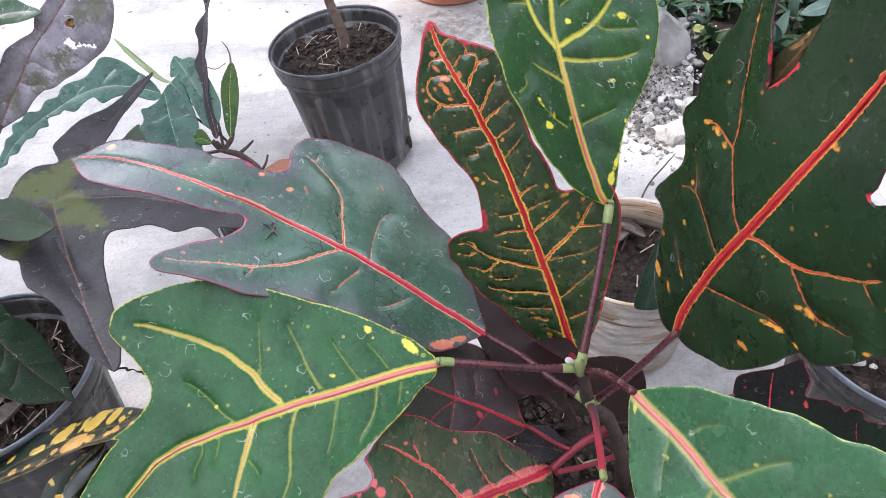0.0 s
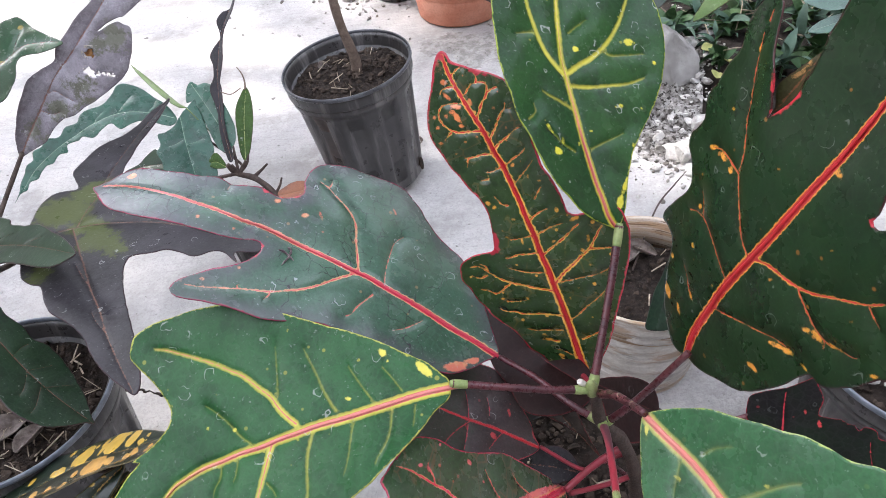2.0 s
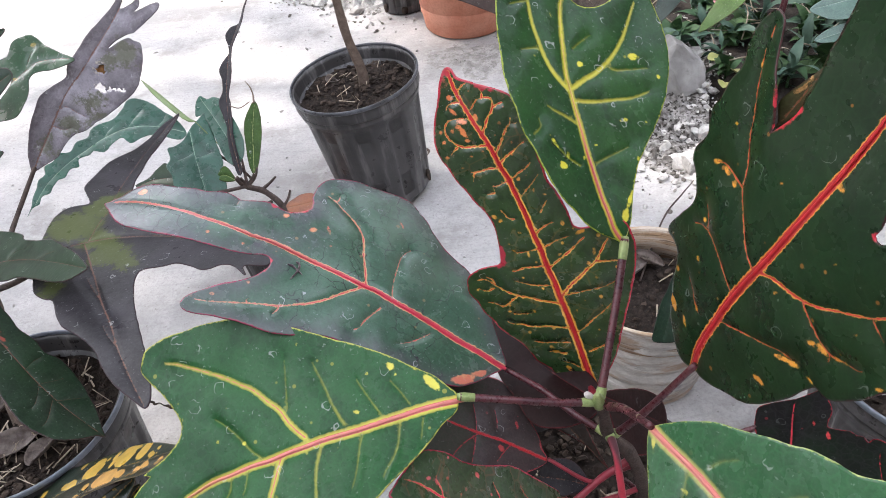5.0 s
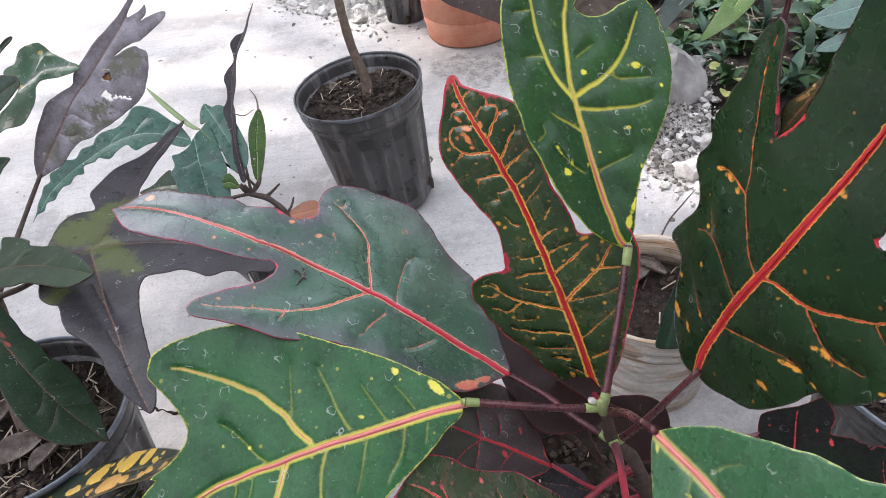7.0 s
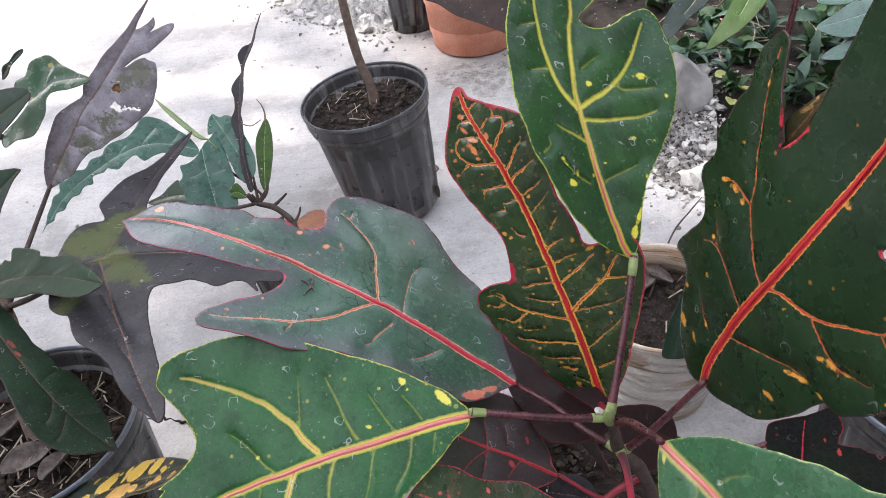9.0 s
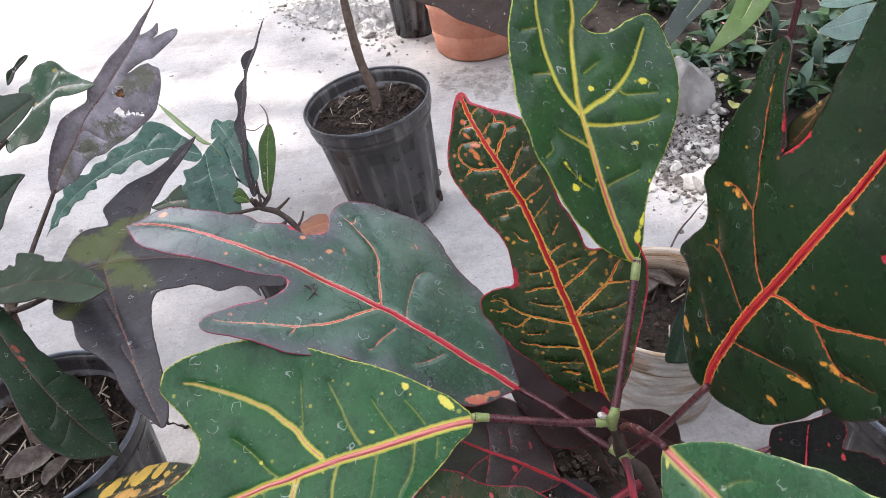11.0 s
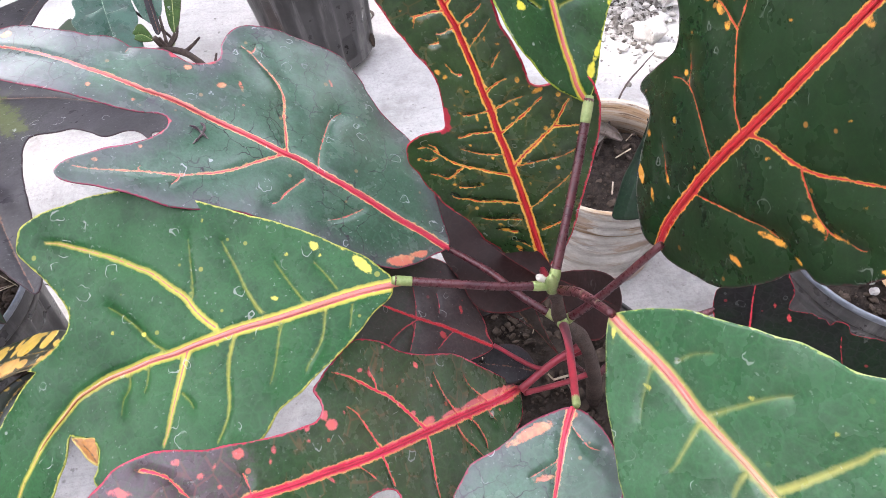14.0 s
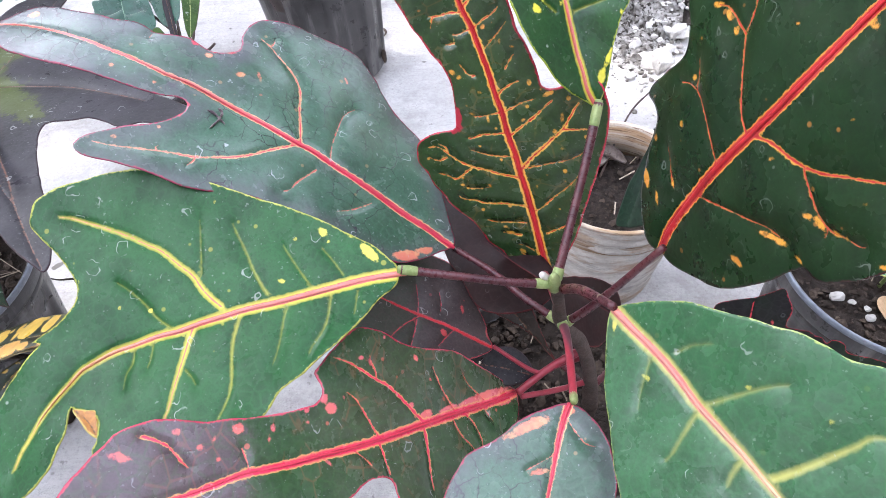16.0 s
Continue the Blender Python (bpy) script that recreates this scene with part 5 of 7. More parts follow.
leaf(croton, "dark", "large dark green lobed leaf with a red midrib", (0.1205,0.2055,0.3317), (42.7,-80.2,-31.3), (-0.61,-0.492,-0.927,0.105,0.002,-0.003,-0.0,-0.0),
     [(-8.5,3.5),(-12,8.5),(-12,14),(-8,19.5),(-2,25),(5.5,29.5),(13,31.5),(21,33.5),(27.5,34.5),(33,36.5),(35.5,39),(36.5,43.5),(36,48.5),(39.5,49.5),(47.5,46.5),(57,41.5),(63,40),(68,41.5),(72.5,45),(75.5,50.5),(80,52.5),(84,51),(90,48.5),(94,50),(100,51.5),(106,50),(111,50),(115.5,49.5),(120.5,47),(125,47.5),(129.5,49),(135.5,48.5),(140,46.5),(144,44.5),(146,42.5),(146,39.5),(145,36.5),(142,34.5),(138,32.5),(134,30),(130.5,27.5),(127,24),(124,22),(120,20),(116,18),(113,18)],
     [(117,15.5),(122,12.5),(126,11),(129,10.5),(132,11),(135,10.5),(140,10.5),(143.5,11),(148,12),(152.5,11.5),(156.5,12),(161,12.5),(174,13),(182,11),(187,4),(182,-7),(170,-20),(156,-30),(141,-34),(126,-34),(118,-36),(115,-35.5),(114,-38.5),(120,-45),(120,-57),(111,-66),(95,-70),(79,-68),(77,-66),(71.5,-64),(66,-61.5),(57.5,-56.5),(54,-52),(53.5,-48.5),(47.5,-45.5),(40.5,-43.5),(32,-40),(24,-36),(16,-31),(9.5,-25),(4.5,-19),(-2,-11),(-6,-4),(-7.5,0.5)],
     [(2.2,[(-8.5,3),(2,4),(13,3.5),(27,2),(40,0.5),(53.5,-2),(67,-5),(79,-7.5),(90.5,-9.5),(101,-11.5),(110.5,-13),(119.5,-14.5),(128,-15.5),(136.5,-16.5),(144,-17),(154,-19),(168,-13)]),
      (0.5,[(65.5,-3.5),(67.5,1.5),(71,5.5),(75,9),(80.5,14),(87,19),(93.5,21),(99,24),(105,27.5),(112,30),(119,33.5),(125,36),(129.5,38),(133.5,40)]),
      (0.6,[(87,19),(87.5,24),(88,28.5),(87.5,33),(85,37.5)]),
      (0.35,[(137,39.5),(138.5,40),(141,40.5)])]
     + [(0.35,[(47.5,1.5),(50.5,7),(53.5,12),(56,17),(58,22),(59,26),(63.5,29),(67.5,33.5)]),
      (0.25,[(58.5,25.5),(57,31),(53,36.5)]),
      (0.25,[(21,12.5),(24,17.5),(27.5,21),(31,26)]),
      (0.85,[(68,-7),(71.5,-13.5),(73.5,-21),(75.5,-27),(78.5,-32.5),(84,-39),(88.5,-44.5),(92.5,-49),(98,-53.5)]),
      (0.5,[(75,-27.5),(72.5,-32),(70.5,-36.5),(69,-40),(68.5,-44.5),(69.5,-48),(71.5,-51)]),
      (0.3,[(68.5,-44.5),(67.5,-45.5),(65,-46)]),
      (0.25,[(72,-52.5),(73,-55),(74.5,-56.5)]),
      (0.3,[(92.5,-49.5),(91,-52.5),(89,-56.5)])]
     + [(0.35,[(30,1.5),(35.5,-7.5),(41,-16),(46,-24),(50,-30),(52.5,-37.5)])],
     [(85.5,23.5,1.2,1.6,-43),(85.5,37,2.6,1.0,-51),(86.5,29.5,2.6,1.0,-97),(61,29.5,1.0,1.1,-46),(22.5,14.5,1.2,1.8,-34),(67.5,-42,3.0,1.2,-94),(66,-38,1.6,0.9,-54),(70,-48.5,2.7,0.7,-62),(49,-32.5,4.9,0.9,-59),(51,-36.5,2.4,1.1,-61),(30.5,-29,3.3,1.4,-67),(10,28,4.4,2.6,-122),(45,23,1.1,1.3,-43),(10,17,2.6,1.2,-134),(117.5,-16.5,2.6,1.2,-89),(53,-45,1.7,0.7,-74),(128,37.5,1.6,0.7,19),(104.5,35.5,1.0,0.6,-80)]
     + [(68.5,-17,1.0,0.6,-41),(84,-48.5,0.7,0.3,-38),(76,-64,1.8,0.6,-34),(28,33,1.3,1.2,-42),(103.5,2.5,0.5,0.4,-50),(97.5,-30.5,0.6,0.3,-44)], rims=[(116,17,1.2),(117.5,15.5,0.9),(119,14,1.1),(121.0,13.0,0.9),(123,12,1.3),(124.5,11.5,0.9),(126.0,11.0,0.9),(127.5,10.5,1.1),(122,21.5,0.9),(123.5,22.4,0.6),(125.0,23.2,0.6),(126.5,24.1,0.6),(128,25,0.7),(115,-36,1.4)])
leaf(croton, "cool", "broad green leaf with a yellow-pink midrib", (0.0869,0.1652,0.3496), (52.5,-8.3,-72.5), (-1.41,-0.038,0.275,0.084,0.06,-0.001,-0.0,-0.0),
     [(-2,-1),(0,1.5),(4,6),(12.5,14),(18,18.5),(23,21.5),(29,24.5),(35.5,28),(41.5,31),(47.5,33.5),(52.5,36.5),(57,37.5),(61,38.5),(64,39),(66.5,40),(70,42),(73,43.5),(80,45),(88,42),(95,36),(98,25)],
     [(99,13),(99,2),(96,-5),(88,-12),(77,-21),(66,-33),(51,-42),(43.5,-38.5),(39,-36),(35,-33),(29.5,-29.5),(23.5,-25.5),(17.5,-21.5),(12,-17),(7.5,-13),(2.5,-8),(-0.5,-4.5)],
     [(2.5,[(-2,-1),(4,-0.5),(10,0),(21.5,1),(32.5,1),(43,0),(52.5,0),(61,0),(69.5,-0.5),(76,-1),(91,-3)]),
      (0.6,[(46,3),(48.5,7.5),(51,12),(53.5,16.5),(56.5,21),(59,24)]),
      (0.75,[(44.5,1),(45.5,-5),(46.5,-11),(47.5,-16),(47.5,-20.5)]),
      (0.35,[(28,6.5),(30.5,11.5),(35.5,17)]),
      (0.38,[(22.5,-1.5),(25,-7.5),(27.5,-12.5),(30.5,-17)]),
      (0.8,[(63,-2),(63.5,-6),(65,-10.5)]),
      (1.1,[(71.5,1.5),(74,7.5),(75.5,12),(77.5,18),(79.5,24),(80.5,28),(83.5,31)])],
     [(3.5,-4,1.0,2.2,41),(72,24.5,0.6,0.6,48),(51.5,15,0.7,0.5,45),(25.5,-7,0.7,1.6,109)])
leaf(croton, "pink", "dark mottled leaf with bright pink veins", (0.0708,0.2079,0.2203), (-39.3,-35.5,-146.7), (-0.929,0.323,0.012,0.144,0.004,-0.003,-0.0,0.0),
     [(-7,0),(-2,-3),(8,-8.5),(19.5,-14),(30,-19.5),(38,-23.5),(47.5,-27.5),(59.5,-29.5),(68.5,-31),(78.5,-34),(85.5,-38.5),(92.5,-41.5),(101,-43.5),(107.5,-42),(115.5,-37),(124,-31),(127,-28),(125.5,-24),(125.5,-20),(129,-17),(137.5,-16.5),(146.5,-16.5),(155,-17),(160.5,-18),(167.5,-18.5),(173.5,-19.5),(180.5,-21.5),(186,-23),(191,-23),(196,-22.5),(200,-21),(203,-18.5),(206.5,-16.5),(210.5,-13),(216,-8)],
     [(220,-1),(215,7),(200,11),(181,14),(162,18),(139,22),(124,20),(115,17),(109,16),(100,19),(99,26),(94,36),(78,39),(64,32),(44,28),(20,22),(0,13)],
     [(1.8,[(-5,0),(24,1),(48.5,1),(69.5,1.5),(87.5,2),(103.5,2.5),(117.5,2.5),(130.5,2),(142,2),(153,1.5),(163,1),(173,2),(190,3),(210,3)]),
      (0.85,[(74.5,1.5),(80,-5),(86,-12),(92,-18),(98.5,-22),(104.5,-26.5),(110.5,-30.5),(117.5,-33.5)]),
      (0.4,[(97.5,-21),(97,-24.5),(98,-28),(98,-31.5)]),
      (0.45,[(102.5,2),(105.5,-5.5),(108,-11.5),(110.5,-16),(114,-19)]),
      (0.45,[(52,1),(55.5,-5.5),(58.5,-11),(60.5,-16.5),(62,-22.5)]),
      (0.4,[(25.5,1),(31.5,-4.5),(38,-10.5),(41,-16.5)])]
     + [(0.9,[(75.5,2),(76,9.5),(76.5,15),(77.5,22),(78,30)]),
      (0.5,[(103.5,2.5),(102,8),(101,13),(99.5,20)]),
      (0.45,[(55.5,2.5),(52.5,10.5),(46.5,17),(40,25.5)]),
      (0.4,[(47,1),(40,8),(37,15.5),(37.5,20)]),
      (0.35,[(29.5,1.5),(26.5,6),(22.5,10.5)]),
      (0.3,[(116.5,3),(112,7.5),(108.5,11.5)]),
      (0.3,[(161,-7.5),(160,-2.5),(160,0.5)]),
      (0.6,[(191.5,-18.5),(187.5,-16),(184.5,-13.5),(182,-9),(179,-5)])],
     [(161.5,-14.5,2.1,1.8,164),(123,-14,2.8,2.3,166),(125.5,-18,1.9,2.1,149),(133.5,-15.5,1.2,1.4,166),(148.5,-12,1.1,1.5,165),(182,-18,1.4,1.0,164),(175.5,-11,1.1,1.2,163),(22.5,-2.5,22.2,2.7,-179),(40.5,-1.8,9.9,2.2,-174),(57,-1.5,8.0,2.0,-176)]
     + [(73,-1.8,5.0,2.4,-170),(8,2.5,10.0,1.8,3),(199.5,-14,3.4,1.4,152),(191,-18,2.3,0.7,158),(89,-38,0.9,0.7,171),(103.5,-31,1.1,0.7,169),(80.5,-7.5,1.3,1.4,167),(73,-27,1.9,1.3,126),(99,-29,0.9,2.1,169),(170.5,-13,0.6,1.4,145),(134,-11,0.9,0.6,165)]
     + [(150.5,-8.5,0.6,1.5,164),(170,-6,0.9,0.7,163),(128.5,5,1.8,0.6,129),(66.5,-16.5,0.9,0.7,169),(82.5,-22,0.7,1.0,169),(105,-26,0.6,0.7,169),(116,-17,0.5,0.6,167)])
leaf(croton, "dusty", "small blue-green leaf with a pink patch", (0.08,0.1607,0.2952), (-0.2,16.0,-114.7), (0.028,0.006,-0.012,0.016,0.002,-0.0,0.0,0.0),
     [(1,-1.5),(2.5,-5),(6,-10),(9.5,-14.5),(14.5,-19),(19.5,-22),(24,-25.5),(28.5,-30.5),(32.5,-34),(38,-35.5),(44,-37),(57,-37)],
     [(64,-28),(64,-13),(61,0),(54,13),(42,22),(27,22.5),(21,20.5),(14.5,18),(10,15),(5,9.5),(2,4.5),(1,0.5)],
     [(1.7,[(1,-1.5),(8.5,-2),(15,-2),(23.5,-1.5),(31.5,-1),(41.5,-0.5),(52,0.5)]),
      (0.3,[(8,-0.5),(11.5,3.5),(14.5,8),(14.5,12.5)]),
      (0.3,[(21.5,-1.5),(27,-7),(31.5,-11.5)])],
     [(14,-13.5,8.2,2.3,130),(20,-19.5,4.3,1.2,127),(4,0,1.5,1.3,105),(30,-6,3.3,1.2,115)])
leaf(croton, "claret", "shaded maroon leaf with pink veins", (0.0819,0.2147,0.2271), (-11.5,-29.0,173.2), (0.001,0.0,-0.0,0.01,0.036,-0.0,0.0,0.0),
     [(27,-6.5),(30.5,-11.5),(33.5,-18.5),(40,-26.5),(46.5,-36.5),(54.5,-44),(75.5,-44.5),(95.5,-37.5),(110.5,-26)],
     [(117.5,-10.5),(108.5,8.5),(95,17),(76,21),(60.5,14.5),(48,9),(38,3.5),(29.5,-2.5)],
     [(1.1,[(27,-6),(42,-8),(52.5,-9.5),(62.5,-10),(72.5,-10.5),(82.5,-11.5),(91,-12.5),(105.5,-15.5)]),
      (0.4,[(70.5,-10.5),(71.5,-18),(74,-27)]),
      (0.35,[(58.5,-16),(59,-21),(61,-27)]),
      (0.45,[(69,-10),(75.5,-4),(81,3),(83,7)]),
      (0.4,[(70.5,-7.5),(71,0),(72,8.5)]),
      (0.4,[(49.5,-9),(53.5,-3.5),(58,3.5)])],
     [(55.5,-5,2.2,1.8,165),(47,-21,0.9,2.0,-163),(30.5,-12.5,1.5,3.1,-155)], rims=[(37,-23,0.7),(43,-30,0.7)])
leaf(croton, "purple", "dull purple lower leaf", (0.0845,0.2165,0.2191), (-25.3,-25.5,177.3), (0.0,0.0,-0.0,0.033,0.018,-0.001,0.0,0.0),
     [(3,0),(4,-4),(10,-10),(19,-12.5),(31.5,-9),(40,-4)],
     [(45.5,0.5),(41,2.5),(34,4.5),(25,6.5),(18,8),(9,4)],
     [(0.3,[(4,-0.5),(22,-1),(43,0.5)])],
     [], holes=[(35,-1.5,1.3)], step=2.0)
leaf(croton, "drab", "withered olive-brown lower leaf", (0.1002,0.2366,0.199), (-17.3,-27.5,123.1), (-0.001,0.0,0.0,-0.0,0.015,-0.0,-0.0,0.0),
     [(0,0),(15,-2),(39,-7),(57,-8),(75,-12),(91,-12)],
     [(101,-2),(100,5),(82,12),(65,17),(51,18),(38,11),(21,3)],
     [(0.5,[(0,0),(27,3),(52,5),(73,3),(95,-2)])],
     [(47,9,6.5,3.3,-154),(77,4,4.0,9.9,-103)])
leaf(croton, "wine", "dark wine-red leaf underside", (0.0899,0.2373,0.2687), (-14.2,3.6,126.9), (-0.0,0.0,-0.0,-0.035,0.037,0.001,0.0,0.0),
     [(-1.5,-3.5),(13.5,-10),(36.5,-12.5),(62.5,-11.5),(86,-11),(95,-7.5)],
     [(88.5,1.5),(69.5,13),(54,21.5),(38.5,26),(20,32),(7,26),(-2.5,14.5),(-4,4.5)],
     [(0.4,[(1,0),(22,1),(47,0)])],
     [])
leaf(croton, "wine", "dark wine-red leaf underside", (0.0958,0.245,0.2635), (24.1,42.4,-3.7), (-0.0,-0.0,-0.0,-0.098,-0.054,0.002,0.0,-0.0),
     [(-3,-1),(13,8),(32,15),(47,14)],
     [(54,5),(50,-6),(34,-23),(14,-23),(4,-12)],
     [(0.4,[(-1,-2),(24,0),(50,2)])],
     [])
leaf(croton, "maroon", "leaf with a wavy red edge, coloured dark for shade", (0.1769,0.2528,0.2157), (20.2,-13.4,-43.2), (0.002,-0.001,-0.001,0.052,-0.229,-0.001,0.0,-0.0),
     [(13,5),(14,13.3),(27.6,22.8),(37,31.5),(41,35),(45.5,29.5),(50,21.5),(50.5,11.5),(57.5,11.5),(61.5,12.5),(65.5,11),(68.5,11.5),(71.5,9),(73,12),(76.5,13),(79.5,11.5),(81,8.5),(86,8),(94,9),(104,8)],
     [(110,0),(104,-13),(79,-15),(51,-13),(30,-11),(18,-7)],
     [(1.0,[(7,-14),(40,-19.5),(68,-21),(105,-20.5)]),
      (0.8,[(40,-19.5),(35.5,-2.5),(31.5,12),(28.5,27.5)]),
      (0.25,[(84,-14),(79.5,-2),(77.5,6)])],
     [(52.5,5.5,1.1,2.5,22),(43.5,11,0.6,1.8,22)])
leaf(croton, "shade", "green leaf edge coloured dark for shade", (0.1235,0.2501,0.2937), (-23.2,-58.5,57.6), (0.0,-0.0,0.0,0.016,-0.052,-0.0,0.0,-0.0),
     [(0.5,3.5),(10.5,4.5),(19,4.5),(29,3),(40.5,1),(49.5,0.5)],
     [(49,1),(46,-6),(31,-15),(13,-18),(5,-9)],
     [(0.3,[(1,-1),(20,-2),(46,-1)])],
     [])
leaf(croton, "olive", "brown-green leaf seen in the notch", (0.1363,0.2153,0.4452), (25.0,-61.2,4.3), (0.0,-0.0,-0.0,0.017,-0.043,-0.0,0.0,-0.0),
     [(-1.5,1.5),(1.5,1),(7,4.5),(12,4),(18,2),(26,-0.5)],
     [(31.5,-1),(29.5,-3.5),(22,-5.5),(15.5,-5.5),(9,-4),(2.5,-1.5)],
     [(0.4,[(0.5,0.5),(12.5,-0.5),(29,-1)])],
     [(16,1,2.6,0.8,-12),(13.5,2,1.4,0.6,-25),(19.5,1,1.2,0.7,8)])
leaf(purple_croton, "purple", "drooping three-lobed purple-grey leaf with a green heart", (-0.2626,0.4362,0.2641), (-3.0,6.0,-5.5), (-0.036,0.048,-0.057,0.102,-0.061,-0.001,-0.0,0.0),
     [(1.5,259),(-2.5,243),(-6,225.5),(-7.5,198),(-12.5,173),(-21,158.5),(-28.5,143.5),(-30,121),(-30.5,100),(-22.5,85.5),(-14,72),(-14.5,67.5),(-23.5,66),(-31,60.5),(-33.5,47.5),(-30.5,30),(-24.5,7.5),(-14.5,-19.5),(-6,-40.5),(1,-53),(11,-60),(18.5,-62.5),(24.5,-71.5),(30,-80.5),(38.5,-90.5),(50.5,-98.5)],
     [(62,-107),(71.5,-116.5),(80.5,-129),(90,-140),(100.5,-149.5),(111.5,-157.5),(118.5,-162),(120,-157.5),(116.5,-146),(110,-132),(103,-117.5),(94.5,-101.5),(85.5,-84.5),(77,-66.5),(70,-47.5),(68.5,-37.5),(71,-32),(83,-29.5),(92.5,-27),(104,-31),(116,-37),(127,-31.5),(136,-34),(145.5,-44.5),(147.5,-44.5),(143.5,-34.5),(156.5,-35.5),(162,-33),(154,-15),(108.5,12),(53,43),(23.5,74.5),(14,100.5),(12,122),(9.5,150.5),(9.5,181.5),(7,223)],
     [(0.75,[(-0.5,5.5),(11,9.5),(27.5,13.5),(45.5,13.5),(64,12.5),(83,8.5),(122,-4.5)]),
      (0.8,[(10,7.5),(22,-12.5),(37.5,-38),(53.5,-65),(69.5,-89),(82.5,-111),(93,-126.5),(104.5,-143),(117.5,-160.5)]),
      (0.5,[(11.5,11.5),(9,36),(9,53.5),(4.5,82),(1.5,129),(0,177),(1,254.5)]),
      (0.2,[(53.5,-65),(42,-51.5),(31.5,-37.5)]),
      (0.2,[(82.5,-111),(72,-100),(63.5,-88.5)])],
     [(35,-10,18.1,15.2,-29),(-9,34,19.5,25.1,59),(5,63,15.1,25.0,-40),(20,10.5,14.3,13.0,-6),(51.5,-19,16.3,7.3,-37),(9.5,-48.5,8.7,11.6,-5)], step=4.0)
leaf(purple_croton, "violet", "torn purple-grey leaf with a hole", (-0.3638,0.5997,0.2331), (57.6,-38.2,39.3), (0.008,0.001,-0.001,-0.002,-0.006,0.0,0.0,0.0),
     [(3.5,-0.5),(11,6),(19.5,11.5),(40,19.5),(56.5,23),(71,25),(87,19.5),(99,14.5),(109.5,18),(126,17),(145.5,16),(157.5,13.5),(177.5,10),(193.5,9.5),(207,8),(219,8)],
     [(218.5,7),(202,5.5),(181.5,3.5),(191,-3),(200,-5),(192,-10),(185,-9),(198,-16.5),(204.5,-22),(202,-25),(194,-24.5),(182.5,-21.5),(168.5,-17.5),(164.5,-14),(153.5,-8),(143,-5),(154.5,-10.5),(161,-15.5),(161,-19.5),(162,-26.5),(154.5,-32.5),(144.5,-37.5),(136.5,-40),(125.5,-43),(113.5,-42),(101,-38),(84.5,-32),(73.5,-26.5),(63.5,-23),(54.5,-16),(43.5,-13.5),(33.5,-13),(27.5,-13),(16.5,-7.5),(8,-3.5)],
     [(0.8,[(4.5,-1),(25,2),(52,4.5),(85,7.5),(108,5.5),(134,4.5),(159.5,3.5),(188,4),(213.5,7.5)]),
      (0.35,[(66.5,6.5),(74,2),(74,-9),(74.5,-17.5)]),
      (0.3,[(52,4.5),(53.5,-5.5),(59,-11)])],
     [(146.5,-20,11.3,13.5,-57),(135,-12,9.2,7.5,-57),(32.5,-21.5,12.6,10.0,-59),(32,0.5,4.9,13.8,-82),(89.5,-15.5,12.0,7.0,-58),(60,-9,11.0,8.0,-50),(78,-24,9.0,5.0,-40)], step=2.0, holes=[(106,-14,3.4),(105.5,-18.5,2.9),(108.5,-23,2.1),(111.5,-27,1.6),(113.2,-30.5,1.9),(114.2,-34,1.7),(121.5,-8,3.6)])
leaf(purple_croton, "plain", "dark green leaf", (-0.3323,0.4025,0.2773), (29.6,-5.1,-10.7), (0.03,-0.012,0.001,0.298,-0.376,-0.023,0.0,-0.0),
     [(-40.5,25.5),(-44.5,43),(-17.5,37.5),(-14.5,42),(-4.5,39),(-12.5,52.5),(9.5,48),(28.5,41.5),(33.5,36.5),(52.5,31),(70.5,28.5),(88.5,19.5),(106.5,10.5),(121,0.5)],
     [(128,-6),(122.5,-10.5),(113.5,-13.5),(98.5,-12),(76.5,-6),(54.5,-1),(41.5,-1.5),(13.5,1),(-13.5,8)],
     [(0.5,[(-37.5,22.5),(-2,19),(26,18.5),(55.5,14),(85.5,6.5),(126.5,-6)]),
      (0.2,[(26,18.5),(30.5,25.5),(43,26.5)]),
      (0.2,[(63.5,12),(73,15.5),(81.5,16.5)])],
     [], step=4.0)
leaf(purple_croton, "plain", "dark green pointed leaf with a red fleck", (-0.353,0.4361,0.2618), (-22.8,26.6,-44.4), (-0.0,-0.001,0.0,0.005,-0.027,-0.001,-0.0,-0.0),
     [(11,-2),(18.5,6.5),(29,8.5),(42.5,9),(61,8.5),(73,7.5),(80.5,9.5),(89,11),(99.5,10),(110,15),(121.5,16),(133.5,15),(146.5,13),(162,9),(175.5,3.5)],
     [(182,1.5),(178,-2.5),(174.5,-11.5),(167,-24),(157.5,-30),(145.5,-34.5),(134,-35),(118.5,-33.5),(104,-30.5),(88.5,-27),(61.5,-23)],
     [(0.6,[(26.5,-3),(54,-6.5),(70.5,-8),(91.5,-8.5),(112,-8.5),(130,-7.5),(152,-5),(180.5,1)]),
      (0.2,[(121,-8),(132,-17.5),(136,-24)]),
      (0.2,[(121,-8),(124,1),(126,8.5)]),
      (0.2,[(106,-9),(102.5,0),(102,6.5)]),
      (0.2,[(139,-7),(144,3),(147.5,10)]),
      (0.2,[(136,-7.5),(148,-19.5),(151.5,-26)])],
     [(66,-5,1.6,5.0,94),(74.5,-6.5,1.3,4.7,104),(82.5,-8,0.8,3.8,98)], step=4.0)
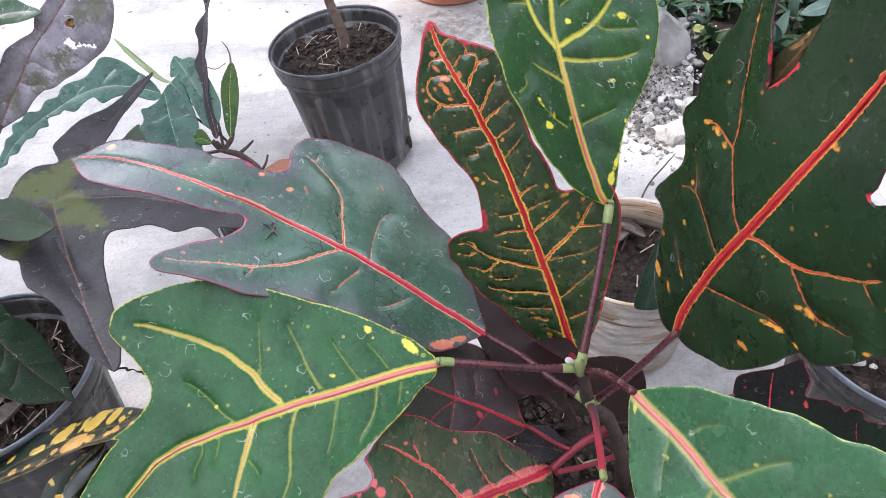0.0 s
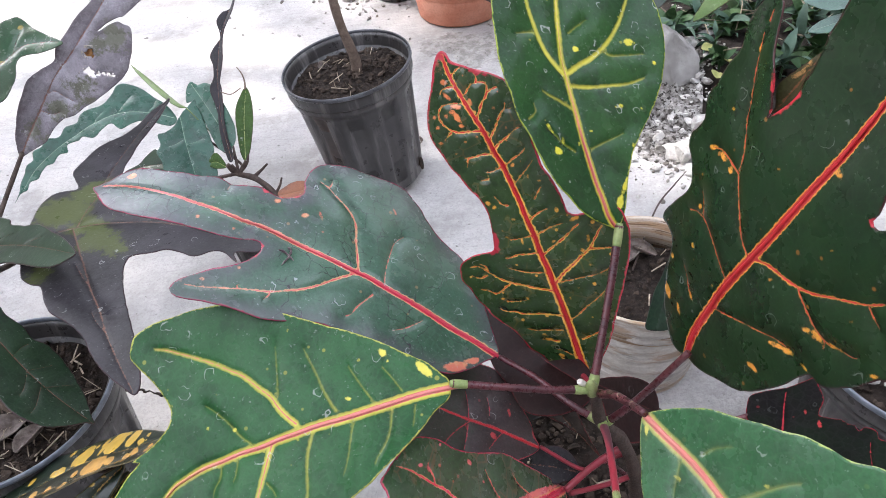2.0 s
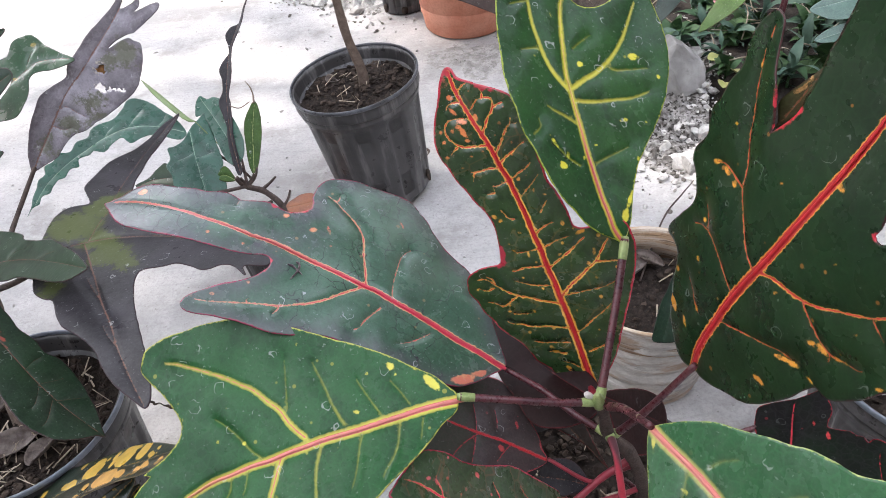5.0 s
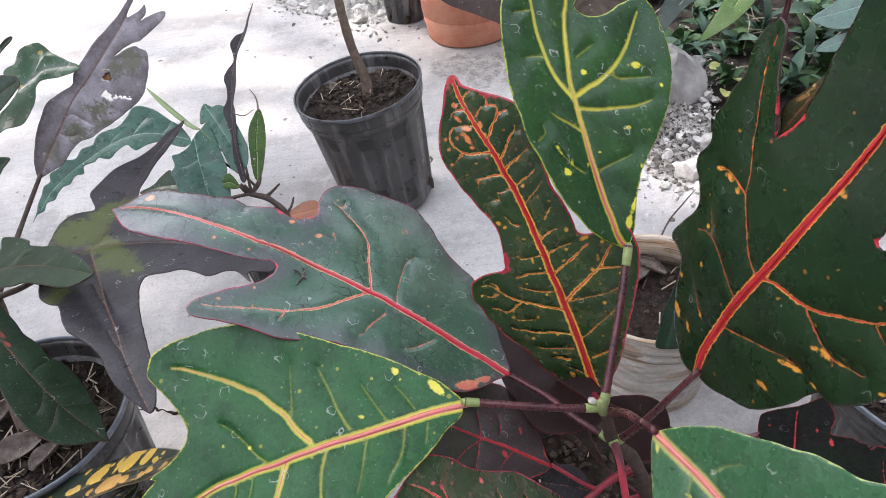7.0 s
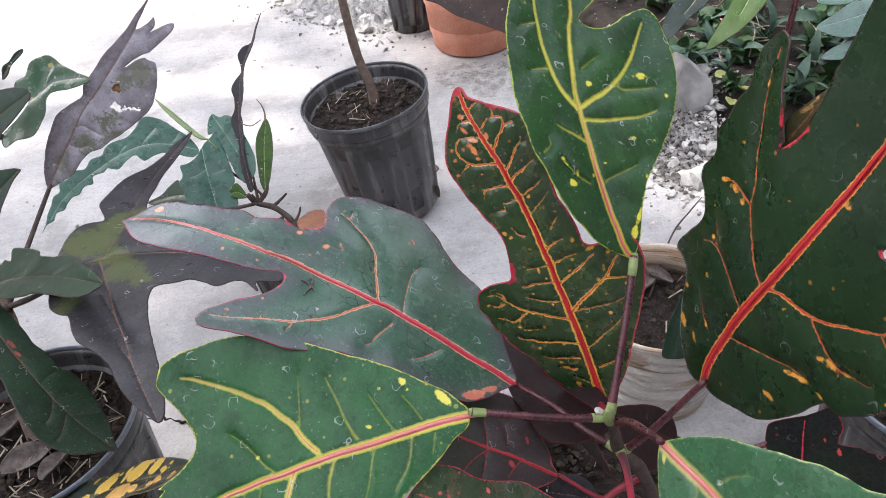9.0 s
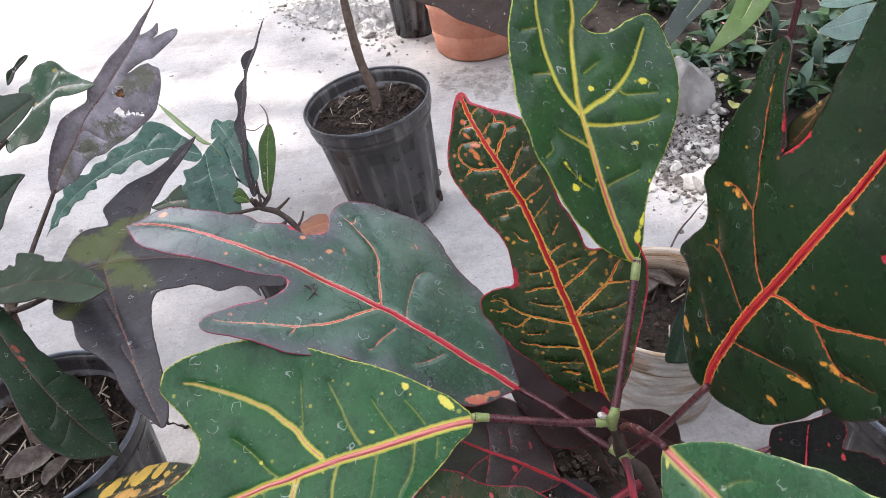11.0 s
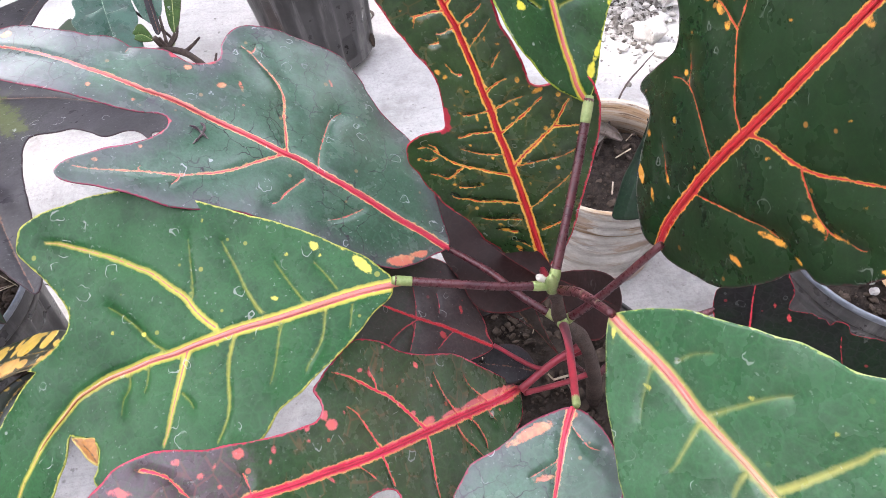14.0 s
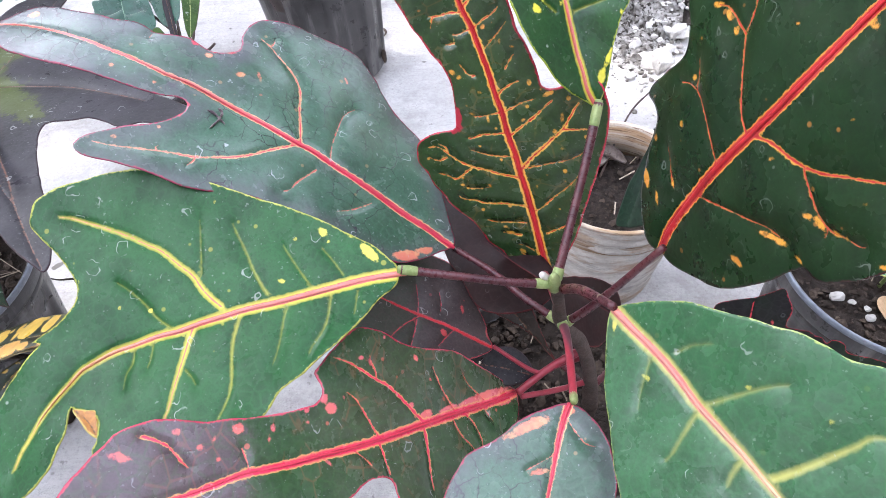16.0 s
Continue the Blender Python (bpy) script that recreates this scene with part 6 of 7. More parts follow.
leaf(purple_croton, "glossy", "glossy dark green curled leaf", (-0.3884,0.6038,0.2823), (26.5,-21.1,22.2), (-0.001,-0.0,-0.0,0.016,-0.051,-0.0,-0.0,-0.0),
     [(109,2),(100.5,19),(92.5,37.5),(89,51.5),(85.5,59),(77.5,63.5),(68,65.5),(63,61.5),(56.5,54.5),(47.5,57),(43,54.5),(42.5,48.5),(51,41.5),(52,33.5)],
     [(46,23),(34,17.5),(19.5,15),(10,11.5),(8,-4),(20.5,-6),(37,-13),(50,-5),(58.5,3),(64,14),(72.5,16),(88,6.5),(102,1)],
     [(0.6,[(12,12.5),(31.5,20),(50,24.5),(64,26.5),(77.5,26.5),(95.5,15),(108,2.5)]),
      (0.2,[(64,26.5),(72,36),(81,44.5)])],
     [(83,46.5,3.2,2.6,-43),(52.5,25,3.2,1.9,-43)], step=4.0)
leaf(purple_croton, "plain", "dark green leaf", (-0.3875,0.5687,0.2954), (36.3,-29.4,32.1), (0.001,-0.001,-0.0,0.013,-0.062,-0.0,0.0,-0.0),
     [(47.5,35.5),(59.5,25),(65.5,20),(73,12),(76,6)],
     [(73.5,-0.5),(65,-3),(53,-4),(37,-4.5),(27,-3),(18,6.5)],
     [(0.4,[(27,11.5),(50,8),(73.5,3)])],
     [], step=4.0)
leaf(purple_croton, "plain", "small curled green leaf", (-0.38,0.6445,0.3189), (45.5,-42.3,41.4), (0.0,-0.0,-0.0,0.009,-0.061,0.0,0.0,-0.0),
     [(45,2),(38,6.5),(29.5,8),(21,11)],
     [(11,6),(18,4),(26.5,4.5),(34.5,2),(43,0)],
     [(0.3,[(14.5,7),(29,6.5),(43,2)])],
     [], step=3.0)
leaf(purple_croton, "plain", "dark green leaf", (-0.3951,0.5345,0.2529), (40.3,-26.0,42.3), (0.0,-0.0,-0.0,0.006,-0.039,0.0,0.0,-0.0),
     [(-4,-3),(21,23),(42,16),(59,0)],
     [(46,-3),(25,-10),(9,-17),(-2,-14)],
     [(0.4,[(1,-1),(31,1),(58,0)])],
     [], step=4.0)
leaf(spotted_croton, "spotted", "narrow folded leaf, dark green with yellow blotches", (-0.314,0.2849,0.1524), (-3.5,-20.1,2.3), (0.007,-0.007,0.001,0.043,-0.295,-0.004,0.0,-0.0),
     [(-21,25.5),(10,26.5),(34,29.5),(61.5,27),(84,24),(97,22.5),(111,19.5),(126.5,13.5),(143,4.5)],
     [(160,-7.5),(155,-10),(130,-5.5),(98,1.5),(77.5,4),(55.5,0.5),(32.5,-1.5),(3.5,-3)],
     [(0.4,[(3.5,0),(30.5,1),(54,3),(76,6.5),(96.5,4),(129,-3.5),(153.5,-7.5)])],
     [(78,14,6.5,9.3,-14),(72.5,14,3.4,7.1,-27),(107,11.5,9.5,9.5,-28),(125,7.5,5.3,8.2,-28),(134.5,-1,3.7,2.6,-28),(109,19,2.4,3.9,-28),(60.5,7,4.6,4.8,-7),(55.5,7.5,4.3,3.1,-26),(82,19,3.4,3.1,-27),(95.5,11,2.4,4.9,-27),(95,18,2.5,4.0,-28),(87.5,18,1.7,2.0,-27),(62.5,23.5,2.6,3.2,-27),(140.5,1.5,2.2,1.8,-28),(115.5,16,4.8,1.9,-28),(83,13.5,3.3,4.0,-27),(103.5,9.5,3.2,4.8,-27),(33,11,3.2,3.8,-7)], step=2.0)
leaf(spotted_croton, "rusty", "lower half of the folded leaf, brown with orange blotches", (-0.314,0.2849,0.1524), (-3.5,-20.1,2.3), (0.007,-0.007,0.001,0.043,-0.295,-0.004,0.0,-0.0),
     [(3.5,-3),(32,-1),(55,1),(77,4.5),(97.5,2),(130,-5),(154.5,-9)],
     [(160,-13),(153.5,-19.5),(139.5,-21.5),(114,-16.5),(90,-14.5),(68,-16.5),(43.5,-15.5),(15,-16.5)],
     [(0.3,[(10.5,-8),(62.5,-9),(111,-11.5),(153.5,-12)])],
     [(99,-4.5,10.0,8.1,-19),(93,-6.5,6.9,4.6,-26),(112,-7.5,4.5,3.5,-26),(127,-12,3.2,4.1,-7),(133.5,-10,3.6,3.4,-27),(147,-13.5,3.1,4.0,1),(74,-11.5,3.4,3.3,-7),(60,-9,3.0,3.4,-7),(46.5,-7,3.6,3.5,-7),(81,-4.5,3.2,2.8,-26),(121.5,-13.5,2.2,1.7,-26)], step=2.0)
leaf(spotted_croton, "spotted", "small dark leaf with cream blotches", (-0.2104,0.287,0.1759), (-21.5,24.8,-134.7), (-0.0,0.0,-0.0,-0.017,0.036,0.001,0.0,0.0),
     [(-3,1),(9,-7),(22,-11),(37,-15)],
     [(52,-9),(51,2),(35,5),(15,6)],
     [(0.4,[(-1,0),(24,-4),(49,-1)])],
     [(35,-14,4.3,1.8,71),(18,-9,2.3,1.2,153),(40,-3,3.0,2.2,123),(10,-6,1.8,0.9,123)], step=3.0)
leaf(spotted_croton, "spotted", "small dark leaf with cream blotches", (-0.212,0.29,0.1641), (-17.4,26.2,-117.2), (0.0,0.0,-0.0,-0.011,0.037,0.0,0.0,0.0),
     [(-2,1),(8,-8),(19,-11)],
     [(30,-10),(35,1),(18,3),(7,3)],
     [(0.4,[(-1,1),(20,-3),(34,0)])],
     [(18,-9,1.8,3.2,98),(26,0,1.5,1.8,108)], step=3.0)
leaf(wavy_plant, "teal", "long glossy leaf with a wavy edge", (-0.247,0.7723,0.132), (-27.6,-1.8,-150.8), (-0.005,-0.003,-0.003,-0.0,0.02,0.001,-0.0,-0.0),
     [(18,-35.5),(18,-48),(22,-64.5),(30.5,-80),(38.5,-96.5),(51,-110),(61.5,-111.5),(72.5,-101.5),(87,-91),(104.5,-90.5),(116,-86),(123,-77),(136.5,-76),(147,-65.5),(159.5,-67),(168.5,-59.5),(178.5,-58),(182.5,-46.5),(190.5,-42),(196.5,-32),(203.5,-22.5),(210,-10.5)],
     [(216,-1.5),(207.5,-10.5),(200,-12),(194.5,-20),(185,-20.5),(179.5,-28),(171,-34),(164.5,-34),(155,-42.5),(145.5,-42),(142,-52),(128.5,-52.5),(123.5,-56.5),(113,-49.5),(99.5,-57),(88,-61),(82,-49),(67,-51.5),(50.5,-48.5),(35,-34),(25.5,-30.5)],
     [(0.6,[(18.5,-38.5),(45.5,-60.5),(76.5,-72),(105.5,-69),(128.5,-61.5),(159.5,-49),(183.5,-34),(213,-4)]),
      (0.2,[(76.5,-72),(63.5,-83.5),(51,-92)]),
      (0.2,[(105.5,-69),(99.5,-76),(90.5,-81)]),
      (0.2,[(45.5,-60.5),(36,-66),(29.5,-73)])],
     [], step=4.0)
leaf(wavy_plant, "teal", "broad glossy leaf with a toothed edge", (-0.2433,0.711,0.1107), (8.5,-28.6,109.0), (0.0,-0.0,-0.0,-0.011,0.006,0.0,0.0,-0.0),
     [(114.5,-24),(106,-11),(95.5,1),(81,13.5),(75,24),(73.5,33),(59,34),(50,41),(37,38.5),(21,39.5),(7,33.5)],
     [(-1.5,12.5),(-2,-13),(13,-19),(26,-17),(37,-23),(54,-24),(71.5,-23.5),(93,-26)],
     [(0.5,[(94,1.5),(61.5,5),(32.5,6.5),(2,7.5)]),
      (0.2,[(61.5,5),(56.5,16.5),(55,27)]),
      (0.2,[(53,5.5),(54.5,-6.5),(57.5,-18)])],
     [], step=4.0)
leaf(wavy_plant, "teal", "blue-green glossy leaf", (-0.209,0.7493,0.1291), (-21.8,-24.2,121.5), (-0.0,-0.0,0.0,-0.014,-0.009,0.001,-0.0,-0.0),
     [(112,-1),(104,9.5),(89.5,17.5),(85,9.5),(70,9.5),(46.5,12),(26,15),(6.5,15.5)],
     [(-3.5,8.5),(2,-5),(19,-15),(34.5,-18),(53,-20),(68,-20),(85.5,-21.5),(97.5,-15),(101.5,-6.5)],
     [(0.4,[(108.5,0),(72,-0.5),(32,0.5),(-1.5,5.5)])],
     [], step=4.0)
leaf(wavy_plant, "purple", "tall curled narrow leaf", (-0.2109,0.7275,0.1166), (-8.7,-34.2,84.8), (0.003,-0.001,-0.0,-0.003,-0.036,0.001,0.0,-0.0),
     [(3.5,2.5),(23.5,11),(47,17.5),(70.5,21),(87,27),(104,33),(119,28.5),(135,29.5),(148,34),(159.5,30.5),(170.5,22.5),(182.5,23),(197.5,27),(208,20),(213,9.5),(237,2.5)],
     [(255,-4),(232.5,1),(212,4.5),(195,11),(181.5,16.5),(165,17.5),(144.5,16.5),(129,17.5),(113.5,19.5),(101,16.5),(81,14),(57.5,11.5),(34,5.5),(9,-2.5)],
     [(0.3,[(7,0.5),(58,15.5),(102,22),(138,23.5),(178,20.5),(217,8),(253.5,-3.5)])],
     [], step=4.0)
leaf(wavy_plant, "fresh", "small upright green leaf", (-0.1961,0.7375,0.1141), (15.9,-38.4,82.6), (0.0,-0.0,-0.0,-0.008,-0.007,0.0,0.0,-0.0),
     [(0,1.5),(12,7),(34,11),(60,14),(78.5,10.5),(93.5,2.5)],
     [(79,-4.5),(53,-7.5),(27,-6.5),(9,-4)],
     [(0.4,[(1.5,0.5),(27,2),(56.5,3.5),(90,2.5)])],
     [], step=4.0)
leaf(wavy_plant, "lime", "light green grassy blade", (-0.2585,0.7831,0.1694), (-33.2,-9.8,132.8), (-0.002,-0.0,0.0,-0.019,-0.003,0.001,-0.0,-0.0),
     [(-1,0),(12.5,6.5),(49.5,7),(91.5,4.5)],
     [(122.5,-1),(86,-1),(45.5,0.5),(13.5,1.5)],
     [(0.4,[(2,0.5),(43.5,2.5),(118,-0.5)])],
     [], step=4.0)
leaf(wavy_plant, "plain", "dark green leaf", (-0.2386,0.6997,0.1157), (-34.2,-1.0,159.2), (-0.0,0.0,-0.0,-0.013,0.017,0.001,0.0,0.0),
     [(109.5,1),(94.5,-11),(86.5,-23)],
     [(77.5,-32.5),(67,-24),(53,-3.5),(77.5,3.5)],
     [(0.4,[(107,1),(86,-10),(63.5,-15)])],
     [], step=4.0)
leaf(wavy_plant, "fresh", "small green leaf", (-0.2153,0.7253,0.1146), (-23.3,-26.0,138.2), (-0.0,0.0,0.0,-0.034,0.007,0.0,-0.0,0.0),
     [(2.5,0.5),(13.5,-3.5),(24,-4),(26.5,2)],
     [(21.5,13.5),(15,12.5),(7,8)],
     [(0.3,[(3,1),(16,4),(21.5,11)])],
     [], step=3.0)
leaf(streaked_croton, "fresh", "hanging fresh green leaf with a cream streak", (0.446,0.8728,0.2937), (-0.2,39.6,-137.8), (0.006,0.001,-0.0,0.011,0.076,-0.001,0.0,0.0),
     [(-2,20),(57,38),(79,40),(107,33),(128,22)],
     [(152,0),(125,-1),(93,1),(55,-6),(1,-17)],
     [(0.9,[(-1,2),(67,17),(99,18)])],
     [], step=4.0)
leaf(streaked_croton, "streaked", "dark leaf with a cream midrib", (0.442,0.9596,0.2476), (-6.9,32.8,-148.9), (0.002,0.001,-0.0,0.006,0.048,-0.0,0.0,0.0),
     [(-5,14),(67,22),(100,15),(134,13)],
     [(150,1),(114,-15),(77,-24),(16,-53)],
     [(0.9,[(18,4),(67,4),(98,4)])],
     [], step=4.0)
leaf(bronze_plant, "bronze", "dark bronze leaf", (0.1567,1.2509,0.2795), (-4.1,38.3,-88.5), (0.006,0.008,0.009,0.006,-0.002,-0.001,0.0,0.0),
     [(71,-216),(148,-158),(172,-111),(194,-87),(216,-46),(234,-14)],
     [(246,6),(164,47),(35,32),(-11,-93)],
     [(0.6,[(10,-2),(139,14),(240,1)]),
      (0.4,[(75,6),(129,-77),(141,-152)])],
     [], step=6.0)
leaf(pale_plant, "pale", "pale blue-green leaf", (0.6781,0.9472,0.1569), (-34.4,15.0,175.5), (-0.0,0.0,0.0,0.009,0.031,-0.001,-0.0,0.0),
     [(0,1),(6,-12),(38,-19),(61,-11)],
     [(92,0),(81,18),(64,30),(38,32),(12,16)],
     [(0.5,[(2,3),(47,4),(89,1)])],
     [], step=4.0)
leaf(pale_plant, "pale", "pale blue-green leaf", (0.6591,0.918,0.1227), (-33.6,19.5,174.3), (-0.0,0.0,0.0,0.012,0.041,-0.001,-0.0,0.0),
     [(-1,-2),(30,-9),(52,-9)],
     [(73,0),(54,13),(28,14),(9,12)],
     [(0.4,[(2,1),(35,2),(70,1)])],
     [], step=4.0)
leaf(pale_plant, "pale", "pale blue-green leaf", (0.7558,1.0618,0.1402), (-34.5,11.0,174.9), (-0.001,0.0,0.0,0.009,0.044,-0.001,-0.0,0.0),
     [(-7,-4),(34,-18),(76,-17)],
     [(107,0),(78,16),(37,17),(4,11)],
     [(0.4,[(2,1),(57,1),(103,0)])],
     [], step=4.0)
leaf(dried_leaf, "dried", "dry brown leaf", (-0.202,0.822,0.0221), (5.2,5.4,-29.0), (0.001,-0.0,-0.0,0.034,-0.082,-0.0,0.0,-0.0),
     [(29,-16),(30.5,-4),(34,8),(43,15.5)],
     [(56,15.5),(75,-16),(58,-30),(37.5,-25.5)],
     [(0.4,[(33.5,-19.5),(47.5,-6.5),(59.5,5)])],
     [], step=4.0)
leaf(croton, "amber", "brown withered fold in the leaf notch", (-0.1169,0.1767,0.2986), (6.1,20.0,-44.4), (0.0,0.0,0.0,0.028,0.006,-0.0,0.0,0.0),
     [(3,0.5),(7,3.5),(10.5,6),(14.5,3.5)],
     [(18.5,0),(14,-1),(9,-0.5)],
     [(0.3,[(4.5,1),(11,1.5),(17.5,0.5)])],
     [], step=2.0)

# stems and stalks of the croton
HUB, NODE = (0.080, 0.207, 0.311), (0.089, 0.214, 0.272)
part("stem", tube([(0.1285, 0.2331, 0.130), (0.1193, 0.2232, 0.18), (0.1127, 0.2205, 0.215), (0.1025, 0.2180, 0.247), NODE, (0.084, 0.210, 0.295), HUB], [0.0050, 0.0044, 0.0038, 0.0035, 0.0031, 0.0027, 0.0025], 12, 48, 0.3, croton.location), DARK_BARK, croton, "dark woody stem")
part("bud", tube([(0.080, 0.207, 0.308), (0.079, 0.206, 0.315), (0.078, 0.205, 0.320)], [0.0026, 0.0029, 0.0012], 12, 10, 0.1, croton.location), NODE_GREEN, croton, "pale green growing tip")
part("bud", tube([(0.0777, 0.2080, 0.3130), (0.0747, 0.2080, 0.3160), (0.0737, 0.2077, 0.3172)], [0.0012, 0.0017, 0.0013], 10, 8, 0.1, croton.location), BUD_WHITE, croton, "small whitish bud")
stalk(croton, [HUB, (0.060, 0.206, 0.316), (0.038, 0.2065, 0.322), (0.016, 0.2080, 0.3270)], [0.0024, 0.0021, 0.0020, 0.0023], joints=(0.16, 0.12))
stalk(croton, [HUB, (0.086, 0.220, 0.325), (0.095, 0.240, 0.346), (0.102, 0.2575, 0.3645)], [0.0026, 0.0023, 0.0022, 0.0024], joints=(0.14, 0.14))
stalk(croton, [(0.083, 0.204, 0.311), (0.085, 0.190, 0.328), (0.087, 0.1655, 0.3500)], [0.0026, 0.0023, 0.0017], joints=(0.0, 0.0))
stalk(croton, [NODE, (0.074, 0.226, 0.276), (0.060, 0.242, 0.279), (0.043, 0.2580, 0.2800)], [0.0025, 0.0022, 0.0021, 0.0020], joints=(0.14, 0.0))
stalk(croton, [(0.090, 0.216, 0.266), (0.104, 0.212, 0.290), (0.121, 0.205, 0.332)], [0.0026, 0.0023, 0.0018], joints=(0.16, 0.0))
stalk(croton, [(0.084, 0.211, 0.292), (0.087, 0.228, 0.278), (0.088, 0.249, 0.267)], [0.0024, 0.0022, 0.0024], PETIOLE_RED, joints=(0, 0))
stalk(croton, [(0.0884, 0.2122, 0.2755), (0.087, 0.196, 0.2815), (0.080, 0.161, 0.295)], [0.0027, 0.0021, 0.0019], PETIOLE_FLUSHED, joints=(0.17, 0.07))
stalk(croton, [(0.1055, 0.2205, 0.2360), (0.089, 0.216, 0.229), (0.071, 0.208, 0.220)], [0.0026, 0.0023, 0.0023], PETIOLE_RED, joints=(0, 0))
stalk(croton, [(0.1090, 0.2240, 0.2230), (0.096, 0.222, 0.221), (0.082, 0.215, 0.227), (0.0597, 0.2233, 0.2419)], [0.0018, 0.0017, 0.0015, 0.0013], PETIOLE_RED, joints=(0, 0))
stalk(croton, [(0.1145, 0.2218, 0.2010), (0.096, 0.216, 0.205), (0.074, 0.209, 0.214)], [0.0020, 0.0018, 0.0018], PETIOLE_RED, joints=(0, 0))
stalk(croton, [(0.118, 0.224, 0.188), (0.145, 0.236, 0.208), (0.187, 0.2406, 0.2185)], [0.0024, 0.0022, 0.0022], joints=(0, 0))
stalk(croton, [(0.1185, 0.225, 0.185), (0.109, 0.231, 0.194), (0.1002, 0.2366, 0.199)], [0.002, 0.002, 0.0018], joints=(0, 0))

# small pale ring scars along one stalk
for k, (x, y, z) in enumerate(((0.0846, 0.1960, 0.3222), (0.0852, 0.1880, 0.3305), (0.0862, 0.1765, 0.3405))):
    rim = tube([(0.0009 * math.cos(math.tau * i / 12), 0.0009 * math.sin(math.tau * i / 12), 0) for i in range(13)], [0.00022, 0.00022], 6, 36)
    scar = part("ring_scar", rim, STRAW, croton, "pale ring scar on the stalk")
    scar.matrix_basis = Matrix.Translation(croton.location).inverted() @ pose(x - 0.0003, y - 0.0012, z + 0.0021, 35, 0, 0)

# stems of the purple croton
at = purple_croton.location
part("stem", tube([(-0.335, 0.375, 0.13), (-0.345, 0.405, 0.165), (-0.358, 0.450, 0.19), (-0.366, 0.480, 0.215)], [0.008, 0.0065, 0.0058, 0.004], 12, 30, 0.2, at), BARK, purple_croton, "woody brown stem")
for foot, aside in (((-0.3587, 0.604, 0.238), 0.0), ((-0.263, 0.437, 0.263), 0.0), ((-0.3966, 0.493, 0.214), 0.0), ((-0.340, 0.418, 0.250), 0.0), ((-0.3841, 0.617, 0.291), 0.05), ((-0.3755, 0.588, 0.314), 0.06), ((-0.380, 0.644, 0.319), 0.06), ((-0.395, 0.535, 0.253), 0.05)):
    stem = (-0.362 - aside, 0.468, 0.205)
    mid = [(a + b) / 2 + c for a, b, c in zip(stem, foot, (-0.006 - aside, 0, -0.006))]
    part("petiole", tube([(-0.362, 0.468, 0.205), stem, mid, foot] if aside else [stem, mid, foot], [0.0028, 0.0023, 0.0020], 8, 16, 0.1, at), DARK_BARK, purple_croton)
# a withered patch and pale torn flakes where the leaf has holes
AMBER = speckled("withered_amber_skin", (0.20, 0.085, 0.028), (0.34, 0.17, 0.06), 220.0, 0.6, 0.0006, 0.3)
FLAKE = speckled("pale_torn_tissue", (0.34, 0.29, 0.25), (0.52, 0.47, 0.42), 240.0, 0.6, 0.0006, 0.3)
at = Matrix.Translation(purple_croton.location).inverted() @ pose(-0.3638, 0.5997, 0.2331, 57.6, -38.2, 39.3)


def shred(name, x, y, wide, deep, turn, material, label, seed, lift=0.0004):
    """A thin ragged scrap of leaf tissue, cupped a little."""
    bm = bmesh.new()
    hub = bm.verts.new((0, 0, -0.0006))
    ring = []
    for k in range(22):
        a = math.tau * k / 22
        q = 1 + 0.55 * noise.noise(Vector((1.6 * math.cos(a), 1.6 * math.sin(a), seed))) + 0.3 * noise.noise(Vector((5 * math.cos(a), 5 * math.sin(a), seed)))
        ring.append(bm.verts.new((wide * q * math.cos(a), deep * q * math.sin(a), 0.0012 * noise.noise(Vector((2 * math.cos(a), 2 * math.sin(a), seed + 9))))))
    for k in range(22):
        bm.faces.new((hub, ring[k], ring[(k + 1) % 22]))
    scrap = part(name, bm, material, purple_croton, label)
    thick = scrap.modifiers.new("thickness", "SOLIDIFY")
    thick.thickness = 0.0004
    scrap.matrix_basis = at @ pose(x / 1000, y / 1000, lift, 0, 0, turn)


shred("withered_patch", 121.5, -8.0, 0.0056, 0.0048, 20, AMBER, "amber withered patch in the hole", 2.3, -0.0012)
for x, y, wide, deep, turn, seed in ((126.4, -4.8, 0.0016, 0.0042, 30, 1.0), (117.6, -3.6, 0.0012, 0.0034, -35, 4.0), (113.5, -8.5, 0.0016, 0.0040, -70, 6.0), (117.2, -15.0, 0.0014, 0.0036, 25, 7.0), (104.0, -9.6, 0.0014, 0.0030, 60, 8.0), (101.4, -17.0, 0.0012, 0.0040, 5, 11.0), (109.6, -19.5, 0.0013, 0.0032, -15, 13.0), (111.4, -33.6, 0.0010, 0.0034, 15, 15.0)):
    shred("torn_flake", x, y, wide, deep, turn, FLAKE, "pale torn flake at the hole", seed)
part("stem", tube([(-0.300, 0.325, 0.13), (-0.308, 0.305, 0.145), (-0.314, 0.285, 0.152)], [0.003, 0.0025, 0.002], 8, 12, 0.1, spotted_croton.location), DARK_BARK, spotted_croton)
part("stem", tube([(-0.300, 0.325, 0.13), (-0.25, 0.300, 0.160), (-0.210, 0.288, 0.172)], [0.003, 0.0022, 0.0018], 8, 14, 0.1, spotted_croton.location), DARK_BARK, spotted_croton)
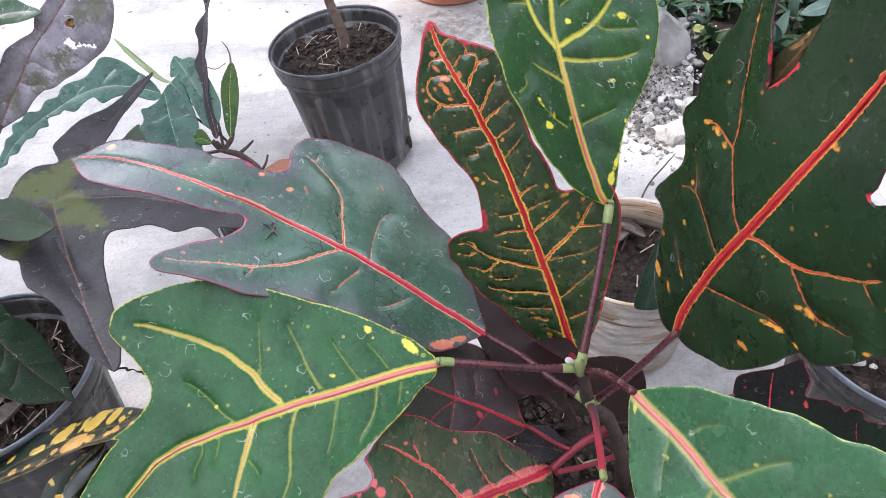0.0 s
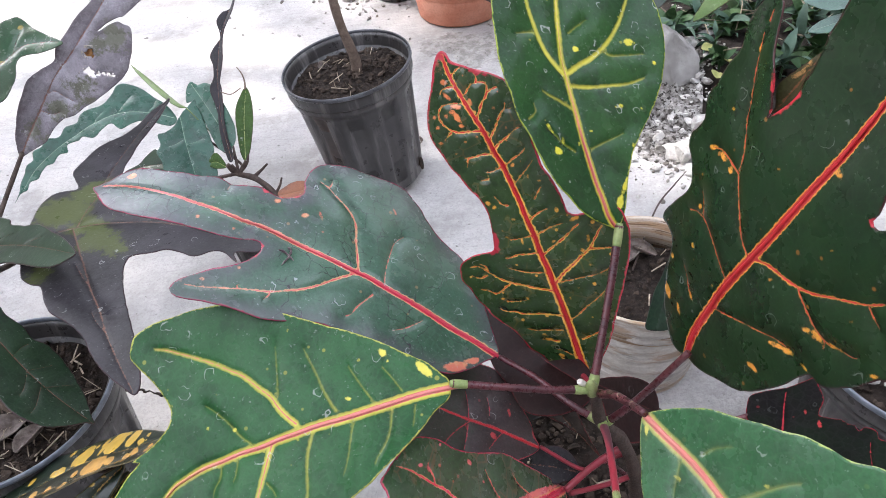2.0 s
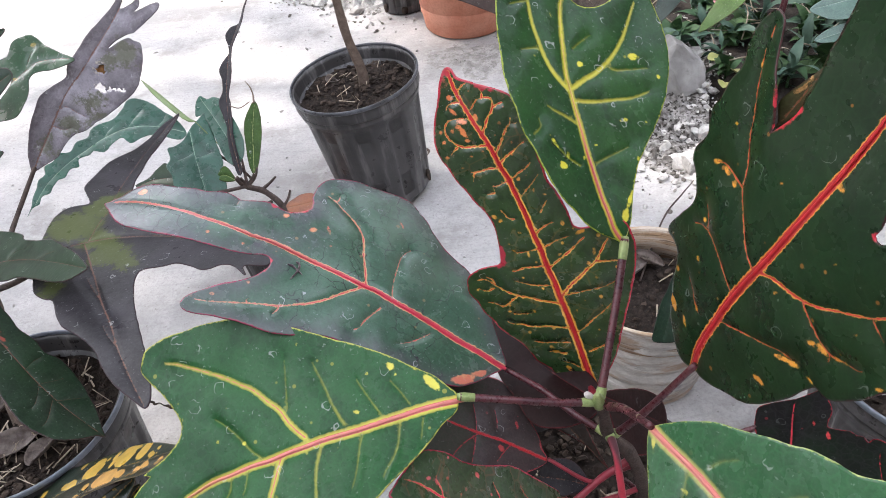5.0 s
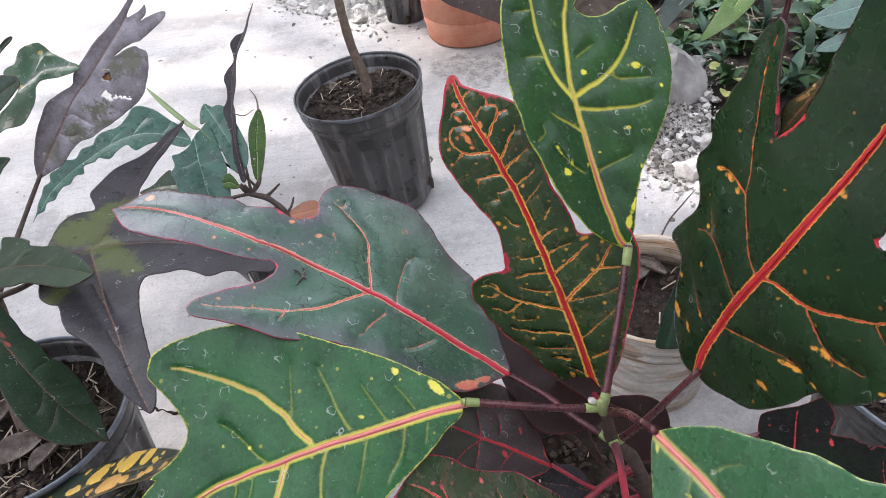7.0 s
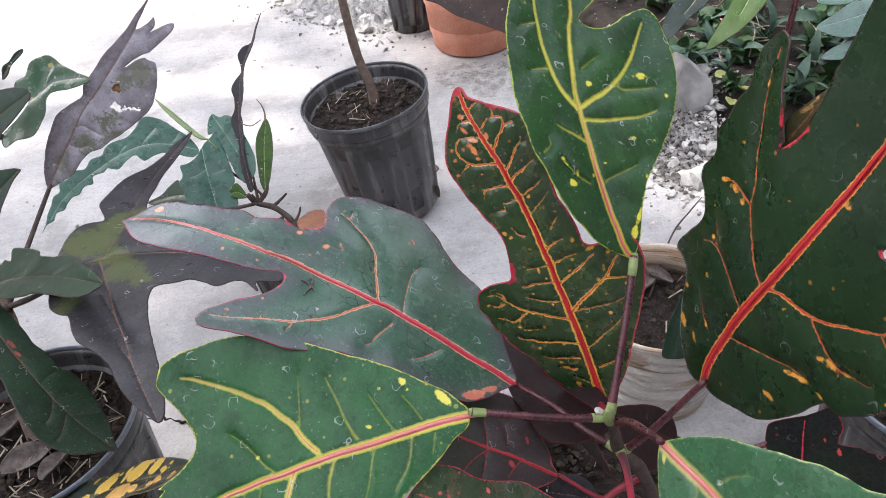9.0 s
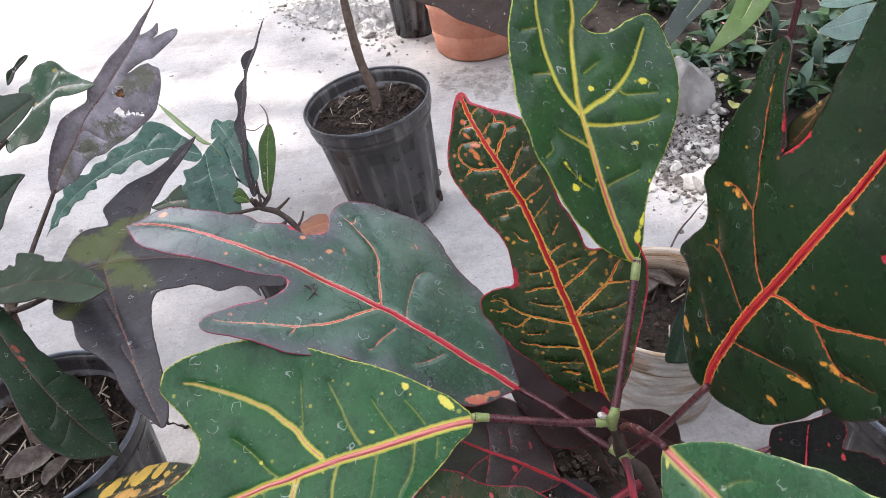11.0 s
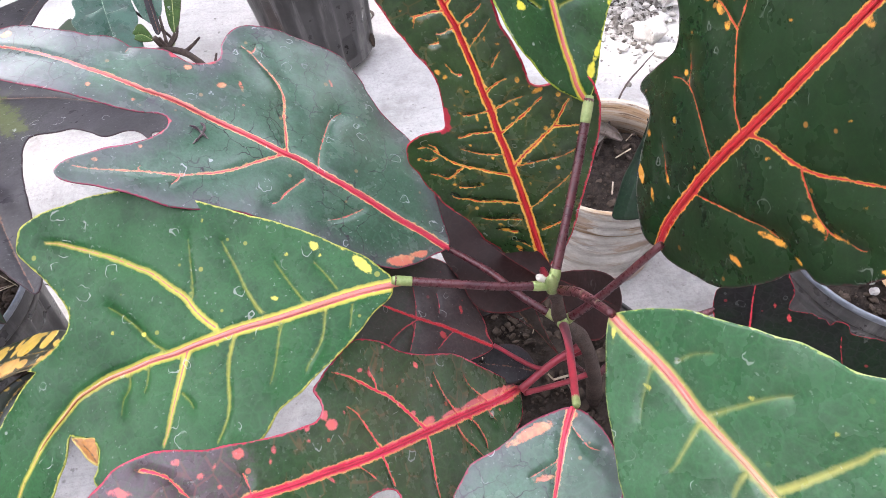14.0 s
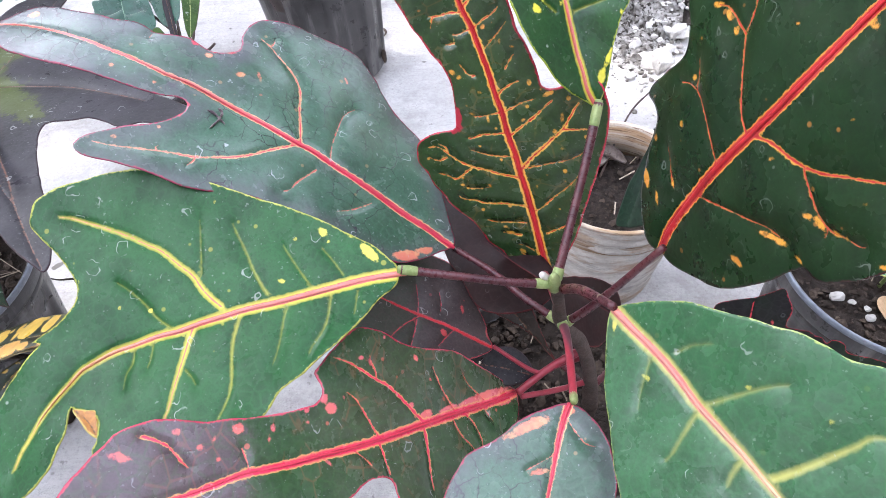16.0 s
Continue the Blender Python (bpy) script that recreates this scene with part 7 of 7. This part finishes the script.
# stems of the wavy plant
at = wavy_plant.location
for course in (((-0.192, 0.722, 0.097), (-0.180, 0.735, 0.10), (-0.172, 0.737, 0.106)), ((-0.178, 0.712, 0.088), (-0.190, 0.705, 0.088), (-0.199, 0.703, 0.092)), ((-0.168, 0.703, 0.080), (-0.160, 0.715, 0.086), (-0.156, 0.722, 0.094)), ((-0.205, 0.727, 0.104), (-0.196, 0.735, 0.110), (-0.193, 0.745, 0.118))):
    part("twig", tube(course, [0.0022, 0.0018, 0.0012], 7, 10, 0.4, at), DARK_BARK, wavy_plant)
part("stem", tube([(-0.185, 0.672, 0.05), (-0.165, 0.700, 0.078), (-0.185, 0.722, 0.095), (-0.208, 0.727, 0.104), (-0.216, 0.727, 0.118)], [0.0045, 0.004, 0.0036, 0.0034, 0.0028], 10, 30, 0.25, at), DARK_BARK, wavy_plant, "gnarled dark stem")
for foot in ((-0.247, 0.772, 0.132), (-0.243, 0.711, 0.111), (-0.209, 0.749, 0.129), (-0.211, 0.727, 0.117), (-0.196, 0.737, 0.114), (-0.259, 0.783, 0.169), (-0.239, 0.700, 0.116), (-0.215, 0.725, 0.115)):
    start = (-0.206, 0.727, 0.104)
    mid = [(a + b) / 2 for a, b in zip(start, foot)] if foot[1] < 0.76 else (-0.222, 0.80, 0.07)
    grassy = foot[2] > 0.15
    part("petiole", tube([start, mid, foot], [0.0012, 0.0008, 0.0006] if grassy else [0.0022, 0.0018, 0.0015], 8, 10, 0.1, at), NODE_GREEN if grassy else DARK_BARK, wavy_plant)
for plant, foot, reach in ((streaked_croton, (0.57, 1.00, 0.02), ((0.446, 0.873, 0.294), (0.442, 0.960, 0.248))), (bronze_plant, (0.128, 1.362, 0.15), ((0.157, 1.251, 0.28),)), (pale_plant, (0.86, 1.02, 0.02), ((0.80, 1.03, 0.10), (0.79, 0.98, 0.08), (0.84, 1.05, 0.12)))):
    for tip in reach:
        mid = (foot[0], foot[1], tip[2] * 0.8)
        part("stem", tube([foot, mid, tip], [0.0040, 0.0022, 0.0014], 8, 20, 0.1, plant.location), PETIOLE, plant)

part("tendril", tube([(-0.1903, 0.8085, 0.1700), (-0.1902, 0.8168, 0.1775), (-0.1930, 0.8242, 0.1842), (-0.1985, 0.8303, 0.1906)], [0.0014, 0.0010, 0.0008, 0.0005], 7, 16, 0.1, at), BARK, wavy_plant, "thin bare leaf tip")
part("twig", tube([(-0.2182, 0.8029, 0.1731), (-0.2070, 0.8020, 0.1696), (-0.1950, 0.8093, 0.1726)], [0.0007, 0.0007, 0.0005], 6, 12, 0.1, at), BARK, wavy_plant)
# a dark cracked scar on the dusty leaf
SCAR = speckled("dark_leaf_scar", (0.045, 0.026, 0.036), (0.24, 0.19, 0.19), 420.0, 0.6, 0.0004, 0.3)
for course in (((-0.0608, 0.2792, 0.3568), (-0.0582, 0.2786, 0.3554), (-0.0560, 0.2767, 0.3537), (-0.0539, 0.2747, 0.3521)), ((-0.0560, 0.2767, 0.3537), (-0.0572, 0.2744, 0.3537), (-0.0595, 0.2708, 0.3537)), ((-0.0560, 0.2767, 0.3537), (-0.0552, 0.2800, 0.3543), (-0.0567, 0.2816, 0.3555))):
    part("scar", tube(course, [0.0002, 0.0006, 0.0004, 0.0006, 0.0002], 7, 24, 0.9, croton.location), SCAR, croton, "dark cracked scar on the blade")

# a small variegated seedling in the pot with the blue-grey rim
seedling = thing("seedling", (0.352, 0.306, 0.150), "small seedling with a cream-edged green leaf", "seedling")
part("stem", tube([(0.352, 0.306, 0.148), (0.351, 0.304, 0.165), (0.346, 0.300, 0.180)], [0.0016, 0.0013, 0.0011], 8, 12, 0.1, seedling.location), NODE_GREEN, seedling)
leaf(seedling, "variegated", "green leaf with cream blotches", (0.346, 0.300, 0.180), (0, 0, 180), (0.0, 0.0, -1.5, 0.0, 0.0, 0.0, 0.0, 0.0),
     [(-12, -4), (0, -7), (9, -6), (20, -2)], [(18, 4), (10, 9), (2, 13), (-8, 10), (-14, 3)],
     [(0.5, [(-10, 2), (4, 2), (18, 0)])], [(14, 1, 2.5, 1.6, 20), (4, -4, 2.0, 1.5, 0), (2, 9, 2.4, 1.4, -20), (-6, -3, 1.8, 1.4, 0), (9, 6, 1.6, 1.2, 40)], step=2.0)

# a thin dry twig leaning out of the chalky pot
twig = thing("twig", (0.212, 0.50, 0.10), "thin dry twig leaning from the chalky pot", "twig")
part("wood", tube([(0.205, 0.49, 0.098), (0.255, 0.575, 0.098), (0.310, 0.66, 0.06), (0.362, 0.745, 0.012)], [0.0011, 0.0010, 0.0009, 0.0006], 6, 24, 0.3, twig.location), DARK_BARK, twig)
hook = thing("twig", (0.015, 0.909, 0.002), "short crooked dark twig on the concrete", "twig")
part("wood", tube([(0.006, 0.918, 0.003), (0.015, 0.914, 0.005), (0.019, 0.905, 0.005), (0.015, 0.897, 0.003)], [0.001, 0.0018, 0.0016, 0.0008], 8, 20, 0.4, hook.location), DARK_BARK, hook)



def dry_curl(at, turn, length, wide, curl, label):
    """A small dead leaf rolled lengthwise."""
    ob = thing("dry_leaf", at, label, "leaf", "dead leaves in the pot")
    bm = bmesh.new()
    rows = []
    for i in range(13):
        s = i / 12
        w = wide * math.sin(math.pi * (0.04 + 0.92 * s)) ** 0.7
        row = []
        for j in range(9):
            a = (j / 8 - 0.5) * curl
            row.append(bm.verts.new((length * (s - 0.5), w * math.sin(a) / curl * 2, w * (1 - math.cos(a)) / curl * 2 + 0.15 * length * (s - 0.5) ** 2 + 0.0008 * noise.noise(Vector((i * 0.7, j * 0.7, at[0] * 50))))))
        rows.append(row)
    for p, q in zip(rows, rows[1:]):
        for j in range(8):
            bm.faces.new((p[j], q[j], q[j + 1], p[j + 1]))
    blade = part("blade", bm, DEAD, ob)
    thick = blade.modifiers.new("thickness", "SOLIDIFY")
    thick.thickness = 0.0005
    ob.rotation_euler = (radians(turn[0]), radians(turn[1]), radians(turn[2]))
    return ob


YELLOWED = speckled("yellowed_leaf", (0.36, 0.38, 0.12), (0.46, 0.46, 0.20), 60.0, 0.5, 0.0004, 0.3)
TAN = speckled("tan_dead_leaf", (0.42, 0.27, 0.15), (0.52, 0.36, 0.22), 60.0, 0.6, 0.0005, 0.3)
DEAD = speckled("dead_leaf_skin", (0.07, 0.05, 0.042), (0.20, 0.165, 0.145), 70.0, 0.6, 0.0006, 0.4)
dry_curl((0.202, 0.505, 0.099), (10, 0, 35), 0.042, 0.013, 3.6, "pale curled dead leaf on the pot's soil")
dry_curl((0.222, 0.515, 0.100), (-15, 10, 120), 0.036, 0.011, 4.0, "grey curled dead leaf on the pot's soil")
dry_curl((0.190, 0.520, 0.100), (20, -8, 75), 0.04, 0.012, 3.2, "pale curled dead leaf on the pot's soil")
dry_curl((-0.330, 0.352, 0.146), (14, 5, 35), 0.036, 0.014, 2.4, "brown-grey dead leaf on the soil")
dry_curl((-0.303, 0.342, 0.147), (-12, 8, 70), 0.028, 0.012, 2.6, "pale dead leaf against the pot's wall")
dry_curl((-0.358, 0.386, 0.147), (10, -6, 55), 0.042, 0.010, 3.0, "grey rolled dead leaf on the soil")
dry_curl((0.344, 0.279, 0.157), (12, -10, 60), 0.020, 0.014, 1.2, "tan dead leaf on the pot's soil").children[0].data.materials[0] = TAN
for at, r, seed in (((0.3124, 0.2945, 0.158), 0.0052, 3.0), ((0.3208, 0.2893, 0.157), 0.0026, 6.0), ((0.3258, 0.2750, 0.158), 0.0034, 8.0), ((0.3284, 0.2830, 0.157), 0.0028, 9.0)):
    rock(at, (r, r * 0.9, r * 0.75), seed, STONE, "pale pebble on the pot's dark soil", name="pebble", group="pebbles on the soil")
dry_curl((-0.097, 0.872, 0.156), (20, 15, 50), 0.022, 0.010, 2.0, "pale shard of dead leaf on the soil")
for foot, tip, label in (((-0.052, 0.866, 0.153), (-0.012, 0.912, 0.163), "pale straw lying across the pot's soil"), ((-0.036, 0.885, 0.152), (-0.026, 0.880, 0.166), "short pale straw standing in the soil")):
    straw = thing("straw", foot, label, "straw", "straws on the soil")
    mid = [(a + b) / 2 + c for a, b, c in zip(foot, tip, (0.002, -0.003, 0.001))]
    part("stalk", tube([foot, mid, tip], [0.0011, 0.0009, 0.0005], 6, 14, 0.3, foot), STRAW, straw)
for at, turn in (((0.484, 1.005, 0.045), 20), ((0.50, 0.955, 0.045), 100), ((0.47, 0.93, 0.04), 60)):
    dry_curl(at, (15, 10, turn), 0.026, 0.012, 1.6, "yellow-green fallen leaf on the rubble").children[0].data.materials[0] = YELLOWED

# a grit-filled crack in the concrete
crack = thing("ground_crack", (-0.29, 0.49, 0.0), "dark grit-filled crack in the concrete", "crack", kind="structure")
part("grit", tube([(-0.345, 0.507, 0.0), (-0.325, 0.499, 0.0), (-0.309, 0.4985, 0.0), (-0.305, 0.4945, 0.0), (-0.300, 0.4955, 0.0), (-0.2943, 0.4915, 0.0), (-0.290, 0.4905, 0.0), (-0.2858, 0.4877, 0.0), (-0.282, 0.4885, 0.0), (-0.277, 0.484, 0.0), (-0.2734, 0.480, 0.0), (-0.25, 0.470, 0.0)], [0.0003, 0.0008, 0.0012, 0.0006, 0.0013, 0.0015, 0.0007, 0.0011, 0.0003], 8, 90, 0.9, crack.location), SOIL, crack)

# ---- weeds in the bed ----
def weed_leaf(length, wide, arch):
    bm = bmesh.new()
    rows = []
    for i in range(9):
        s = i / 8
        w = wide * math.sin(math.pi * min(1, 0.06 + 0.94 * s) ** 0.8) * 0.5 if i < 8 else 0.0004
        z = arch * length * (s - s * s * 1.3)
        rows.append([bm.verts.new((length * s, w * k, z + abs(k) * w * 0.25)) for k in (-1, -0.5, 0, 0.5, 1)])
    for a, b in zip(rows, rows[1:]):
        for k in range(4):
            bm.faces.new((a[k], b[k], b[k + 1], a[k + 1]))
    data = bpy.data.meshes.new("leaf")
    bm.to_mesh(data)
    bm.free()
    data.polygons.foreach_set("use_smooth", [True] * len(data.polygons))
    return data


def weed_material(name, a, b):
    n = Nodes(name)
    rnd = n.add("ShaderNodeObjectInfo").outputs["Random"]
    col = n.mix(rnd, a, b)
    col = n.mix(n.math("MULTIPLY", n.ramp(n.noise(120.0, 4.0), 0.4, 0.7), 0.4), col, tuple(c * 0.6 for c in a))
    return n.done(col, 0.55, n.bump(n.noise(200.0, 4.0), 0.0004, 0.5), 0.3)


WEED_SKINS = [weed_material("weed_green", (0.026, 0.070, 0.028), (0.075, 0.145, 0.055)), weed_material("weed_grey_green", (0.040, 0.085, 0.058), (0.085, 0.140, 0.100)), weed_material("weed_dark", (0.022, 0.058, 0.020), (0.060, 0.110, 0.035))]
SHAPES = [weed_leaf(0.050, 0.024, 0.5), weed_leaf(0.065, 0.019, 0.6), weed_leaf(0.04, 0.030, 0.3)]


def weed(at, count, seed, shape, skin, size, label):
    rng = random.Random(seed)
    plant = thing("weed", at, label, "weed", "weeds in the bed")
    part("stem", tube([at, (at[0], at[1], at[2] + 0.02), (at[0] + 0.008, at[1], at[2] + 0.055 * size)], [0.0025, 0.002, 0.0012], 6, 8, 0.1, at), WEED_SKINS[2], plant)
    if not SHAPES[shape].materials:
        SHAPES[shape].materials.append(WEED_SKINS[skin])
    for i in range(count):
        ob = new("leaf", SHAPES[shape])
        ob.parent = plant
        ob.matrix_basis = pose(0, 0, rng.uniform(0.005, 0.05) * size, rng.uniform(-50, 50), rng.uniform(-75, 25), rng.uniform(0, 360)) @ Matrix.Diagonal((size * rng.uniform(0.5, 1.35),) * 3).to_4x4()
    return plant


rng = random.Random(12)
for i in range(260):
    x, y = rng.uniform(0.44, 1.15), rng.uniform(0.90, 1.6)
    if (x - 0.36) * 0.80 + (y - 0.80) * 0.22 < 0.125:
        continue
    k = i % 3
    weed((x, y, 0.03), (11, 9, 12)[k], i, k, k, rng.uniform(0.40, 0.85), ("small green weed with pointed leaves on the earth", "tufted grassy weed on the earth", "low round-leaved weed on the earth")[k])
bm = bmesh.new()
for i in range(150):
    x, y, z = rng.uniform(0.46, 1.0), rng.uniform(0.92, 1.5), rng.uniform(0.035, 0.07)
    if (x - 0.36) * 0.80 + (y - 0.80) * 0.22 < 0.12:
        continue
    a, tall, long = rng.uniform(0, 6.3), rng.uniform(-0.02, 0.05), rng.uniform(0.02, 0.09)
    thin = tube([(x, y, z), (x + 0.5 * long * math.cos(a), y + 0.5 * long * math.sin(a), z + 0.7 * tall), (x + long * math.cos(a + 0.3), y + long * math.sin(a + 0.3), z + tall)], [0.0013, 0.0011, 0.0006], 5, 6, 0.2)
    data = bpy.data.meshes.new("dry_stalks")
    thin.to_mesh(data)
    thin.free()
    bm.from_mesh(data)
    bpy.data.meshes.remove(data)
tagged(mesh_object("dry_stalks", bm, STRAW), "thin dry stalks and straw lying among the weeds", "straw", kind="stuff")
for i, (x, y) in enumerate(((0.535, 1.13), (0.66, 1.30), (0.70, 1.38), (0.62, 1.2))):
    flower = thing("flower", (x, y, 0.075), "small pink flower among the weeds", "flower", "pink flowers")
    part("stem", tube([(x, y, 0.03), (x + 0.004, y, 0.05), (x, y, 0.078)], [0.001, 0.001, 0.0008], 6, 8, 0.0, flower.location), WEED_SKINS[0], flower)
    for j in range(5):
        bm = bmesh.new()
        bmesh.ops.create_uvsphere(bm, u_segments=10, v_segments=6, radius=0.006)
        bmesh.ops.scale(bm, vec=(1.0, 0.6, 0.18), verts=bm.verts)
        petal = part("petal", bm, FLOWER, flower)
        petal.matrix_basis = pose(0, 0, 0.002, 0, -25, 72 * j) @ pose(0.006, 0, 0)


# ---- trees out of view: one shades the yard, one is added for leaf reflections ----
def shade_tree(foot, centre, wide, tall, count, gap, seed, label):
    rng = random.Random(seed)
    tree = thing("shade_tree", (foot.x, foot.y, 0), label, "tree", "shade trees")
    part("trunk", tube([(foot.x, foot.y, -0.05), (foot.x + 0.1, foot.y, 1.2), (foot.x, foot.y + 0.1, 2.6), (foot.x + 0.1, foot.y, centre.z + 0.3)], [0.14, 0.11, 0.09, 0.04], 16, 30, 0.2, tree.location), BARK, tree)
    for k in range(7):
        a = math.tau * k / 7
        tip = (centre.x + 0.75 * wide * math.cos(a), centre.y + 0.75 * wide * math.sin(a), centre.z + 0.4 * math.sin(k * 2.2))
        part("limb", tube([(foot.x + 0.05, foot.y, 2.2 + 0.1 * k), ((foot.x * 2 + tip[0]) / 3, (foot.y * 2 + tip[1]) / 3, 3.0), tip], [0.05, 0.035, 0.012], 10, 16, 0.2, tree.location), BARK, tree)
    verts, faces = [], []
    for i in range(count):
        p = Vector((rng.gauss(0, 1), rng.gauss(0, 1), rng.gauss(0, 1))).normalized() * rng.random() ** 0.45
        p = Vector((p.x * wide, p.y * wide, p.z * tall))
        if noise.noise(p * 1.6 + Vector((4, 1, 7))) < gap:
            continue
        p += centre - tree.location
        turn = Euler((rng.uniform(0, 6.3), rng.uniform(0, 6.3), rng.uniform(0, 6.3))).to_matrix()
        size = rng.uniform(0.06, 0.11)
        k = len(verts)
        for a, b, c in ((-1, 0, 0), (-0.3, 0.4, 0.06), (0.4, 0.32, 0.06), (1, 0, 0), (0.4, -0.32, 0.06), (-0.3, -0.4, 0.06)):
            verts.append(p + turn @ Vector((a, b, c)) * size)
        faces += [(k, k + 1, k + 2, k + 3), (k, k + 3, k + 4, k + 5)]
    data = bpy.data.meshes.new("crown")
    data.from_pydata([tuple(v) for v in verts], [], faces)
    data.materials.append(WEED_SKINS[2])
    crown = new("crown", data)
    crown.parent = tree


crown_at = SUN_WAY * 5.0 + Vector((0.0, -0.06, 0.0))
shade_tree(crown_at, crown_at, 1.75, 1.0, 9000, -0.16, 21, "broad leafy tree shading the yard")
# This crown is added unseen to darken the sky mirrored in the leaves.
shade_tree(Vector((1.7, 3.3, 0.0)), Vector((0.55, 1.55, 3.1)), 1.9, 0.65, 6500, 0.02, 33, "unseen leafy tree added to break up sky reflections")
